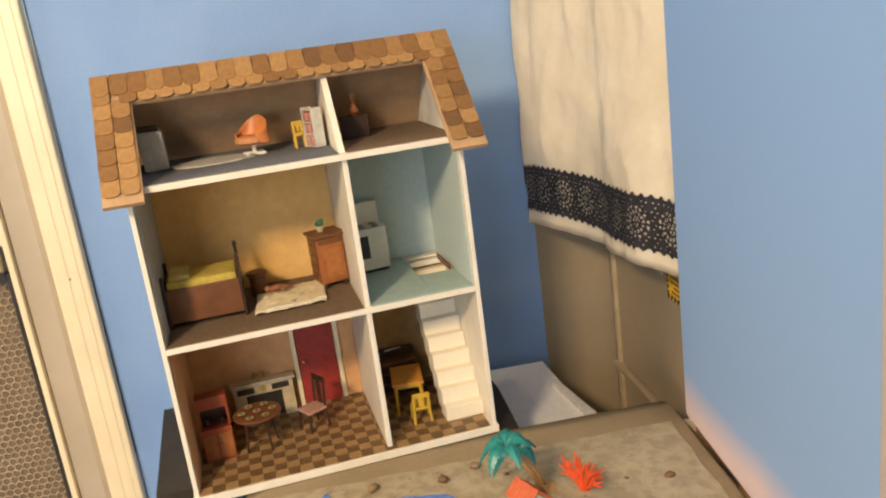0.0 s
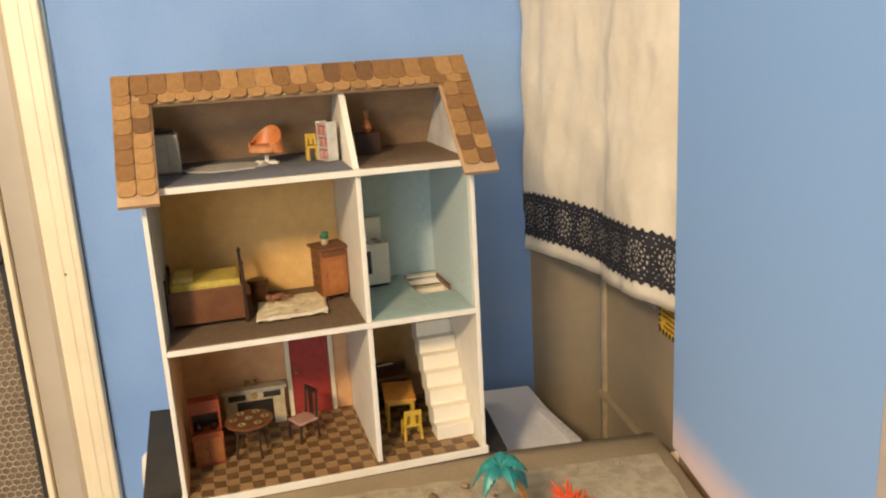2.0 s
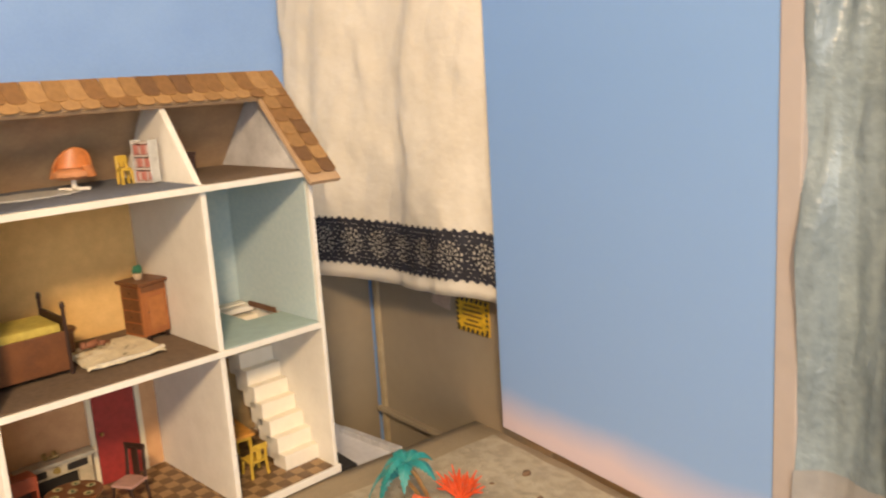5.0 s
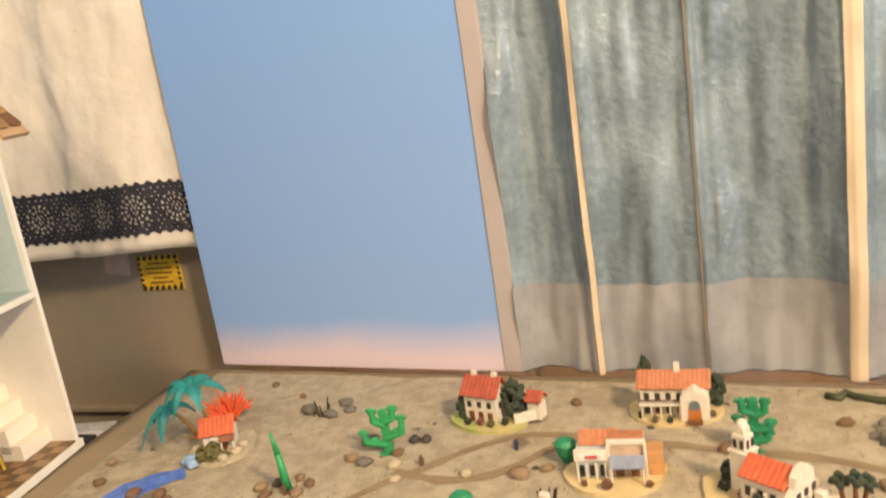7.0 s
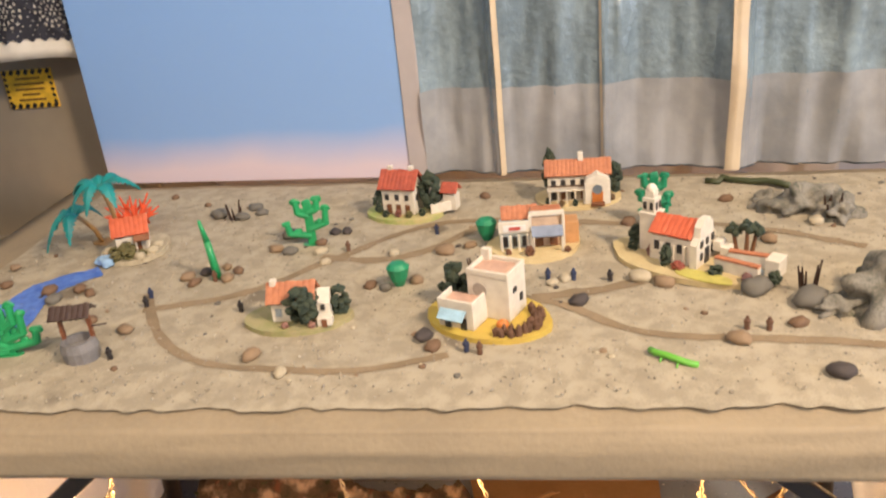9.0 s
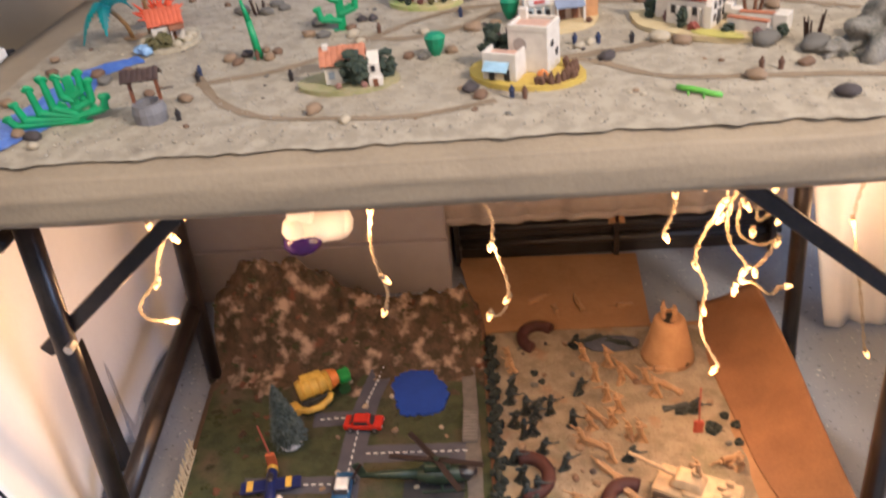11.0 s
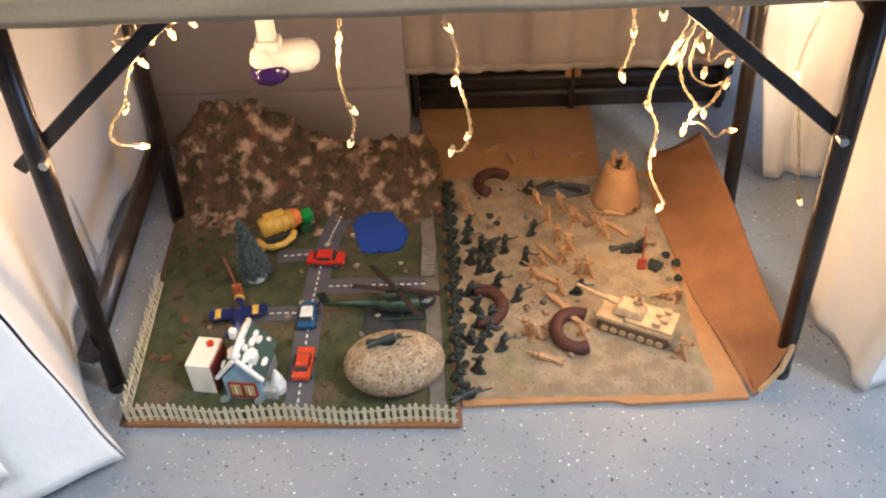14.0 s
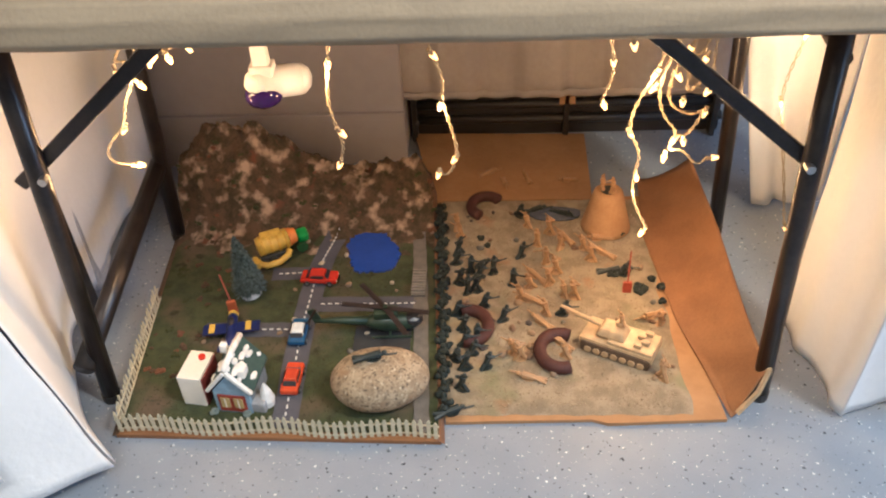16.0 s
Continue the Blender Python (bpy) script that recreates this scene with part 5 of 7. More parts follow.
for k, (a, b, r, h) in enumerate(((-0.060, -0.006, 0.006, 0.012), (-0.036, -0.012, 0.006, 0.016), (0.036, -0.022, 0.008, 0.012), (0.088, -0.012, 0.007, 0.014), (0.066, -0.022, 0.007, 0.010), (-0.066, 0.010, 0.008, 0.022))):
    shrub(t, a, b, 0.004, r, h, 61 + k, (BUSH, plain("maroon_planting", (0.15, 0.07, 0.06)), BUSH)[k % 3])
shrub(t, 0.0, -0.028, 0.004, 0.007, 0.011, 71, plain("red_flowers", (0.30, 0.07, 0.04)))


def cactus(label, x, y, rz, arms, m, flat=0.0022, group="plastic cacti"):
    """Flat moulded plastic plant: a trunk and arms of (start height, reach, rise) with knobs."""
    t = thing("plastic_cactus", label, "plant", on_sand(x, y, rz, -0.001), group)
    H = arms[0]
    bm = box((0, 0, H / 2), (0.010, flat * 2, H), 0.0012)
    blob((0, 0, H), (0.006, flat, 0.005), bm, 0.3)
    part("trunk", bm, m, t)
    for k, (z, dx, up) in enumerate(arms[1:]):
        bm = rod((0, 0, z), (dx, 0, z + 0.25 * up), 0.0042, n=8)
        rod((dx, 0, z + 0.2 * up), (dx * 1.1, 0, z + up), 0.0044, bm, r2=0.0034, n=8)
        blob((dx * 1.1, 0, z + up), (0.006, flat, 0.004), bm, 0.5, seed=k)
        blob((dx * 0.6, 0, z + 0.3 * up), (0.005, flat, 0.005), bm, 0.5, seed=k + 3)
        part("arm", bm, m, t)
    part("foot", oval(0.012, 0.006, 0, 0.002), m, t)
    return t


cactus("bright green branching plastic cactus standing among stones", 0.384, -0.245, 8, [0.052, (0.012, -0.024, 0.016), (0.020, 0.018, 0.024), (0.036, -0.012, 0.018), (0.040, 0.010, 0.016)], GREEN)
cactus("large green plastic plant standing by the blue stream", 0.150, -0.480, 12, [0.046, (0.006, -0.052, 0.022), (0.008, -0.036, 0.034), (0.010, -0.022, 0.040), (0.008, 0.026, 0.016), (0.016, 0.016, 0.026), (0.024, -0.010, 0.026), (0.004, -0.062, 0.010), (0.028, 0.010, 0.024)], GREEN)
cactus("green plastic tree with knobbly arms behind the church", 0.772, -0.228, 0, [0.058, (0.010, -0.010, 0.008), (0.014, 0.012, 0.010), (0.028, -0.013, 0.012), (0.026, 0.014, 0.010), (0.044, -0.010, 0.014), (0.042, 0.010, 0.016)], plain("deep_green_plastic", (0.01, 0.20, 0.09), 0.4))
t = thing("plastic_coral", "spiky orange fan-shaped plastic coral plant", "plant", on_sand(0.130, -0.170, 40, -0.001) @ Matrix.Scale(0.74, 4))
part("foot", oval(0.012, 0.006, 0, 0.002), ORANGE, t)
for k in range(9):
    a = radians(-56 + 14 * k)
    L = 0.050 + 0.008 * math.sin(k * 2.3)
    bm = rod((0, 0, 0), (0.6 * L * math.sin(a), 0.006 * math.sin(k * 3), 0.6 * L * math.cos(a) + 0.004), 0.0036, None, 0.0032, n=7)
    for da, q in ((-0.32, 0.9), (0.02, 1.12), (0.34, 0.92)):
        rod((0.55 * L * math.sin(a), 0.006 * math.sin(k * 3), 0.55 * L * math.cos(a) + 0.004), (q * L * math.sin(a + da * 0.6), 0.010 * math.sin(k * 3 + da), q * L * math.cos(a + da * 0.6) + 0.004), 0.0030, bm, 0.0012, n=6)
    part("branch", bm, ORANGE, t)
t = thing("plastic_column_cactus", "tall narrow green plastic cactus among stones", "plant", on_sand(0.300, -0.330, 0, -0.001), "plastic cacti")
part("stem", rod((0, 0, 0), (-0.004, 0, 0.045), 0.0050, r2=0.0036, n=10), GREEN, t, smooth=True)
part("tip", rod((-0.004, 0, 0.0445), (-0.009, 0.002, 0.068), 0.0036, r2=0.0016, n=10), GREEN, t, smooth=True)
part("foot", oval(0.007, 0.005, 0, 0.002), GREEN, t)
for x, y in ((0.588, -0.256), (0.505, -0.360)):
    t = thing("green_plastic_bush", "bright green cone-shaped plastic bush", "plant", on_sand(x, y, 20, -0.001), "green plastic bushes")
    part("bush", lathe([(0.004, 0), (0.009, 0.010), (0.012, 0.022), (0.008, 0.026), (0.003, 0.027)], n=12), plain("bush_green", (0.02, 0.26, 0.12), 0.45), t)

# palm with two crowns of teal fronds
t = thing("plastic_palm", "plastic double palm tree with teal fronds and tan trunks", "plant", on_sand(0.115, -0.212, 0, -0.001))
part("foot", oval(0.022, 0.012, 0, 0.002), plain("tan_trunk_foot", (0.42, 0.25, 0.10)), t)
for hub, foot, crown in (((0.036, -0.050, 0.090), (0.014, -0.004, 0.0), ((8, 0.046, 0.012), (62, 0.030, 0.006), (118, 0.030, 0.010), (165, 0.044, 0.016), (212, 0.038, 0.026), (262, 0.034, 0.024), (318, 0.040, 0.020))),
                         ((-0.020, -0.026, 0.048), (-0.010, 0.0, 0.0), ((30, 0.030, 0.012), (110, 0.026, 0.010), (178, 0.030, 0.020), (225, 0.042, 0.034), (280, 0.036, 0.026)))):
    h, f = Vector(hub), Vector(foot)
    part("trunk", tube([f, f.lerp(h, 0.4) + Vector((0.003, 0.004, 0)), f.lerp(h, 0.75) + Vector((0.002, 0.003, 0)), h], 0.0028), plain("tan_trunk", (0.42, 0.25, 0.10)), t, smooth=True)
    for a, L, dr in crown:
        ca, sa = math.cos(radians(a)), math.sin(radians(a))

        def frond(u, v, ca=ca, sa=sa, L=L, dr=dr, h=h):
            w = 0.0062 * math.sin(math.pi * min(1, 0.10 + 0.88 * u)) * (1 + 0.5 * (int(u * 20) % 2))
            r, side = L * u, (v - 0.5) * 2 * w
            return (h.x + r * ca - side * sa, h.y + r * sa + side * ca, h.z + 0.014 * math.sin(u * 2.6) - 1.25 * dr * u * u - 0.5 * abs(side))
        part("frond", surface(20, 4, frond, 0.0012), TEAL, t)
# stream
STREAM_LINE = smooth_line([(0.148, -0.300), (0.110, -0.330), (0.096, -0.372), (0.105, -0.43), (0.085, -0.485), (0.06, -0.51)])


def stream_point(u, v):
    p, q = glide(STREAM_LINE, u), glide(STREAM_LINE, min(1, u + 0.02)) - glide(STREAM_LINE, max(0, u - 0.02))
    side = Vector((-q.y, q.x, 0)).normalized()
    r = p + side * (v - 0.5) * (0.024 + 0.066 * u + 0.010 * noise.noise((u * 12, v, 0)))
    return (r.x, r.y, sand_z(r.x, r.y) + 0.0012 + 0.0006 * noise.noise((r.x * 200, r.y * 200, 0)))


tagged(part("stream", surface(60, 10, stream_point), STREAM, smooth=True), "bright blue grainy stream laid across the sand", "stream", kind="structure")
# well
t = thing("toy_well", "small grey stone well with a brown roof", "well", on_sand(0.228, -0.490, 10, -0.001))
part("stone_ring", lathe([(0.016, 0), (0.017, 0.012), (0.015, 0.020), (0.011, 0.020), (0.011, 0.012)], n=16), plain("grey_stone", (0.20, 0.19, 0.19), 0.8), t)
for x in (-0.013, 0.013):
    part("post", box((x, 0.004, 0.027), (0.003, 0.004, 0.030)), plain("red_brown_post", (0.20, 0.07, 0.03)), t)
part("roof", gable_roof(0.032, 0.018, 0.041, 0.008, 0.002, (0, 0.004)), plain("well_roof", (0.055, 0.03, 0.022)), t)
part("crank", rod((0.013, 0.004, 0.030), (0.028, 0.004, 0.031), 0.0008), DARK_WOOD, t)


# loose things on the sand
STONES = [mat("stone_" + n, c, tuple(0.65 * v for v in c), 60, 0.75, 0.4) for n, c in (("tan", (0.30, 0.20, 0.115)), ("grey", (0.16, 0.145, 0.12)), ("dark", (0.07, 0.055, 0.05)), ("pale", (0.50, 0.42, 0.29)), ("brown", (0.19, 0.11, 0.06)))]
stone_me = {}


def stone(x, y, r, k, z=None, group="stones on the sand", seed=0):
    key = (k, seed % 4)
    if key not in stone_me:
        ob = part("stone", blob((0, 0, 0.42), (1, 0.78, 0.55), None, 0.35, 0, 2, seed + 0.7 * k), STONES[k], smooth=True)
        stone_me[key] = ob.data
    else:
        ob = new("stone", stone_me[key])
    ob.matrix_basis = (pose(x, y, sand_z(x, y) - 0.001 if z is None else z, 0, 0, (x * 977 + y * 613) % 360)) @ Matrix.Scale(r, 4)
    return tagged(ob, ("smooth tan pebble", "rough grey stone", "small dark stone", "pale cream pebble", "smooth brown pebble")[k] + " lying on the ground", "stone", group)


for i, (x, y, r, k) in enumerate(((0.033, -0.286, 0.007, 0), (0.116, -0.353, 0.010, 4), (0.150, -0.350, 0.009, 4), (0.168, -0.362, 0.008, 4), (0.132, -0.372, 0.010, 1), (0.247, -0.443, 0.009, 0),
        (0.393, -0.498, 0.010, 0), (0.428, -0.526, 0.008, 3), (0.683, -0.413, 0.010, 2), (0.812, -0.489, 0.011, 0), (0.876, -0.541, 0.011, 2), (0.264, -0.327, 0.009, 0), (0.313, -0.336, 0.009, 0), (0.318, -0.316, 0.008, 4),
        (0.283, -0.318, 0.009, 2), (0.278, -0.342, 0.008, 4), (0.301, -0.304, 0.007, 0), (0.475, -0.362, 0.008, 4), (0.492, -0.368, 0.008, 1), (0.522, -0.354, 0.009, 0), (0.545, -0.285, 0.012, 0), (0.57, -0.272, 0.008, 0),
        (0.234, -0.145, 0.013, 1), (0.268, -0.156, 0.011, 1), (0.276, -0.124, 0.010, 1), (0.290, -0.142, 0.009, 1), (0.364, -0.271, 0.010, 1), (0.401, -0.274, 0.009, 3), (0.404, -0.215, 0.008, 2), (0.418, -0.214, 0.008, 2),
        (0.352, -0.225, 0.012, 1), (0.345, -0.262, 0.009, 0), (0.395, -0.246, 0.008, 4), (0.139, -0.065, 0.007, 4), (0.577, -0.122, 0.008, 4), (0.413, -0.303, 0.007, 3), (0.487, -0.288, 0.008, 3), (0.745, -0.224, 0.010, 4),
        (0.744, -0.368, 0.012, 3), (0.765, -0.379, 0.011, 0), (0.659, -0.372, 0.007, 3), (0.672, -0.362, 0.008, 3), (0.881, -0.289, 0.010, 0), (0.866, -0.462, 0.009, 4), (0.545, -0.470, 0.010, 2), (0.555, -0.488, 0.009, 4),
        (0.94, -0.245, 0.010, 3), (0.885, -0.425, 0.018, 1), (0.845, -0.400, 0.016, 1),
        (0.862, -0.165, 0.009, 4), (0.70, -0.168, 0.006, 0), (0.200, -0.10, 0.006, 4), (0.05, -0.33, 0.008, 4), (0.04, -0.42, 0.009, 0), (0.075, -0.52, 0.010, 4), (0.095, -0.505, 0.009, 0), (0.125, -0.535, 0.007, 3), (0.115, -0.515, 0.010, 2), (0.20, -0.42, 0.008, 4))):
    stone(x, y, r, k, seed=i)
rnd = random.Random(8)
for i in range(60):
    x, y = rnd.uniform(0.03, 1.05), rnd.uniform(-0.55, -0.10)
    stone(x, y, rnd.uniform(0.002, 0.004), rnd.choice((0, 1, 2, 3, 4)), seed=i)

ROCK = mat("rough_grey_rock", (0.22, 0.20, 0.165), (0.10, 0.095, 0.075), 50, 0.9, 1.0, fine=8, contrast=0.25, spots=(((0.30, 0.26, 0.19), 60, 0.58, 0.12), ((0.07, 0.075, 0.05), 45, 0.60, 0.1)))
for i, (x, y, a, b, c, rz) in enumerate(((0.938, -0.205, 0.040, 0.024, 0.022, 20), (0.968, -0.228, 0.026, 0.020, 0.018, 70), (0.905, -0.188, 0.018, 0.014, 0.012, 10), (0.958, -0.425, 0.046, 0.034, 0.034, 30), (0.990, -0.385, 0.030, 0.024, 0.026, 110), (0.905, -0.440, 0.022, 0.013, 0.010, 15))):
    ob = part("rock", blob((0, 0, c * 0.35), (a, b, c), None, 0.75, 0, 4, i + 2.0, 2.1), ROCK, smooth=True)
    ob.matrix_basis = on_sand(x, y, rz, -0.002)
    tagged(ob, "rough pitted grey-green rock half sunk in the sand", "rock", "rough rocks")

# twigs and driftwood clumps
def twigs(x, y, n, h, seed, label="clump of thin dark upright twigs"):
    t = thing("twig_clump", label, "twigs", on_sand(x, y, 0, -0.002), "twig clumps")
    rr = random.Random(seed)
    for k in range(n):
        a = rr.uniform(0, 6.28)
        part("twig", rod((0.006 * math.cos(a), 0.004 * math.sin(a), 0), (0.010 * math.cos(a), 0.008 * math.sin(a), h * rr.uniform(0.6, 1)), 0.0016, r2=0.0008, n=5), DARK_WOOD, t)


twigs(0.258, -0.155, 5, 0.028, 1)
twigs(0.889, -0.402, 7, 0.034, 2)
twigs(0.958, -0.235, 8, 0.034, 3)
twigs(0.582, -0.330, 6, 0.020, 4, "small bundle of dark brown sticks")
t = thing("toy_snake", "dark green rubber toy snake on the sand", "snake", on_sand(0.90, -0.125, 0))
part("snake", tube([(-0.05, 0.022, 0.002), (-0.038, 0.012, 0.003), (-0.030, 0.028, 0.003), (-0.022, 0.018, 0.003), (0.0, 0.006, 0.004), (0.016, 0.0, 0.006), (0.030, -0.010, 0.006), (0.040, -0.020, 0.005)], 0.0042, n=8), plain("dark_green_rubber", (0.05, 0.06, 0.02), 0.5), t, smooth=True)
t = thing("toy_crocodile", "bright green plastic toy crocodile on the sand", "crocodile", on_sand(0.753, -0.516, -38) @ Matrix.Scale(0.68, 4))
bm = tube([(-0.030, 0.003, 0.004), (-0.020, 0, 0.005), (-0.008, 0, 0.006), (0.006, 0, 0.006), (0.018, 0.002, 0.004), (0.032, 0.008, 0.002)], 0.0042, n=8)
for sx in (-0.012, 0.010):
    for sy in (-1, 1):
        rod((sx, 0, 0.004), (sx + 0.004, sy * 0.010, 0.001), 0.0015, bm, n=5)
part("crocodile", bm, plain("lime_plastic", (0.16, 0.48, 0.05), 0.4), t, smooth=True)
t = thing("three_palms", "three tiny brown-trunked trees with dark crowns", "trees", on_sand(0.848, -0.335, 0, -0.002))
for k, (a, b, h) in enumerate(((-0.012, 0, 0.036), (0.0, -0.004, 0.040), (0.010, 0.002, 0.034))):
    part("trunk", rod((a * 0.5, b, 0), (a, b, h), 0.0026, r2=0.0018), plain("brown_trunk", (0.16, 0.07, 0.03)), t)
    bm = bmesh.new()
    for q in range(8):
        blob((a + 0.005 * math.cos(q * 0.8), b + 0.005 * math.sin(q * 0.8), h + 0.002 * (q % 3)), (0.004, 0.004, 0.004), bm, 0.5, sub=1, seed=q)
    part("crown", bm, BUSH, t)


def tiny_figure(x, y, m, i, h=0.013):
    """A plain peg-shaped figure, one mesh."""
    bm = lathe([(0.0026, 0), (0.0024, h * 0.45), (0.0032, h * 0.55), (0.0028, h * 0.75), (0.0012, h * 0.8)], n=8)
    blob((0, 0, h * 0.9), (0.0018, 0.0018, 0.0020), bm, sub=1)
    ob = part("tiny_figure", bm, m)
    ob.matrix_basis = on_sand(x, y, 40 * i, -0.0005)
    tagged(ob, "tiny plain painted peg figure standing on the sand", "figure", "tiny figures")


FIGM = [plain("navy_figure", (0.03, 0.04, 0.09)), plain("brown_figure", (0.14, 0.07, 0.04)), plain("black_figure", (0.025, 0.02, 0.02))]
for i, (x, y) in enumerate(((0.585, -0.494), (0.597, -0.499), (0.353, -0.408), (0.528, -0.230), (0.432, -0.270), (0.246, -0.392), (0.242, -0.372), (0.822, -0.469), (0.715, -0.366), (0.655, -0.362), (0.30, -0.338), (0.256, -0.492), (0.68, -0.362), (0.84, -0.47))):
    tiny_figure(x, y, FIGM[i % 3], i)

# fine gravel scattered through the sand
gv, gf, rnd = [], [], random.Random(12)
for i in range(5200):
    x, y = rnd.uniform(0.02, 1.13), rnd.uniform(-0.562, -0.06)
    if y > back_edge(x) - 0.035:
        continue
    q, z, a = rnd.uniform(0.0007, 0.0018), sand_z(x, y), rnd.uniform(0, 6.28)
    n0 = len(gv)
    for k in range(4):
        gv.append((x + q * math.cos(a + k * 1.571), y + q * math.sin(a + k * 1.571), z))
    gv.append((x, y, z + q * 1.1))
    gf += [(n0 + k, n0 + (k + 1) % 4, n0 + 4) for k in range(4)]
gme = bpy.data.meshes.new("gravel")
gme.from_pydata(gv, [], gf)
gme.materials.append(mat("gravel", (0.42, 0.37, 0.28), (0.16, 0.13, 0.10), 300, 0.9, 0.2))
tagged(new("gravel", gme), "fine mixed gravel scattered over the sand", "gravel", kind="stuff")

# ---- under the table: cloths and wall ----
def fold_noise(u, v, a, s):
    return a * (math.sin(u * 19 + s) * 0.6 + math.sin(u * 43 + 2 * v + s) * 0.25 + noise.noise((u * 7, v * 3, s)))


def left_sheet(u, v):
    """u from the back to the front corner, v down."""
    x = lerp(-0.075 - 0.05 * v, lerp(-0.120, 0.040, v), max(0, (u - 0.55) / 0.45) ** 1.6)
    y = lerp(0.16, -0.600, u)
    z = lerp(0.70, 0.025 + 0.012 * math.sin(u * 9), v)
    return (x + fold_noise(u, v, 0.004 * (0.3 + v), 1.0) + 0.006 * noise.noise((u * 5, v * 6, 2)) - 0.02 * math.sin(math.pi * u), y, z)


def left_flap(u, v):
    """u from the front corner away to the side, v down."""
    a = Vector(left_sheet(1.0, v))
    b = Vector((-0.30, lerp(-0.61, -0.72, v), lerp(0.70, 0.015, v)))
    p = a.lerp(b, u)
    p.y += fold_noise(u * 0.45, v, 0.010 * (0.25 + v), 4.0) - 0.05 * v * math.sin(math.pi * u)
    p.z += 0.010 * math.sin(u * 7) * v
    return p


def left_upper(u, v):
    """A second, shorter layer over the corner."""
    p = left_flap(u * 0.75 + 0.22, v * 0.90)
    return (p[0] - 0.016, p[1] - 0.022 - 0.01 * v, p[2])


sh = thing("white_sheet_drape", "white cotton sheet draped over the table corner to the floor", "cloth", pose(0, 0, 0))
part("side_drop", surface(50, 36, left_sheet, 0.0012), SHEET, sh, smooth=True)
part("corner_fold", surface(50, 36, left_flap, 0.0012), SHEET, sh, smooth=True)
part("upper_layer", surface(40, 30, left_upper, 0.0012), SHEET, sh, smooth=True)


def right_sheet(u, v):
    """u from the back to the front corner, v down."""
    x = lerp(1.165, lerp(1.124, 1.160, u), v)
    y = lerp(lerp(-0.22, -0.56, u), lerp(-0.289, -0.498, u), v)
    return (x + fold_noise(u * 0.5, v, 0.008 * (0.3 + v), 2.0), y, lerp(0.70, 0.012 + 0.01 * (1 - u), v))


def right_flap(u, v):
    a = Vector(right_sheet(1.0, v))
    p = a.lerp(Vector((1.45, lerp(-0.60, -0.44, v), lerp(0.70, 0.02, v))), u)
    p.y += fold_noise(u * 0.5, v, 0.014 * (0.25 + v), 6.0)
    return p


sh = thing("white_sheet_drape", "white cotton sheet draped over the table end to the floor", "cloth", pose(0, 0, 0))
part("side_drop", surface(50, 36, right_sheet, 0.0012), SHEET, sh, smooth=True)
part("corner_fold", surface(40, 36, right_flap, 0.0012), SHEET, sh, smooth=True)
sh = thing("white_sheet", "white cotton sheet hanging behind the table leg", "cloth", pose(0, 0, 0))
part("cloth", surface(30, 30, lambda u, v: (lerp(1.045 + 0.115 * v ** 1.3, 1.30, u), 0.065 + fold_noise(u * 0.6, v, 0.010, 3.0), lerp(0.70, 0.012, v)), 0.0012), SHEET, sh, smooth=True)

# Unseen length of sheet added to keep daylight off the back sheet and floor.
part("daylight_block_drop", surface(30, 24, lambda u, v: (1.30 + 0.03 * u + fold_noise(u * 0.6, v, 0.010, 8.0), lerp(0.066, -0.54, u), lerp(0.70, 0.012, v)), 0.0012), SHEET, sh, smooth=True)

VAL = cloth_mat("beige_valance_cloth", (0.42, 0.37, 0.32), (0.36, 0.31, 0.27), 0.15)
sh = thing("pleated_valance", "beige pleated cloth hanging above the black heater", "curtain", pose(0, 0, 0))
part("cloth", surface(90, 14, lambda u, v: (lerp(0.405, 1.13, u), 0.285 + 0.010 * math.tanh(4 * math.sin(u * 24)) + 0.004 * noise.noise((u * 20, v * 3, 1)), lerp(0.72, 0.148 - 0.006 * math.sin(u * 24), v)), 0.0012), VAL, sh, smooth=True)
ht = thing("baseboard_heater", "black metal baseboard heater along the wall", "heater", pose(0, 0, 0))
part("body", box((0.80, 0.455, 0.15), (0.72, 0.16, 0.30), 0.004), BLACK, ht)
for z in (0.045, 0.085, 0.125):
    part("rail", rod((0.44, 0.368, z), (1.16, 0.368, z), 0.011, n=10), BLACK, ht, smooth=True)
for x in (0.445, 0.80, 1.14):
    part("bracket", box((x, 0.362, 0.075), (0.012, 0.03, 0.15), 0.002), BLACK, ht)
part("bolt", rod((0.452, 0.352, 0.050), (0.452, 0.344, 0.050), 0.004), plain("grey_bolt", (0.3, 0.3, 0.3), 0.4, 0.8), ht)
part("wooden_tab", box((0.80, 0.352, 0.120), (0.036, 0.010, 0.055), 0.002), CARD_LIGHT, ht, "small pale wooden tab")
part("hem", surface(90, 2, lambda u, v: (lerp(0.405, 1.13, u), 0.2825 + 0.010 * math.tanh(4 * math.sin(u * 24)), lerp(0.166, 0.150, v) - 0.006 * math.sin(u * 24)), 0.001), VAL, sh, smooth=True)

# ---- string lights ----
WIRE = plain("white_wire", (0.46, 0.37, 0.23), 0.5)
SOCKET = plain("white_socket", (0.40, 0.32, 0.20), 0.5)
BULB = glow("lit_bulb", (1.0, 0.53, 0.145), 3.8)
lamps = []


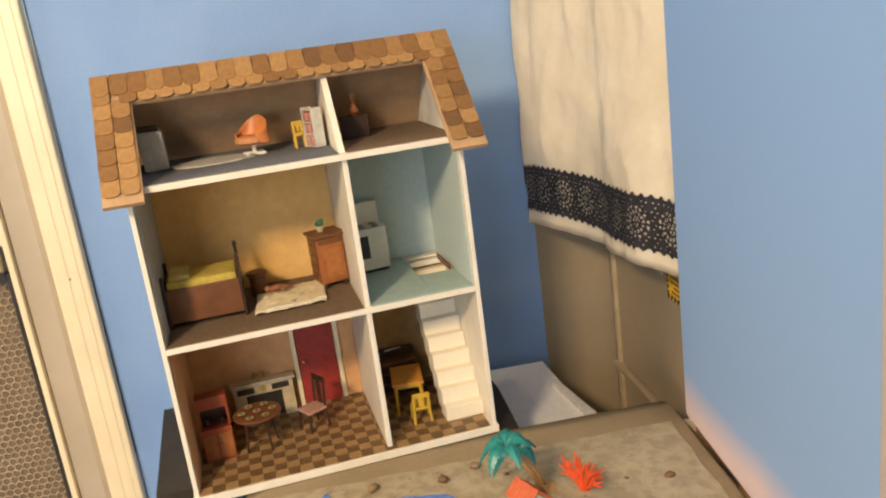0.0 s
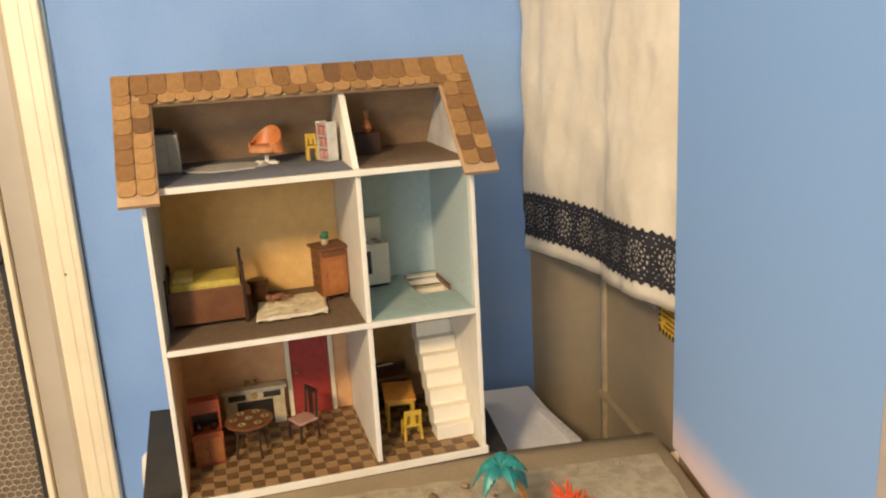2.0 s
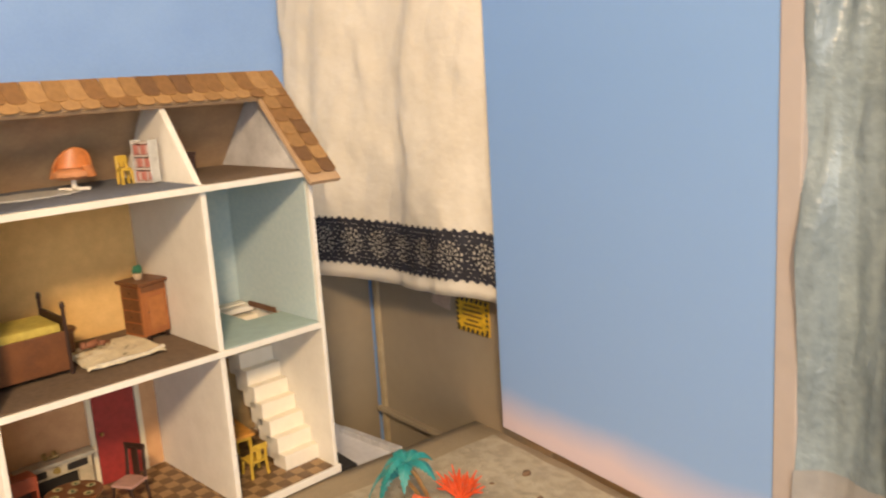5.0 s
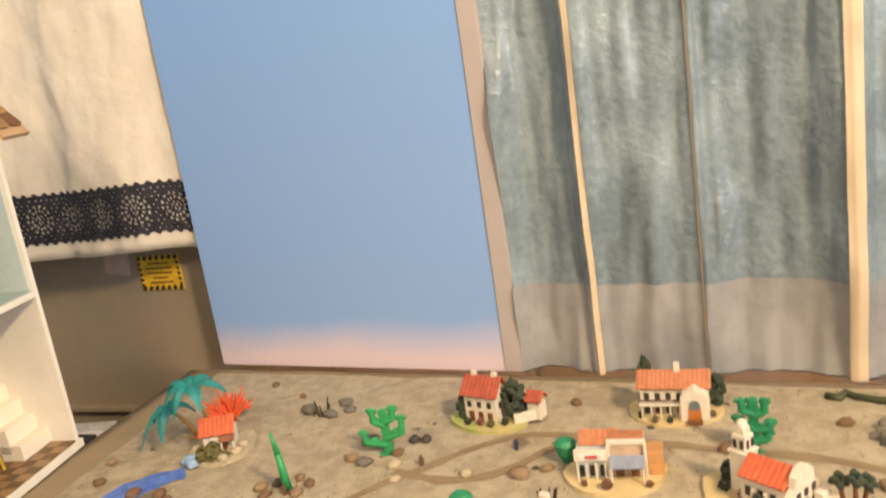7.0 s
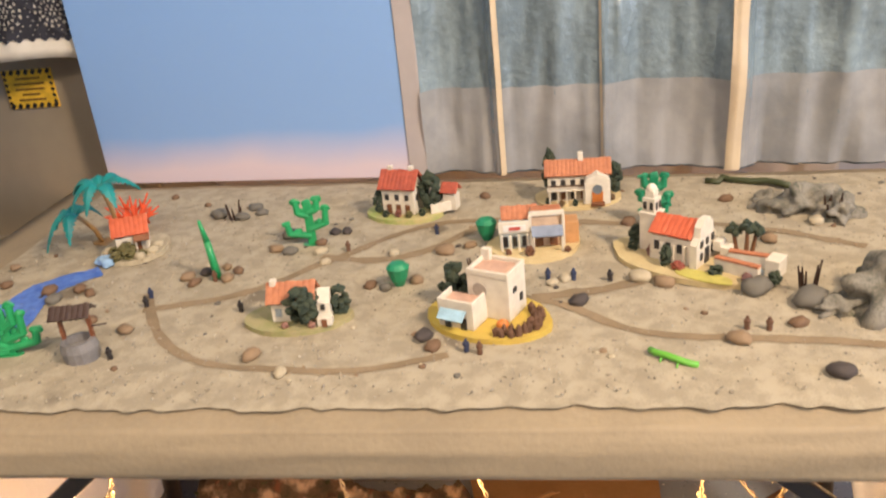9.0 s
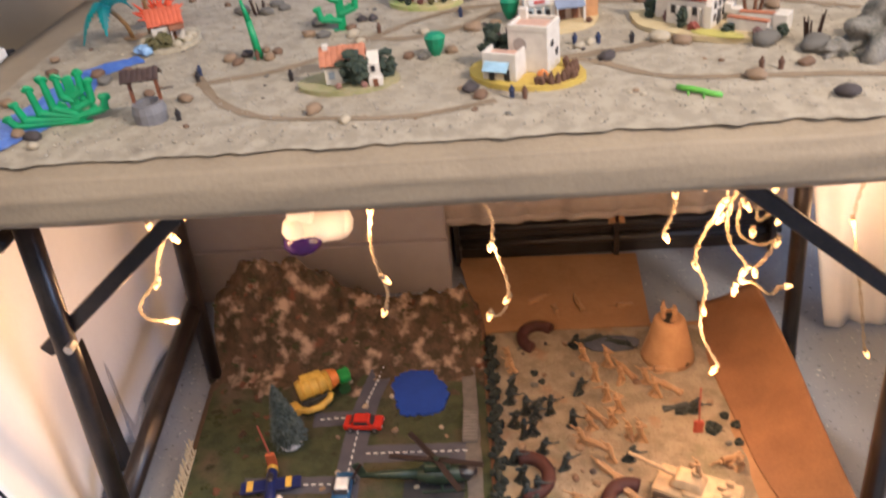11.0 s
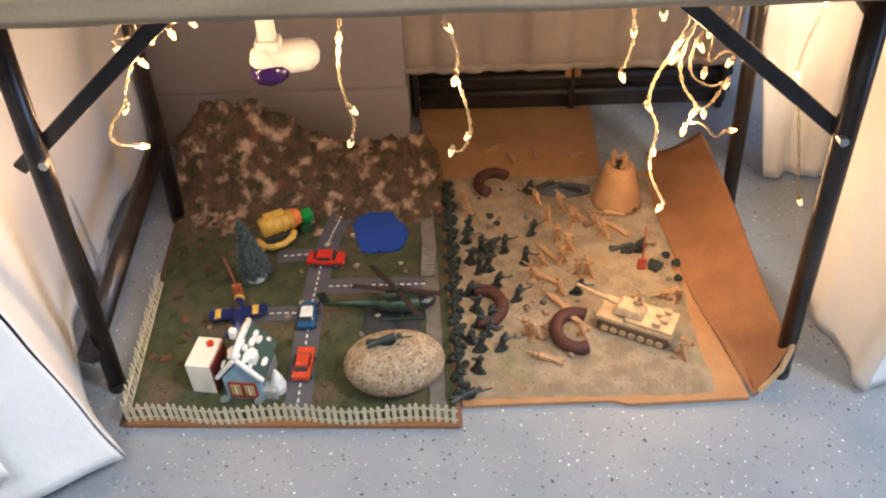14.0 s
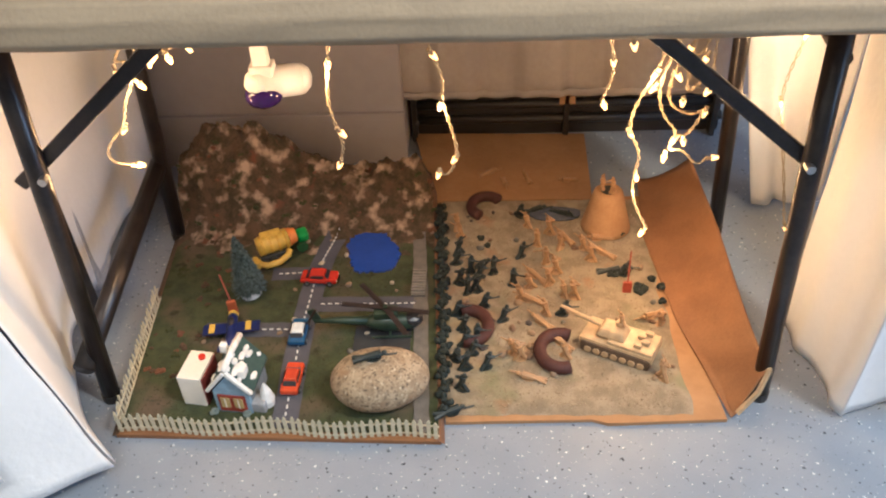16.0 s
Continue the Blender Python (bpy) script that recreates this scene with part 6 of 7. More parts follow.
def string(points, label="white twisted fairy light string hanging with lit bulbs"):
    """points: (x, y, z, bulb) down the cord; bulb 1 puts a lit bulb there."""
    t = thing("fairy_light_string", label, "string lights", pose(0, 0, 0), "fairy lights")
    pts = smooth_line3([p[:3] for p in points])
    for ph in (0.0, math.pi):
        part("cord", tube([(p[0] + 0.0022 * math.cos(i * 1.1 + ph), p[1] + 0.0022 * math.sin(i * 1.1 + ph), p[2]) for i, p in enumerate(pts)], 0.0011, n=5), WIRE, t)
    for k, (x, y, z, lit) in enumerate(points):
        if lit:
            d = Vector((0.006 * math.sin(k * 2.1 + x * 30), 0.003 * math.cos(k * 3), 0.0 if lit == 3 else -0.010))
            if lit == 3:
                d.x = 0.011
            part("socket", rod((x, y, z), Vector((x, y, z)) + d * 0.9, 0.0036, r2=0.0030, n=8), SOCKET, t)
            part("bulb", rod(Vector((x, y, z)) + d * 0.9, Vector((x, y, z)) + d * 1.9, 0.0048, r2=0.0024, n=10), BULB, t, "glowing warm bulb")
            if lit in (2, 4):
                lamps.append((Vector((x, y - 0.020, z)) + d * 2.6, 1.08 if lit == 2 else 0.4))
    return t


def smooth_line3(points):
    pts = [Vector(p) for p in points]
    for _ in range(3):
        nxt = [pts[0]]
        for a, b in zip(pts, pts[1:]):
            nxt += [a.lerp(b, 0.25), a.lerp(b, 0.75)]
        pts = nxt + [pts[-1]]
    return pts


string([(0.400, -0.310, 0.690, 0), (0.402, -0.309, 0.60, 0), (0.395, -0.308, 0.545, 2), (0.384, -0.304, 0.48, 0), (0.392, -0.303, 0.432, 1), (0.400, -0.300, 0.40, 0), (0.393, -0.300, 0.375, 1)])
string([(0.528, -0.285, 0.690, 0), (0.530, -0.282, 0.60, 0), (0.532, -0.280, 0.542, 1), (0.552, -0.268, 0.49, 0), (0.546, -0.262, 0.45, 2), (0.560, -0.245, 0.39, 0), (0.568, -0.237, 0.340, 1), (0.555, -0.235, 0.303, 0), (0.540, -0.235, 0.297, 0), (0.537, -0.235, 0.312, 1)])
string([(0.760, -0.380, 0.690, 0), (0.770, -0.32, 0.62, 0), (0.800, -0.230, 0.500, 1), (0.803, -0.220, 0.46, 0), (0.790, -0.215, 0.420, 2)])
string([(0.865, -0.30, 0.690, 0), (0.872, -0.25, 0.56, 0), (0.868, -0.243, 0.486, 2), (0.842, -0.225, 0.42, 0), (0.835, -0.213, 0.365, 1), (0.862, -0.205, 0.315, 0), (0.857, -0.198, 0.272, 2), (0.852, -0.22, 0.235, 0), (0.876, -0.250, 0.198, 2)])
string([(0.905, -0.25, 0.690, 0), (0.900, -0.235, 0.55, 0), (0.870, -0.230, 0.455, 1), (0.880, -0.23, 0.40, 0), (0.912, -0.230, 0.365, 2), (0.895, -0.230, 0.335, 1), (0.92, -0.232, 0.34, 0), (0.955, -0.20, 0.285, 0), (0.980, -0.165, 0.276, 3)])
string([(0.935, -0.25, 0.690, 0), (0.938, -0.232, 0.505, 1), (0.908, -0.230, 0.495, 1), (0.890, -0.230, 0.478, 1), (0.885, -0.23, 0.42, 0), (0.925, -0.23, 0.395, 0), (0.947, -0.230, 0.412, 1), (0.93, -0.23, 0.37, 0), (0.918, -0.23, 0.362, 1)])
string([(0.930, -0.26, 0.690, 0), (0.914, -0.232, 0.522, 1), (0.910, -0.230, 0.430, 1), (0.935, -0.23, 0.46, 0), (0.950, -0.230, 0.448, 1), (0.945, -0.23, 0.50, 0), (0.940, -0.25, 0.62, 0)], "white tangled fairy light string with lit bulbs")
string([(0.785, -0.44, 0.690, 0), (0.787, -0.425, 0.640, 0), (0.789, -0.420, 0.618, 1)])
string([(1.150, -0.03, 0.690, 0), (1.152, -0.04, 0.45, 2), (1.146, -0.01, 0.36, 0), (1.144, 0.0, 0.298, 4), (1.17, -0.03, 0.16, 0), (1.195, -0.036, 0.036, 1)])
string([(0.195, -0.31, 0.690, 0), (0.195, -0.300, 0.577, 1), (0.167, -0.300, 0.556, 2), (0.157, -0.300, 0.563, 1), (0.138, -0.300, 0.551, 1), (0.087, -0.300, 0.540, 1), (0.10, -0.30, 0.56, 0), (0.135, -0.30, 0.60, 0), (0.15, -0.30, 0.68, 0)], "white tangled fairy light string with lit bulbs round the leg")
string([(0.125, -0.31, 0.690, 0), (0.128, -0.301, 0.57, 0), (0.110, -0.299, 0.516, 2), (0.088, -0.31, 0.475, 0), (0.086, -0.315, 0.452, 1), (0.052, -0.33, 0.42, 0), (0.060, -0.338, 0.400, 0), (0.090, -0.342, 0.400, 3)])
lamps.append((Vector((0.098, -0.352, 0.392)), 1.08))
for p, watts in lamps:
    data = bpy.data.lights.new("bulb_light", "POINT")
    data.energy, data.color, data.shadow_soft_size = watts, (1.0, 0.52, 0.18), 0.012
    new("bulb_light", data).location = p

# white hanging toy camera
t = thing("toy_camera", "white plastic toy security camera with purple lens hanging under the table", "camera", pose(0, 0, 0))
part("mount", rod((0.279, -0.235, 0.695), (0.279, -0.233, 0.575), 0.006, n=10), PLASTIC_W, t)
part("stem", box((0.279, -0.233, 0.535), (0.026, 0.022, 0.085), 0.004, taper=0.75), PLASTIC_W, t)
part("collar", box((0.279, -0.233, 0.494), (0.036, 0.030, 0.018), 0.004), PLASTIC_W, t)
bm = rod((0.272, -0.236, 0.472), (0.324, -0.206, 0.462), 0.025, n=20)
blob((0.324, -0.206, 0.462), (0.022, 0.025, 0.025), bm)
blob((0.272, -0.236, 0.472), (0.024, 0.025, 0.025), bm)
part("body", bm, PLASTIC_W, t, smooth=True)
part("lens_dome", blob((0.276, -0.240, 0.455), (0.030, 0.026, 0.022), None, 0, 20), plain("purple_lens", (0.03, 0.008, 0.10), 0.08), t, "dark purple glossy dome", True)

# ---- town board ----
RIDGE = [(-0.06, 0.10), (0.00, 0.135), (0.03, 0.170), (0.087, 0.178), (0.143, 0.170), (0.195, 0.142), (0.257, 0.098), (0.324, 0.076), (0.395, 0.086), (0.465, 0.092), (0.50, 0.06), (0.56, 0.04)]


def ridge_h(x):
    for (a, p), (b, q) in zip(RIDGE, RIDGE[1:]):
        if a <= x <= b:
            return lerp(p, q, (x - a) / (b - a))
    return 0.04


def left_x(y):
    return lerp(0.018, -0.034, (y + 0.53) / 0.65)


def right_x(y):
    return lerp(0.532, 0.496, max(0, (y + 0.53) / 0.65))


def town_h(x, y):
    k = min(1, max(0, (y + 0.03) / 0.13))
    k = k * k * (3 - 2 * k)
    edge = min(1, max(0, (0.535 - x) / 0.05)) * min(1, max(0, (x + 0.075) / 0.05))
    h = ridge_h(x) * k * edge
    return 0.010 + h * (1 + 0.16 * noise.noise((x * 24, y * 24, 0))) + k * 0.016 * noise.noise((x * 50, y * 50, 4)) + k * 0.007 * noise.noise((x * 120, y * 120, 5)) + 0.0008 * noise.noise((x * 90, y * 90, 2))


def town_point(u, v):
    y = lerp(-0.518, 0.115, v) - 0.013 * u * (1 - v)
    x = lerp(left_x(y), right_x(y), u)
    return (x, y, town_h(x, y))


town = thing("town_diorama", "model town board with painted roads, pond and rocky hills", "diorama", pose(0, 0, 0))
part("turf", surface(110, 90, lambda u, v: town_point(u, v * 0.86)), TURF, town, "green-brown scenic turf", True)
part("hillside", surface(160, 80, lambda u, v: tuple(Vector(town_point(u, 0.68 + 0.32 * v)) + Vector((0, 0, -0.002 + 0.008 * min(1, 1.6 * v) + 0.005 * noise.noise((u * 14, v * 5, 8)))))), MOUNT, town, "rocky hills with pale sandy patches", True)
part("hill_back", surface(110, 12, lambda u, v: (town_point(u, 1)[0], 0.115 + 0.05 * v, town_point(u, 1)[2] * (1 - v) ** 1.3 + 0.003)), MOUNT, town, smooth=True)
part("board", prism([(0.014, -0.530), (0.536, -0.544), (0.500, 0.16), (-0.040, 0.16)], 0.001, 0.0085), CARD, town, "brown board base")
part("left_bank", surface(60, 4, lambda u, v: (left_x(lerp(-0.53, 0.115, u)) - 0.012 * v, lerp(-0.53, 0.115, u), lerp(town_point(0, u)[2], 0.004, v))), plain("dark_brown_bank", (0.10, 0.065, 0.04), 0.9), town, smooth=True)
right_bank = part("right_bank", surface(60, 4, lambda u, v: (right_x(lerp(-0.53, 0.115, u)) + 0.010 * v, lerp(-0.545, 0.115, u), lerp(town_point(1, u)[2], 0.004, v))), plain("red_brown_bank", (0.17, 0.09, 0.05), 0.9), town, smooth=True)


def flat_strip(name, points, w, m, dz, parent, label="", wob=0.0):
    pts = smooth_line(points) if len(points) > 2 else [Vector((*p, 0)) for p in points]
    def f(u, v):
        p, q = glide(pts, u), glide(pts, min(1, u + 0.02)) - glide(pts, max(0, u - 0.02))
        side = Vector((-q.y, q.x, 0)).normalized()
        r = p + side * (v - 0.5) * w * (1 + wob * noise.noise((p.x * 40, p.y * 40, 1)))
        return (r.x, r.y, town_h(r.x, r.y) + dz)
    return part(name, surface(40, 6, f), m, parent, label, True)


flat_strip("road_strip", [(0.284, -0.520), (0.276, -0.30), (0.284, -0.12), (0.312, 0.0)], 0.044, ROAD, 0.0022, town, "grey painted road", 0.08)
flat_strip("road_strip", [(0.290, -0.232), (0.492, -0.232)], 0.040, ROAD, 0.0018, town, "", 0.08)
flat_strip("road_strip", [(0.100, -0.297), (0.262, -0.298)], 0.036, ROAD, 0.0018, town, "", 0.08)
flat_strip("road_strip", [(0.195, -0.146), (0.275, -0.142)], 0.036, ROAD, 0.0018, town, "", 0.08)
flat_strip("road_strip", [(0.505, -0.53), (0.492, -0.30), (0.480, -0.10), (0.474, -0.02)], 0.026, mat("grey_brown_path", (0.16, 0.14, 0.12), (0.11, 0.10, 0.085), 60, 0.9, 0.4), 0.0022, town, "grey-brown path", 0.2)
dash = None
for (x0, y0), (x1, y1), n in (((0.283, -0.50), (0.277, -0.30), 13), ((0.277, -0.29), (0.283, -0.13), 11), ((0.285, -0.12), (0.311, -0.005), 10), ((0.300, -0.232), (0.48, -0.232), 14), ((0.11, -0.297), (0.255, -0.298), 11), ((0.205, -0.146), (0.268, -0.142), 5)):
    ang = math.degrees(math.atan2(y1 - y0, x1 - x0))
    for k in range(n):
        x, y = lerp(x0, x1, (k + 0.5) / n), lerp(y0, y1, (k + 0.5) / n)
        if dash is None:
            ob = part("lane_dash", box((0, 0, 0), (0.0075, 0.0026, 0.0008)), ROADLINE, town)
            dash = ob.data
        else:
            ob = new("lane_dash", dash)
            ob.parent = town
        ob.matrix_basis = pose(x, y, town_h(x, y) + 0.0030, 0, 0, ang)
pond_line = [(0.331 + 0.0, -0.058), (0.342, -0.028), (0.372, -0.016), (0.402, -0.022), (0.414, -0.045), (0.434, -0.062), (0.438, -0.098), (0.436, -0.128), (0.412, -0.142), (0.385, -0.140), (0.360, -0.146), (0.348, -0.128), (0.342, -0.095)]
pl = smooth_line(pond_line + pond_line[:1])
part("pond", prism([(p.x + 0.009 * noise.noise((p.x * 130, p.y * 130, 0)), p.y + 0.010 * noise.noise((p.x * 130, p.y * 130, 9))) for p in pl[:-1]], 0.010, 0.0135), POND, town, "flat blue painted pond")
part("footbridge", box((0.482, -0.178, 0.016), (0.026, 0.075, 0.004), 0.001), plain("grey_mesh_bridge", (0.16, 0.145, 0.12), 0.8), town, "grey plank footbridge")
for k in range(9):
    part("bridge_slat", box((0.482, -0.210 + 0.008 * k, 0.019), (0.026, 0.004, 0.002)), plain("grey_slat", (0.22, 0.20, 0.17), 0.8), town)
rnd = random.Random(21)
CLUMPS = [mat("moss_olive", (0.05, 0.055, 0.015), (0.03, 0.035, 0.01), 150, 0.95, 0.8), mat("moss_brown", (0.09, 0.05, 0.025), (0.055, 0.035, 0.02), 150, 0.95, 0.8), mat("moss_rust", (0.15, 0.06, 0.03), None, 150, 0.95, 0.8)]
clump_me = []
for k in range(6):
    bm = bmesh.new()
    for q in range(7):
        blob((0.7 * math.cos(q * 2.4) * (q % 3) / 2, 0.7 * math.sin(q * 2.4) * (q % 3) / 2, 0.15 + 0.1 * (q % 2)), (0.5, 0.45, 0.35), bm, 0.6, sub=1, seed=q + k)
    ob = part("moss_clump", bm, CLUMPS[k % 3], town)
    clump_me.append(ob.data)
    bpy.data.objects.remove(ob)
for i in range(170):
    u, v = rnd.random(), rnd.random()
    x, y, z = town_point(u, 0.80 + 0.2 * v) if i < 110 else town_point(u * 0.26, 0.12 + 0.66 * v)
    ob = new("moss_clump", clump_me[rnd.randrange(6)])
    ob.parent = town
    ob.matrix_basis = pose(x, y, z - 0.001, 0, 0, rnd.uniform(0, 360)) @ Matrix.Scale(rnd.uniform(0.004, 0.011), 4)
for i in range(22):
    x, y = rnd.uniform(0.10, 0.47), rnd.uniform(-0.45, -0.03)
    stone(x, y, rnd.uniform(0.004, 0.008), rnd.choice((0, 1, 3)), town_h(x, y), "stones on the town board", i)

# picket fence
fence = thing("picket_fence", "wavy cream toy picket fence along the board edge", "fence", pose(0, 0, 0))
CREAMPL = plain("cream_plastic", (0.58, 0.52, 0.36), 0.5)
bm = prism([(-0.0031, 0), (0.0031, 0), (0.0031, 0.041), (0, 0.047), (-0.0031, 0.041)], -0.0008, 0.0008)
bmesh.ops.rotate(bm, cent=(0, 0, 0), matrix=Matrix.Rotation(radians(90), 3, "X"), verts=bm.verts)
picket = part("picket", bm, CREAMPL, fence)
pick_me = picket.data
bpy.data.objects.remove(picket)


def fence_at(k, side):
    if side:
        return Vector((lerp(0.018, -0.008, k), lerp(-0.524, -0.215, k), 0.004))
    return Vector((lerp(0.016, 0.534, k), lerp(-0.524, -0.538, k) + 0.004 * math.sin(k * 16), 0.003))


for side, n in ((0, 46), (1, 27)):
    for i in range(n):
        k = (i + 0.5) / n
        ob = new("picket", pick_me)
        ob.parent = fence
        ob.matrix_basis = Matrix.Translation(fence_at(k, side)) @ pose(0, 0, 0, 2 * math.sin(i * 1.7), 1.4 * math.sin(i * 2.3), 96 if side else -1.6)
    for z in (0.011, 0.033):
        part("fence_rail", tube([fence_at(i / 30, side) + Vector((0.002 * side, 0.002, z)) for i in range(31)], 0.0016, n=5), CREAMPL, fence)


def on_town(x, y, rz=0.0, dz=0.003):
    return pose(x, y, town_h(x, y) + dz, 0, 0, rz)


def toy_car(label, x, y, rz, body_m, roof_m, L=0.070):
    t = thing("toy_car", label, "toy car", on_town(x, y, rz), "toy cars")
    part("body", box((0, 0, 0.0105), (L, 0.030, 0.011), 0.004), body_m, t)
    part("cabin", box((-0.002, 0, 0.0195), (L * 0.50, 0.026, 0.011), 0.003, taper=0.78), roof_m, t)
    part("windscreen", box((L * 0.235, 0, 0.019), (0.0015, 0.022, 0.008), 0, ry=-38), DARKWIN, t)
    part("rear_window", box((-L * 0.29, 0, 0.019), (0.0015, 0.022, 0.008), 0, ry=38), DARKWIN, t)
    for sy in (-1, 1):
        part("side_window", box((-0.002, sy * 0.0126, 0.0195), (L * 0.36, 0.001, 0.006), 0.0003), DARKWIN, t)
        part("headlight", blob((L * 0.495, sy * 0.010, 0.011), (0.0015, 0.0025, 0.002), sub=1), plain("headlamp", (0.7, 0.65, 0.5), 0.2), t)
        for sx in (-0.31, 0.31):
            w = part("wheel", rod((sx * L, sy * 0.0125, 0.006), (sx * L, sy * 0.0165, 0.006), 0.006, n=14), BLACK, t)
            part("hub", rod((sx * L, sy * 0.0164, 0.006), (sx * L, sy * 0.0172, 0.006), 0.003, n=10), plain("hub_grey", (0.4, 0.4, 0.4), 0.3, 0.8), w)
    return t


REDP = plain("red_car_paint", (0.55, 0.035, 0.015), 0.25)
toy_car("red toy car parked on the grey road", 0.292, -0.168, -4, REDP, REDP)
toy_car("orange-red toy car parked on the grey road", 0.284, -0.425, 88, plain("orange_red_paint", (0.55, 0.07, 0.02), 0.25), plain("orange_red_roof", (0.50, 0.06, 0.02), 0.25), 0.066)
toy_car("blue toy car with white roof on the road", 0.276, -0.315, 90, plain("blue_car_paint", (0.02, 0.09, 0.22), 0.3), plain("white_car_roof", (0.75, 0.75, 0.72), 0.3), 0.060)

t = thing("toy_digger", "yellow plastic toy drum truck with an orange collar and green cab", "toy truck", on_town(0.196, -0.092, 26))
body = rod((-0.036, 0.0, 0.034), (0.026, 0.004, 0.036), 0.019, n=22)
part("drum", body, YELLOW, t, smooth=True)
for x in (-0.030, -0.014, 0.002, 0.018):
    part("drum_rib", rod((x, 0.001, 0.0345), (x + 0.004, 0.0013, 0.0347), 0.0202, n=22), plain("amber_rib", (0.58, 0.34, 0.03), 0.4), t, smooth=True)
part("dump_lip", box((-0.006, 0.006, 0.054), (0.040, 0.018, 0.006), 0.002, rx=8), YELLOW, t)
part("collar", rod((0.026, 0.004, 0.036), (0.042, 0.006, 0.036), 0.0195, n=22, r2=0.014), plain("orange_collar", (0.70, 0.22, 0.03), 0.4), t, "orange collar")
part("cab", box((0.056, 0.008, 0.028), (0.024, 0.024, 0.022), 0.006, rx=14), plain("green_cab", (0.03, 0.28, 0.05), 0.35), t, "green cab")
part("cab_wheel", rod((0.050, -0.012, 0.012), (0.050, -0.006, 0.012), 0.011, n=16), plain("dark_green_tyre", (0.02, 0.07, 0.02)), t)
part("chassis", box((-0.006, -0.014, 0.016), (0.060, 0.016, 0.014), 0.003), plain("black_chassis", (0.03, 0.03, 0.025)), t, "black chassis")
part("loader_arm", tube([(-0.046, -0.016, 0.012), (-0.028, -0.032, 0.010), (-0.004, -0.034, 0.012), (0.016, -0.026, 0.016), (0.022, -0.018, 0.022)], 0.0065, n=10), YELLOW, t, smooth=True)
part("bucket", box((-0.046, -0.016, 0.011), (0.016, 0.026, 0.016), 0.004, rz=20), YELLOW, t)
for x in (-0.030, -0.010, 0.012):
    part("wheel", rod((x, -0.020, 0.010), (x, -0.026, 0.011), 0.008, n=14), plain("dark_tyre", (0.04, 0.04, 0.035)), t)

t = thing("toy_fir_tree", "frosted dark green bottle-brush fir tree on a white base", "tree", on_town(0.165, -0.202, 0) @ pose(0, 0, 0, 0, -3, 0) @ Matrix.Scale(1.32, 4))
part("base", lathe([(0.015, 0), (0.014, 0.004), (0.009, 0.009)], n=14), plain("white_snow_base", (0.7, 0.72, 0.72)), t, "white base")
part("trunk", rod((0, 0, 0.005), (0, 0, 0.10), 0.0014, r2=0.0006), plain("wire_trunk", (0.08, 0.06, 0.04)), t)
bm = bmesh.new()
for i in range(1900):
    k = i / 1900
    a, z = i * 2.399, 0.010 + 0.092 * k
    q = (0.025 * (1 - k) ** 0.8 + 0.002) * rnd.uniform(0.72, 1.06)
    c, d, up = math.cos(a), math.sin(a), rnd.uniform(-0.006, 0.004)
    v = [bm.verts.new(p) for p in ((0.3 * q * c - 0.0011 * d, 0.3 * q * d + 0.0011 * c, z), (0.3 * q * c + 0.0011 * d, 0.3 * q * d - 0.0011 * c, z + 0.001), (q * c + 0.0006 * d, q * d - 0.0006 * c, z + up), (q * c - 0.0006 * d, q * d + 0.0006 * c, z + up + 0.0008))]
    bm.faces.new(v)
part("needles", bm, mat("frosted_needles", (0.018, 0.04, 0.034), (0.16, 0.20, 0.20), 260, 0.9, 0.1), t)

t = thing("toy_shovel", "orange toy shovel with a thin handle stuck upright", "shovel", on_town(0.145, -0.258, 10), "toy shovels")
part("blade", box((0, 0, 0.017), (0.017, 0.008, 0.034), 0.003), plain("orange_blade", (0.42, 0.10, 0.03), 0.5), t)
part("handle", rod((0, 0, 0.032), (-0.012, 0.020, 0.082), 0.0016), plain("rust_handle", (0.26, 0.06, 0.03), 0.5), t)

t = thing("toy_airplane", "dark blue toy airplane with yellow markings", "toy airplane", on_town(0.158, -0.322, 8))
NAVY = plain("navy_plastic", (0.012, 0.02, 0.10), 0.3)
part("fuselage", tube([(0, -0.045, 0.014), (0, -0.01, 0.017), (0, 0.03, 0.020), (0, 0.046, 0.018)], 0.009, n=10), NAVY, t, smooth=True)
part("wing", box((0, 0.008, 0.020), (0.100, 0.024, 0.004), 0.0015), NAVY, t)
part("tail_wing", box((0, -0.040, 0.018), (0.042, 0.014, 0.003), 0.001), NAVY, t)
for x in (-0.034, 0.030):
    part("wing_stripe", box((x, 0.008, 0.0226), (0.010, 0.022, 0.0014)), YELLOW, t)
part("nose_band", rod((0, 0.038, 0.0193), (0, 0.046, 0.018), 0.0094, n=12), YELLOW, t)
part("canopy", blob((0, 0.018, 0.027), (0.006, 0.011, 0.005)), DARKWIN, t)

t = thing("toy_helicopter", "dark green toy army helicopter with drooping rotor blades", "toy helicopter", on_town(0.412, -0.306, 2) @ Matrix.Scale(1.08, 4))
OLIVE = plain("olive_green_plastic", (0.030, 0.050, 0.030), 0.4)
bm = blob((0.030, 0, 0.024), (0.050, 0.018, 0.017))
part("body", bm, OLIVE, t, smooth=True)
part("tail_boom", rod((-0.010, 0, 0.026), (-0.098, 0, 0.030), 0.008, r2=0.004), OLIVE, t, smooth=True)
part("tail_fin", box((-0.096, 0, 0.040), (0.014, 0.003, 0.030), 0.001, ry=-20), OLIVE, t)
part("tail_rotor", box((-0.100, -0.006, 0.044), (0.004, 0.002, 0.036), 0.0005, ry=30), DARK_WOOD, t)
part("engine", box((0.020, 0, 0.043), (0.040, 0.022, 0.014), 0.004), OLIVE, t)
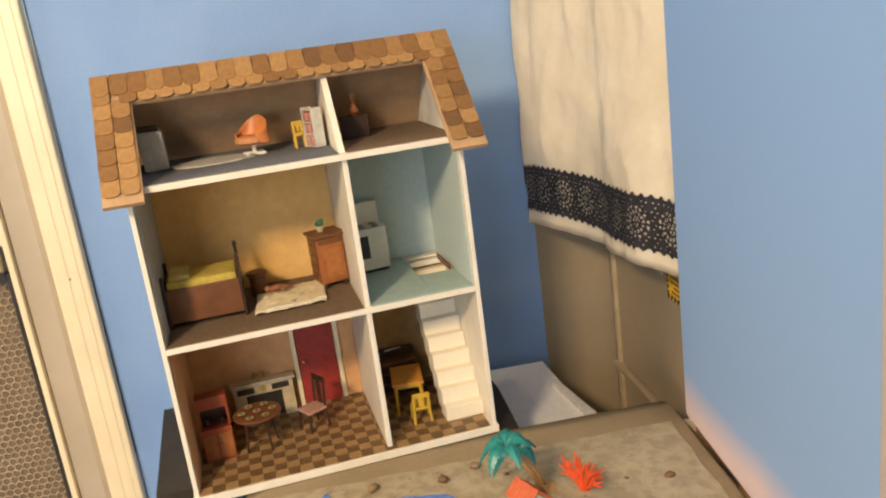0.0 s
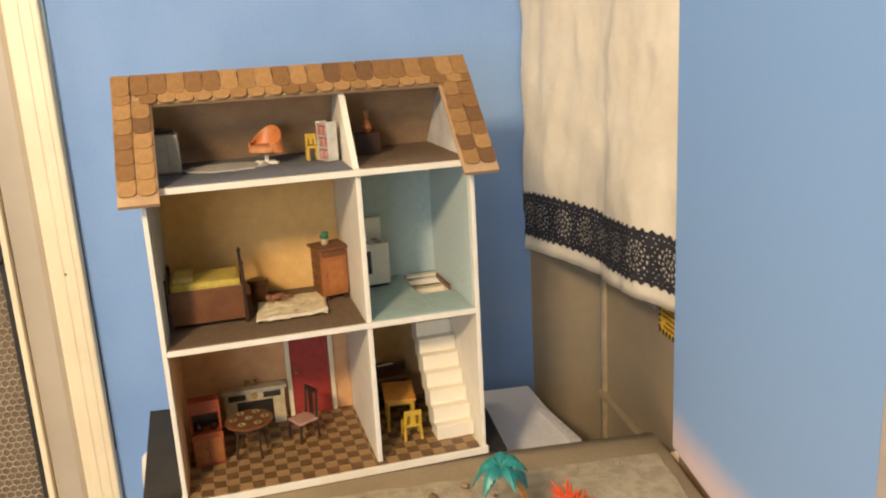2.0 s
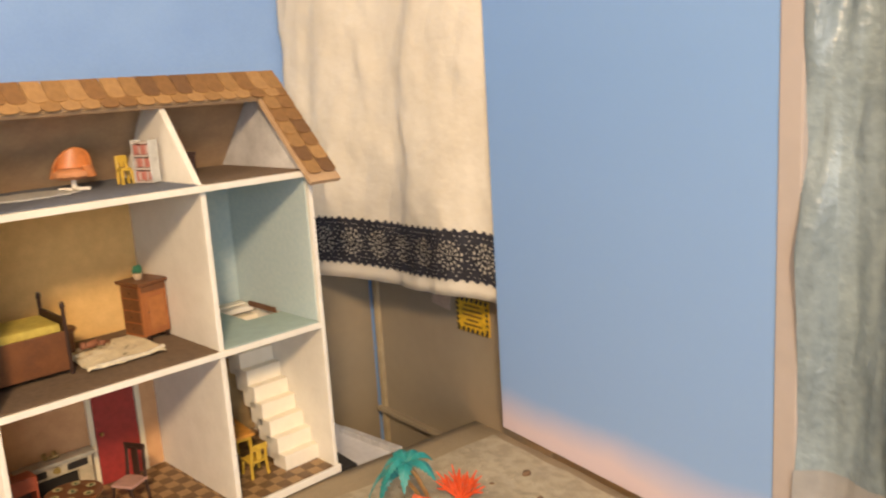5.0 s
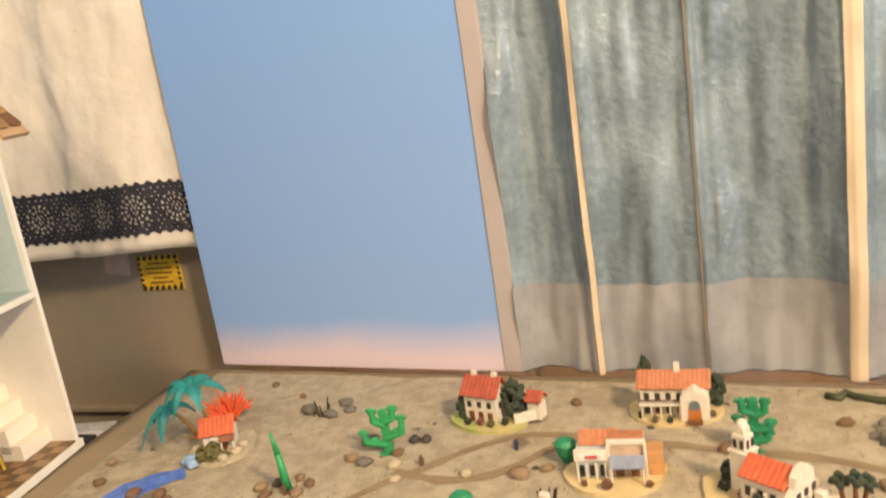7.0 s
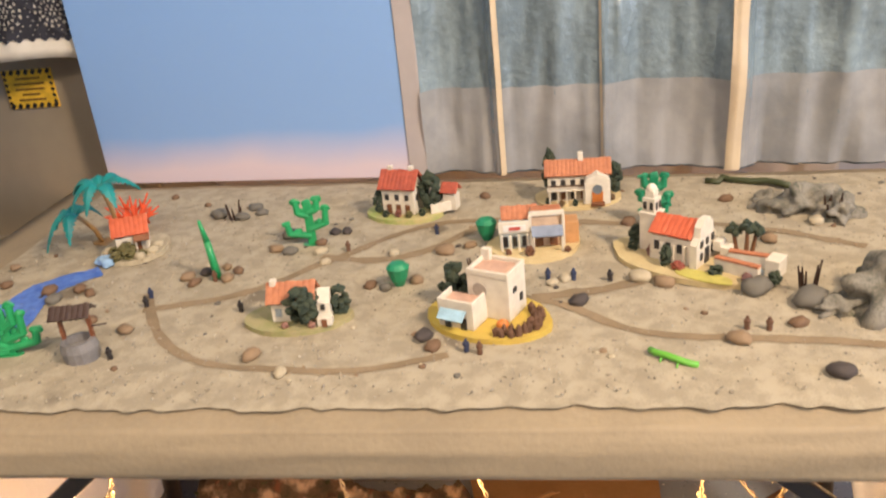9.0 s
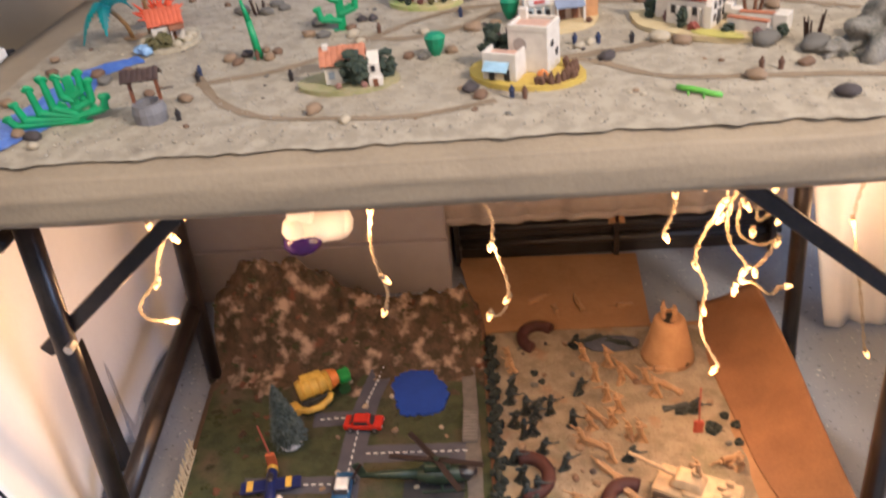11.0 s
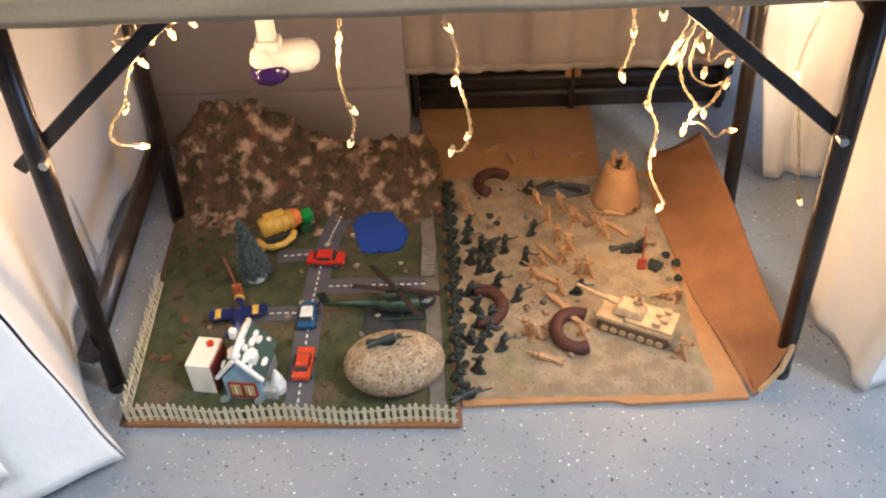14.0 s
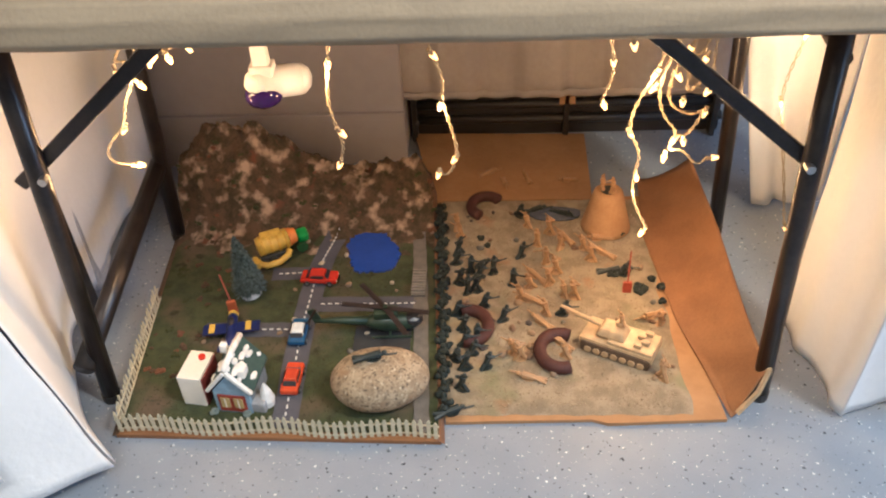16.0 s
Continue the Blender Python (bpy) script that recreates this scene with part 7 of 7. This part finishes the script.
part("mast", rod((0.020, 0, 0.046), (0.020, 0, 0.057), 0.004), OLIVE, t)
for a in (126, 170, 300, 348):
    part("rotor_blade", box((0.020 + 0.035 * math.cos(radians(a)), 0.035 * math.sin(radians(a)), 0.0535 + 0.0012 * (a % 2)), (0.074, 0.009, 0.0018), 0.0004, rz=a), plain("dark_rotor", (0.03, 0.02, 0.018), 0.4), t)
for sy in (-1, 1):
    part("skid", rod((-0.005, sy * 0.016, 0.003), (0.060, sy * 0.016, 0.003), 0.002), OLIVE, t)
    part("strut", rod((0.025, sy * 0.016, 0.003), (0.025, sy * 0.010, 0.018), 0.002), OLIVE, t)
part("windscreen", blob((0.062, 0, 0.028), (0.019, 0.0155, 0.012)), DARKWIN, t)
t = thing("landing_pad", "dark grey square pad under the helicopter", "pad", on_town(0.425, -0.315, 0, 0.001))
part("pad", box((0, 0, 0.0012), (0.10, 0.085, 0.002)), plain("dark_pad", (0.03, 0.032, 0.035), 0.8), t)

BOULDER = mat("speckled_granite", (0.35, 0.27, 0.17), (0.24, 0.175, 0.105), 60, 0.85, 0.8, fine=6, contrast=0.2, spots=(((0.11, 0.08, 0.05), 210, 0.54, 0.1), ((0.48, 0.40, 0.28), 150, 0.60, 0.1), ((0.27, 0.15, 0.07), 16, 0.58, 0.15)))
t = thing("boulder", "large smooth speckled tan river stone", "stone", on_town(0.436, -0.452, 0, -0.002))
part("boulder", blob((0, 0, 0.044), (0.078, 0.058, 0.046), None, 0.07, 6, 4, 2.0, 0.9), BOULDER, t, smooth=True)

t = thing("toy_winter_house", "ceramic house with snowy roof, blue gable and red front", "house", on_town(0.203, -0.448, -6, 0.0) @ Matrix.Scale(1.10, 4))
SNOW = plain("snow_white", (0.80, 0.78, 0.74), 0.5)
part("wall", box((0, 0.004, 0.022), (0.056, 0.062, 0.044), 0.001), plain("slate_wall", (0.20, 0.22, 0.24), 0.6), t)
part("roof", extrude_x([(-0.034, 0.042), (0, 0.084), (0.034, 0.042), (0.034, 0.047), (0, 0.091), (-0.034, 0.047)], -0.038, 0.036), mat("dark_green_roof", (0.02, 0.05, 0.045), (0.035, 0.07, 0.06), 80, 0.6, 0.4), t, "dark green roof").matrix_basis = pose(0, 0.002, 0, 0, 0, 90)
bm = bmesh.new()
for i in range(30):
    q, sgn = rnd.random() ** 1.5, rnd.choice((-1, 1, 1))
    blob((sgn * 0.033 * q, rnd.uniform(-0.034, 0.034), 0.092 - 0.044 * q), (rnd.uniform(0.004, 0.008), rnd.uniform(0.004, 0.010), 0.003), bm, 0.3, sub=1, seed=i)
tagged(part("snow", bm, SNOW, t, "clumps of white snow"), kind="stuff")
part("ridge_snow", tube([(0, -0.037, 0.090), (0, 0.0, 0.093), (0, 0.038, 0.090)], 0.005, n=8), SNOW, t, smooth=True)
part("front_gable", extrude_x([(-0.027, 0.0), (0.027, 0.0), (0.027, 0.044), (0, 0.078), (-0.027, 0.044)], -0.004, 0.004), plain("pale_blue_gable", (0.28, 0.40, 0.52), 0.6), t, "pale blue gable").matrix_basis = pose(0, -0.030, 0.0, 0, 0, 90)
part("red_front", box((0, -0.0352, 0.021), (0.042, 0.0016, 0.034), 0.0005), plain("red_front_paint", (0.30, 0.05, 0.03)), t, "red front")
for x in (-0.010, 0.010):
    wn_ = part("window", box((x, -0.0366, 0.023), (0.014, 0.0014, 0.020), 0.0004), plain("amber_pane", (0.50, 0.38, 0.16), 0.3), t)
    part("window_bar", box((x, -0.0376, 0.023), (0.0012, 0.0008, 0.020)), SNOW, wn_)
for sgn in (-1, 1):
    part("gable_snow", box((sgn * 0.0175, -0.036, 0.066), (0.052, 0.007, 0.006), 0.002, ry=sgn * 51), SNOW, t)
part("chimney", box((-0.014, 0.008, 0.092), (0.010, 0.010, 0.016), 0.002), SNOW, t)
part("dormer", box((0.016, -0.018, 0.074), (0.018, 0.018, 0.016), 0.003), SNOW, t)
part("porch", box((0.036, -0.022, 0.010), (0.022, 0.022, 0.020), 0.003), plain("grey_porch", (0.35, 0.35, 0.36)), t)
part("snow_tree", lathe([(0.010, 0), (0.012, 0.012), (0.008, 0.028), (0.002, 0.044)], n=10, at=(0.044, -0.014, 0)), SNOW, t)
for x in (-0.030, 0.020):
    shrub(t, x, -0.040, 0.0, 0.007, 0.010, 90 + int(x * 100), plain("snowy_shrub", (0.20, 0.24, 0.22), 0.8))
t = thing("white_box_building", "white box with a red button on top", "box", on_town(0.134, -0.440, -8, 0.0))
part("body", box((0, 0, 0.032), (0.040, 0.062, 0.064), 0.002), WHITE, t)
part("side_panel", box((0.0212, 0, 0.031), (0.0024, 0.058, 0.058), 0.0005), plain("maroon_panel", (0.22, 0.04, 0.035)), t)
part("button", rod((0.006, 0.016, 0.063), (0.006, 0.016, 0.069), 0.006, n=14), REDP, t, "red button")

# ---- desert battle board ----
def desert_h(x, y):
    return 0.012 + 0.0022 * noise.noise((x * 14, y * 14, 6)) + 0.0008 * noise.noise((x * 60, y * 60, 3))


def desert_point(u, v):
    y = lerp(-0.492, 0.085, v) + 0.004 * noise.noise((u * 12, v * 3, 2)) * (v < 0.02)
    x = lerp(lerp(0.541, 0.508, v), lerp(0.934, 0.925, v) + 0.012 * noise.noise((v * 9, 0, 3)), u)
    e = min(1, 30 * u, 30 * (1 - u), 30 * v)
    return (x, y, 0.0085 + (desert_h(x, y) - 0.0085) * e)


desert = thing("desert_diorama", "sandy battlefield board on brown cardboard with toy soldiers", "diorama", pose(0, 0, 0))
part("sand_surface", surface(90, 120, desert_point), DESERT, desert, "sandy ground with faint green patches", True)
part("cardboard", prism([(0.542, -0.505), (0.775, -0.500), (0.80, -0.508), (0.985, -0.500), (0.940, 0.10), (0.508, 0.10)], 0.001, 0.0080), CARD_LIGHT, desert, "brown corrugated cardboard sheet")
part("back_cardboard", prism([(0.443, 0.366), (0.844, 0.352), (0.836, 0.09), (0.500, 0.09)], 0.001, 0.0105), CARD_LIGHT, desert, "brown cardboard sheet")
FL_IN = [(0.992, -0.498, 0.0085), (0.945, -0.28, 0.0088), (0.922, -0.03, 0.0088), (0.940, 0.16, 0.009)]
FL_OUT = [(1.000, -0.492, 0.012), (1.044, -0.462, 0.078), (1.039, -0.32, 0.085), (1.044, -0.12, 0.085), (1.040, 0.13, 0.082)]


def flap(u, v):
    a, b = glide(FL_IN, v), glide(FL_OUT, v)
    p = a.lerp(b, u)
    p.z = lerp(a.z, b.z, u ** 1.7) + 0.002 * noise.noise((u * 4, v * 9, 0))
    return p


part("folded_flap", surface(24, 40, flap, 0.003), CARD, desert, "cardboard side flap folded upward", True)
part("torn_edge", tube([Vector(p) + Vector((0.001, 0, 0.001)) for p in (FL_OUT[0], (1.030, -0.478, 0.045), FL_OUT[1], (1.048, -0.44, 0.084))], 0.005, n=6), plain("torn_card", (0.40, 0.28, 0.15), 0.9), desert)


def on_desert(x, y, rz=0.0, dz=-0.001):
    return pose(x, y, desert_h(x, y) + dz, 0, 0, rz)


# toy soldiers: plain one-piece shapes in four stances
def soldier_bm(kind):
    bm = oval(0.008, 0.005, 0, 0.0012, 0.1, kind)
    if kind == 0:
        legs, hip, neck, gun = ((-0.004, 0, 0), (0.005, 0.001, 0)), (0, 0, 0.015), (0.001, 0, 0.025), ((-0.002, -0.003, 0.022), (0.018, -0.004, 0.024))
    elif kind == 1:
        legs, hip, neck, gun = ((-0.009, 0, 0.001), (0.004, 0.002, 0)), (-0.001, 0, 0.009), (0.003, 0, 0.019), ((0.0, -0.003, 0.016), (0.019, -0.004, 0.018))
    elif kind == 2:
        legs, hip, neck, gun = ((-0.022, 0.004, 0.002), (-0.022, -0.003, 0.002)), (-0.008, 0, 0.004), (0.008, 0, 0.007), ((0.006, -0.002, 0.006), (0.025, -0.003, 0.007))
    else:
        legs, hip, neck, gun = ((-0.008, 0, 0), (0.008, 0.001, 0)), (0, 0, 0.014), (0.003, 0, 0.024), ((-0.006, -0.003, 0.024), (0.010, -0.004, 0.032))
    for p in legs:
        rod(p, hip, 0.0026, bm, r2=0.0030, n=6)
    rod(hip, neck, 0.0038, bm, r2=0.0046, n=7)
    head = Vector(neck) + (Vector(neck) - Vector(hip)).normalized() * 0.004
    blob(head, (0.0032, 0.0032, 0.0030), bm, sub=1)
    rod(neck, gun[0], 0.0022, bm, n=5)
    rod(neck, Vector(gun[0]).lerp(Vector(gun[1]), 0.5), 0.0016, bm, n=5)
    rod(*gun, 0.0010, bm, n=5)
    return bm


GREENARMY, TANARMY = plain("dark_green_soldier_plastic", (0.022, 0.030, 0.028), 0.5), plain("tan_soldier_plastic", (0.40, 0.235, 0.105), 0.5)
army = {}


def soldier(x, y, rz, kind, tan, z=None, size=1.15):
    if (kind, tan) not in army:
        ob = part("toy_soldier", soldier_bm(kind), TANARMY if tan else GREENARMY)
        army[kind, tan] = ob.data
    else:
        ob = new("toy_soldier", army[kind, tan])
    ob.matrix_basis = (on_desert(x, y, rz) if z is None else pose(x, y, z, 0, 0, rz)) @ Matrix.Scale(size, 4)
    where = ("standing", "kneeling", "lying", "advancing")[kind]
    tagged(ob, ("tan" if tan else "dark green") + " one-piece plastic toy figure " + where + " on the sand", "toy soldier", "tan toy soldiers" if tan else "green toy soldiers")


rnd = random.Random(33)
for i, (x, y, kind) in enumerate(((0.580, -0.148, 0), (0.598, -0.160, 1), (0.623, -0.150, 0), (0.659, -0.185, 0), (0.606, -0.241, 1), (0.640, -0.278, 1), (0.609, -0.392, 1), (0.567, -0.441, 3), (0.571, -0.340, 1), (0.556, -0.263, 1), (0.746, -0.265, 1),
        (0.678, -0.100, 1), (0.850, -0.150, 2), (0.870, -0.158, 1), (0.575, -0.205, 0), (0.553, -0.12, 1), (0.560, -0.18, 3), (0.568, -0.305, 3), (0.592, -0.330, 0), (0.556, -0.375, 1), (0.572, -0.395, 3), (0.553, -0.49, 2), (0.590, -0.20, 3),
        (0.556, -0.09, 3), (0.600, -0.13, 2), (0.585, -0.36, 1), (0.715, 0.045, 2), (0.770, 0.030, 2), (0.680, 0.030, 1))):
    soldier(x, y, rnd.uniform(-40, 40), kind, False, None, 1.42)
for i, (x, y, kind) in enumerate(((0.552, -0.009, 3), (0.558, -0.035, 1), (0.711, -0.066, 0), (0.756, -0.076, 3), (0.727, -0.182, 3), (0.700, -0.160, 2), (0.688, -0.228, 2), (0.672, -0.222, 1), (0.770, -0.221, 3), (0.752, -0.215, 1), (0.666, -0.373, 3),
        (0.654, -0.360, 1), (0.678, -0.417, 2), (0.742, -0.367, 1), (0.735, -0.335, 2), (0.897, -0.419, 3), (0.915, -0.289, 1), (0.900, -0.275, 2), (0.830, -0.051, 2), (0.694, -0.003, 1), (0.705, -0.286, 2), (0.715, -0.262, 1), (0.738, -0.03, 3),
        (0.765, -0.045, 2), (0.812, -0.115, 3), (0.835, -0.095, 2), (0.80, -0.080, 1), (0.725, -0.120, 0), (0.742, -0.150, 3), (0.690, -0.190, 1), (0.850, -0.335, 2))):
    soldier(x, y, 180 + rnd.uniform(-60, 60), kind, True, None, 1.38)
for x, y in ((0.786, 0.154), (0.653, 0.145), (0.70, 0.17), (0.62, 0.19)):
    soldier(x, y, rnd.uniform(0, 360), 2, True, 0.0105)
soldier(0.430, -0.452, 10, 2, False, 0.0985, 1.5)
soldier(0.840, 0.0, 90, 1, True, 0.101)
soldier(0.858, -0.014, 200, 0, True, 0.101)

# dark hedge along the seam of the boards
hedge = thing("dark_hedge", "row of dark green foam hedge between the boards", "hedge", pose(0, 0, 0))
hm = mat("dark_green_foam", (0.016, 0.022, 0.020), (0.03, 0.036, 0.028), 120, 0.95, 0.9)
for i in range(40):
    k = i / 39
    bm = bmesh.new()
    for q in range(5):
        blob((0.006 * math.cos(q * 2.5 + i), 0.005 * math.sin(q * 2.5), 0.006 + 0.004 * (q % 3)), (0.006, 0.006, 0.006), bm, 0.6, sub=1, seed=q + i)
    part("hedge_clump", bm, hm, hedge).location = (lerp(0.522, 0.546, 1 - k) + 0.006 * math.sin(i * 2.1) - 0.006, lerp(-0.485, 0.06, k), 0.008)

BAG = mat("maroon_clay", (0.065, 0.018, 0.012), (0.045, 0.012, 0.009), 60, 0.7, 0.5)
for x, y, a0, a1, rr_ in ((0.612, 0.055, 40, 245, 0.032), (0.576, -0.300, -100, 110, 0.036), (0.735, -0.362, 62, 290, 0.036)):
    t = thing("curved_barricade", "dark maroon curved clay barricade on the sand", "barricade", on_desert(x, y, 0), "curved barricades")
    part("wall", tube([(rr_ * math.cos(radians(lerp(a0, a1, k / 14))), rr_ * 1.12 * math.sin(radians(lerp(a0, a1, k / 14))), 0.010) for k in range(15)], 0.0115, n=10), BAG, t, smooth=True)
t = thing("clay_tower", "tan clay mound tower with a flat top", "tower", on_desert(0.852, -0.004, 0, -0.002))
part("mound", lathe([(0.050, 0), (0.047, 0.012), (0.036, 0.055), (0.029, 0.084), (0.024, 0.090), (0.016, 0.088)], n=26), mat("tan_clay", (0.40, 0.23, 0.10), (0.33, 0.18, 0.075), 30, 0.85, 0.6), t, smooth=True)
part("mouth", oval(0.015, 0.015, 0.087, 0.0895), BLACK, t)
t = thing("grey_puddle", "glossy grey-blue painted puddle on the sand", "puddle", on_desert(0.752, 0.032, 0, 0.001))
part("puddle", oval(0.056, 0.024, 0, 0.0024, 0.3, 3), plain("grey_blue_water", (0.10, 0.11, 0.14), 0.25), t)
t = thing("toy_shovel", "orange-red toy shovel with a thin handle stuck upright", "shovel", on_desert(0.868, -0.205, 0), "toy shovels")
part("blade", box((0, 0, 0.013), (0.017, 0.007, 0.026), 0.003), plain("red_blade", (0.40, 0.07, 0.03), 0.5), t)
part("handle", rod((0, 0, 0.025), (0.004, 0.022, 0.080), 0.0016), plain("rust_handle_b", (0.26, 0.06, 0.03), 0.5), t)

t = thing("toy_tank", "tan plastic toy tank with a long barrel", "toy tank", on_desert(0.836, -0.350, -27) @ Matrix.Scale(1.14, 4))
TANP = plain("tan_tank_plastic", (0.52, 0.36, 0.19), 0.5)
part("hull", box((0, 0, 0.019), (0.112, 0.050, 0.014), 0.004), TANP, t)
part("deck", box((0.02, 0, 0.028), (0.070, 0.046, 0.006), 0.002), TANP, t)
for sy in (-1, 1):
    tr = part("track", box((0, sy * 0.023, 0.012), (0.108, 0.012, 0.020), 0.006), plain("dark_tan_track", (0.09, 0.055, 0.03), 0.6), t, "dark tan track")
    for k in range(7):
        part("road_wheel", rod((-0.040 + 0.0135 * k, sy * 0.0285, 0.010), (-0.040 + 0.0135 * k, sy * 0.0305, 0.010), 0.0056, n=12), TANP, tr)
part("turret", box((-0.012, 0, 0.037), (0.046, 0.036, 0.013), 0.004, taper=0.72), TANP, t)
for k in range(4):
    part("stowage", box((0.030 + 0.008 * (k % 2), -0.014 + 0.010 * k, 0.034), (0.012, 0.008, 0.008), 0.002), TANP, t)
soldier(0.836, -0.344, 120, 1, True, 0.064, 1.0)
part("hatch", rod((-0.004, 0.006, 0.044), (-0.004, 0.006, 0.050), 0.007, n=12), TANP, t)
part("barrel", rod((-0.030, 0, 0.037), (-0.098, 0.004, 0.046), 0.0034, r2=0.0026, n=10), TANP, t)
rnd = random.Random(5)
for i in range(34):
    x, y = rnd.uniform(0.56, 0.92), rnd.uniform(-0.48, 0.06)
    stone(x, y, rnd.uniform(0.004, 0.009), rnd.choice((0, 0, 1, 2, 4)), desert_h(x, y) - 0.001, "stones on the desert board", i)

for i, (x, y, r) in enumerate(((0.848, -0.160, 0.011), (0.872, -0.150, 0.012), (0.893, -0.203, 0.015), (0.918, -0.172, 0.008), (0.932, -0.195, 0.009), (0.928, -0.235, 0.008), (0.876, -0.035, 0.011), (0.600, -0.045, 0.008), (0.612, -0.068, 0.007))):
    t = thing("foam_bush", "small dark green foam bush on the sand", "bush", on_desert(x, y, 40 * i), "foam bushes")
    bm = bmesh.new()
    for q in range(9):
        blob((r * 0.55 * math.cos(q * 2.4), r * 0.55 * math.sin(q * 2.4), r * (0.35 + 0.12 * (q % 4))), (r * 0.5, r * 0.5, r * 0.45), bm, 0.6, sub=1, seed=q + i)
    part("foliage", bm, hm, t)


def scatter(name, label, n, seed, area, height, size, material):
    """Fine grains in one mesh over a stretch of ground."""
    gv, gf, rr = [], [], random.Random(seed)
    for _ in range(n):
        x, y = rr.uniform(area[0], area[1]), rr.uniform(area[2], area[3])
        q, z, a = rr.uniform(*size), height(x, y), rr.uniform(0, 6.28)
        n0 = len(gv)
        gv.extend((x + q * math.cos(a + k * 1.571), y + q * math.sin(a + k * 1.571), z - 0.0002) for k in range(4))
        gv.append((x + 0.3 * q, y, z + q * 1.0))
        gf.extend((n0 + k, n0 + (k + 1) % 4, n0 + 4) for k in range(4))
    me = bpy.data.meshes.new(name)
    me.from_pydata(gv, [], gf)
    me.materials.append(material)
    tagged(new(name, me), label, "grit", kind="stuff")


scatter("sand_grit", "coarse pale and dark grit over the desert board", 5200, 51, (0.560, 0.915, -0.480, 0.060), desert_h, (0.0008, 0.0019), mat("desert_grit", (0.40, 0.32, 0.20), (0.13, 0.095, 0.055), 260, 0.9, 0.2))
scatter("turf_grit", "green and brown scenic flock over the town board", 4200, 52, (0.02, 0.475, -0.50, -0.03), lambda x, y: town_h(x, y) + 0.0005, (0.0008, 0.0018), mat("turf_flock", (0.075, 0.082, 0.030), (0.045, 0.032, 0.018), 220, 0.95, 0.2))
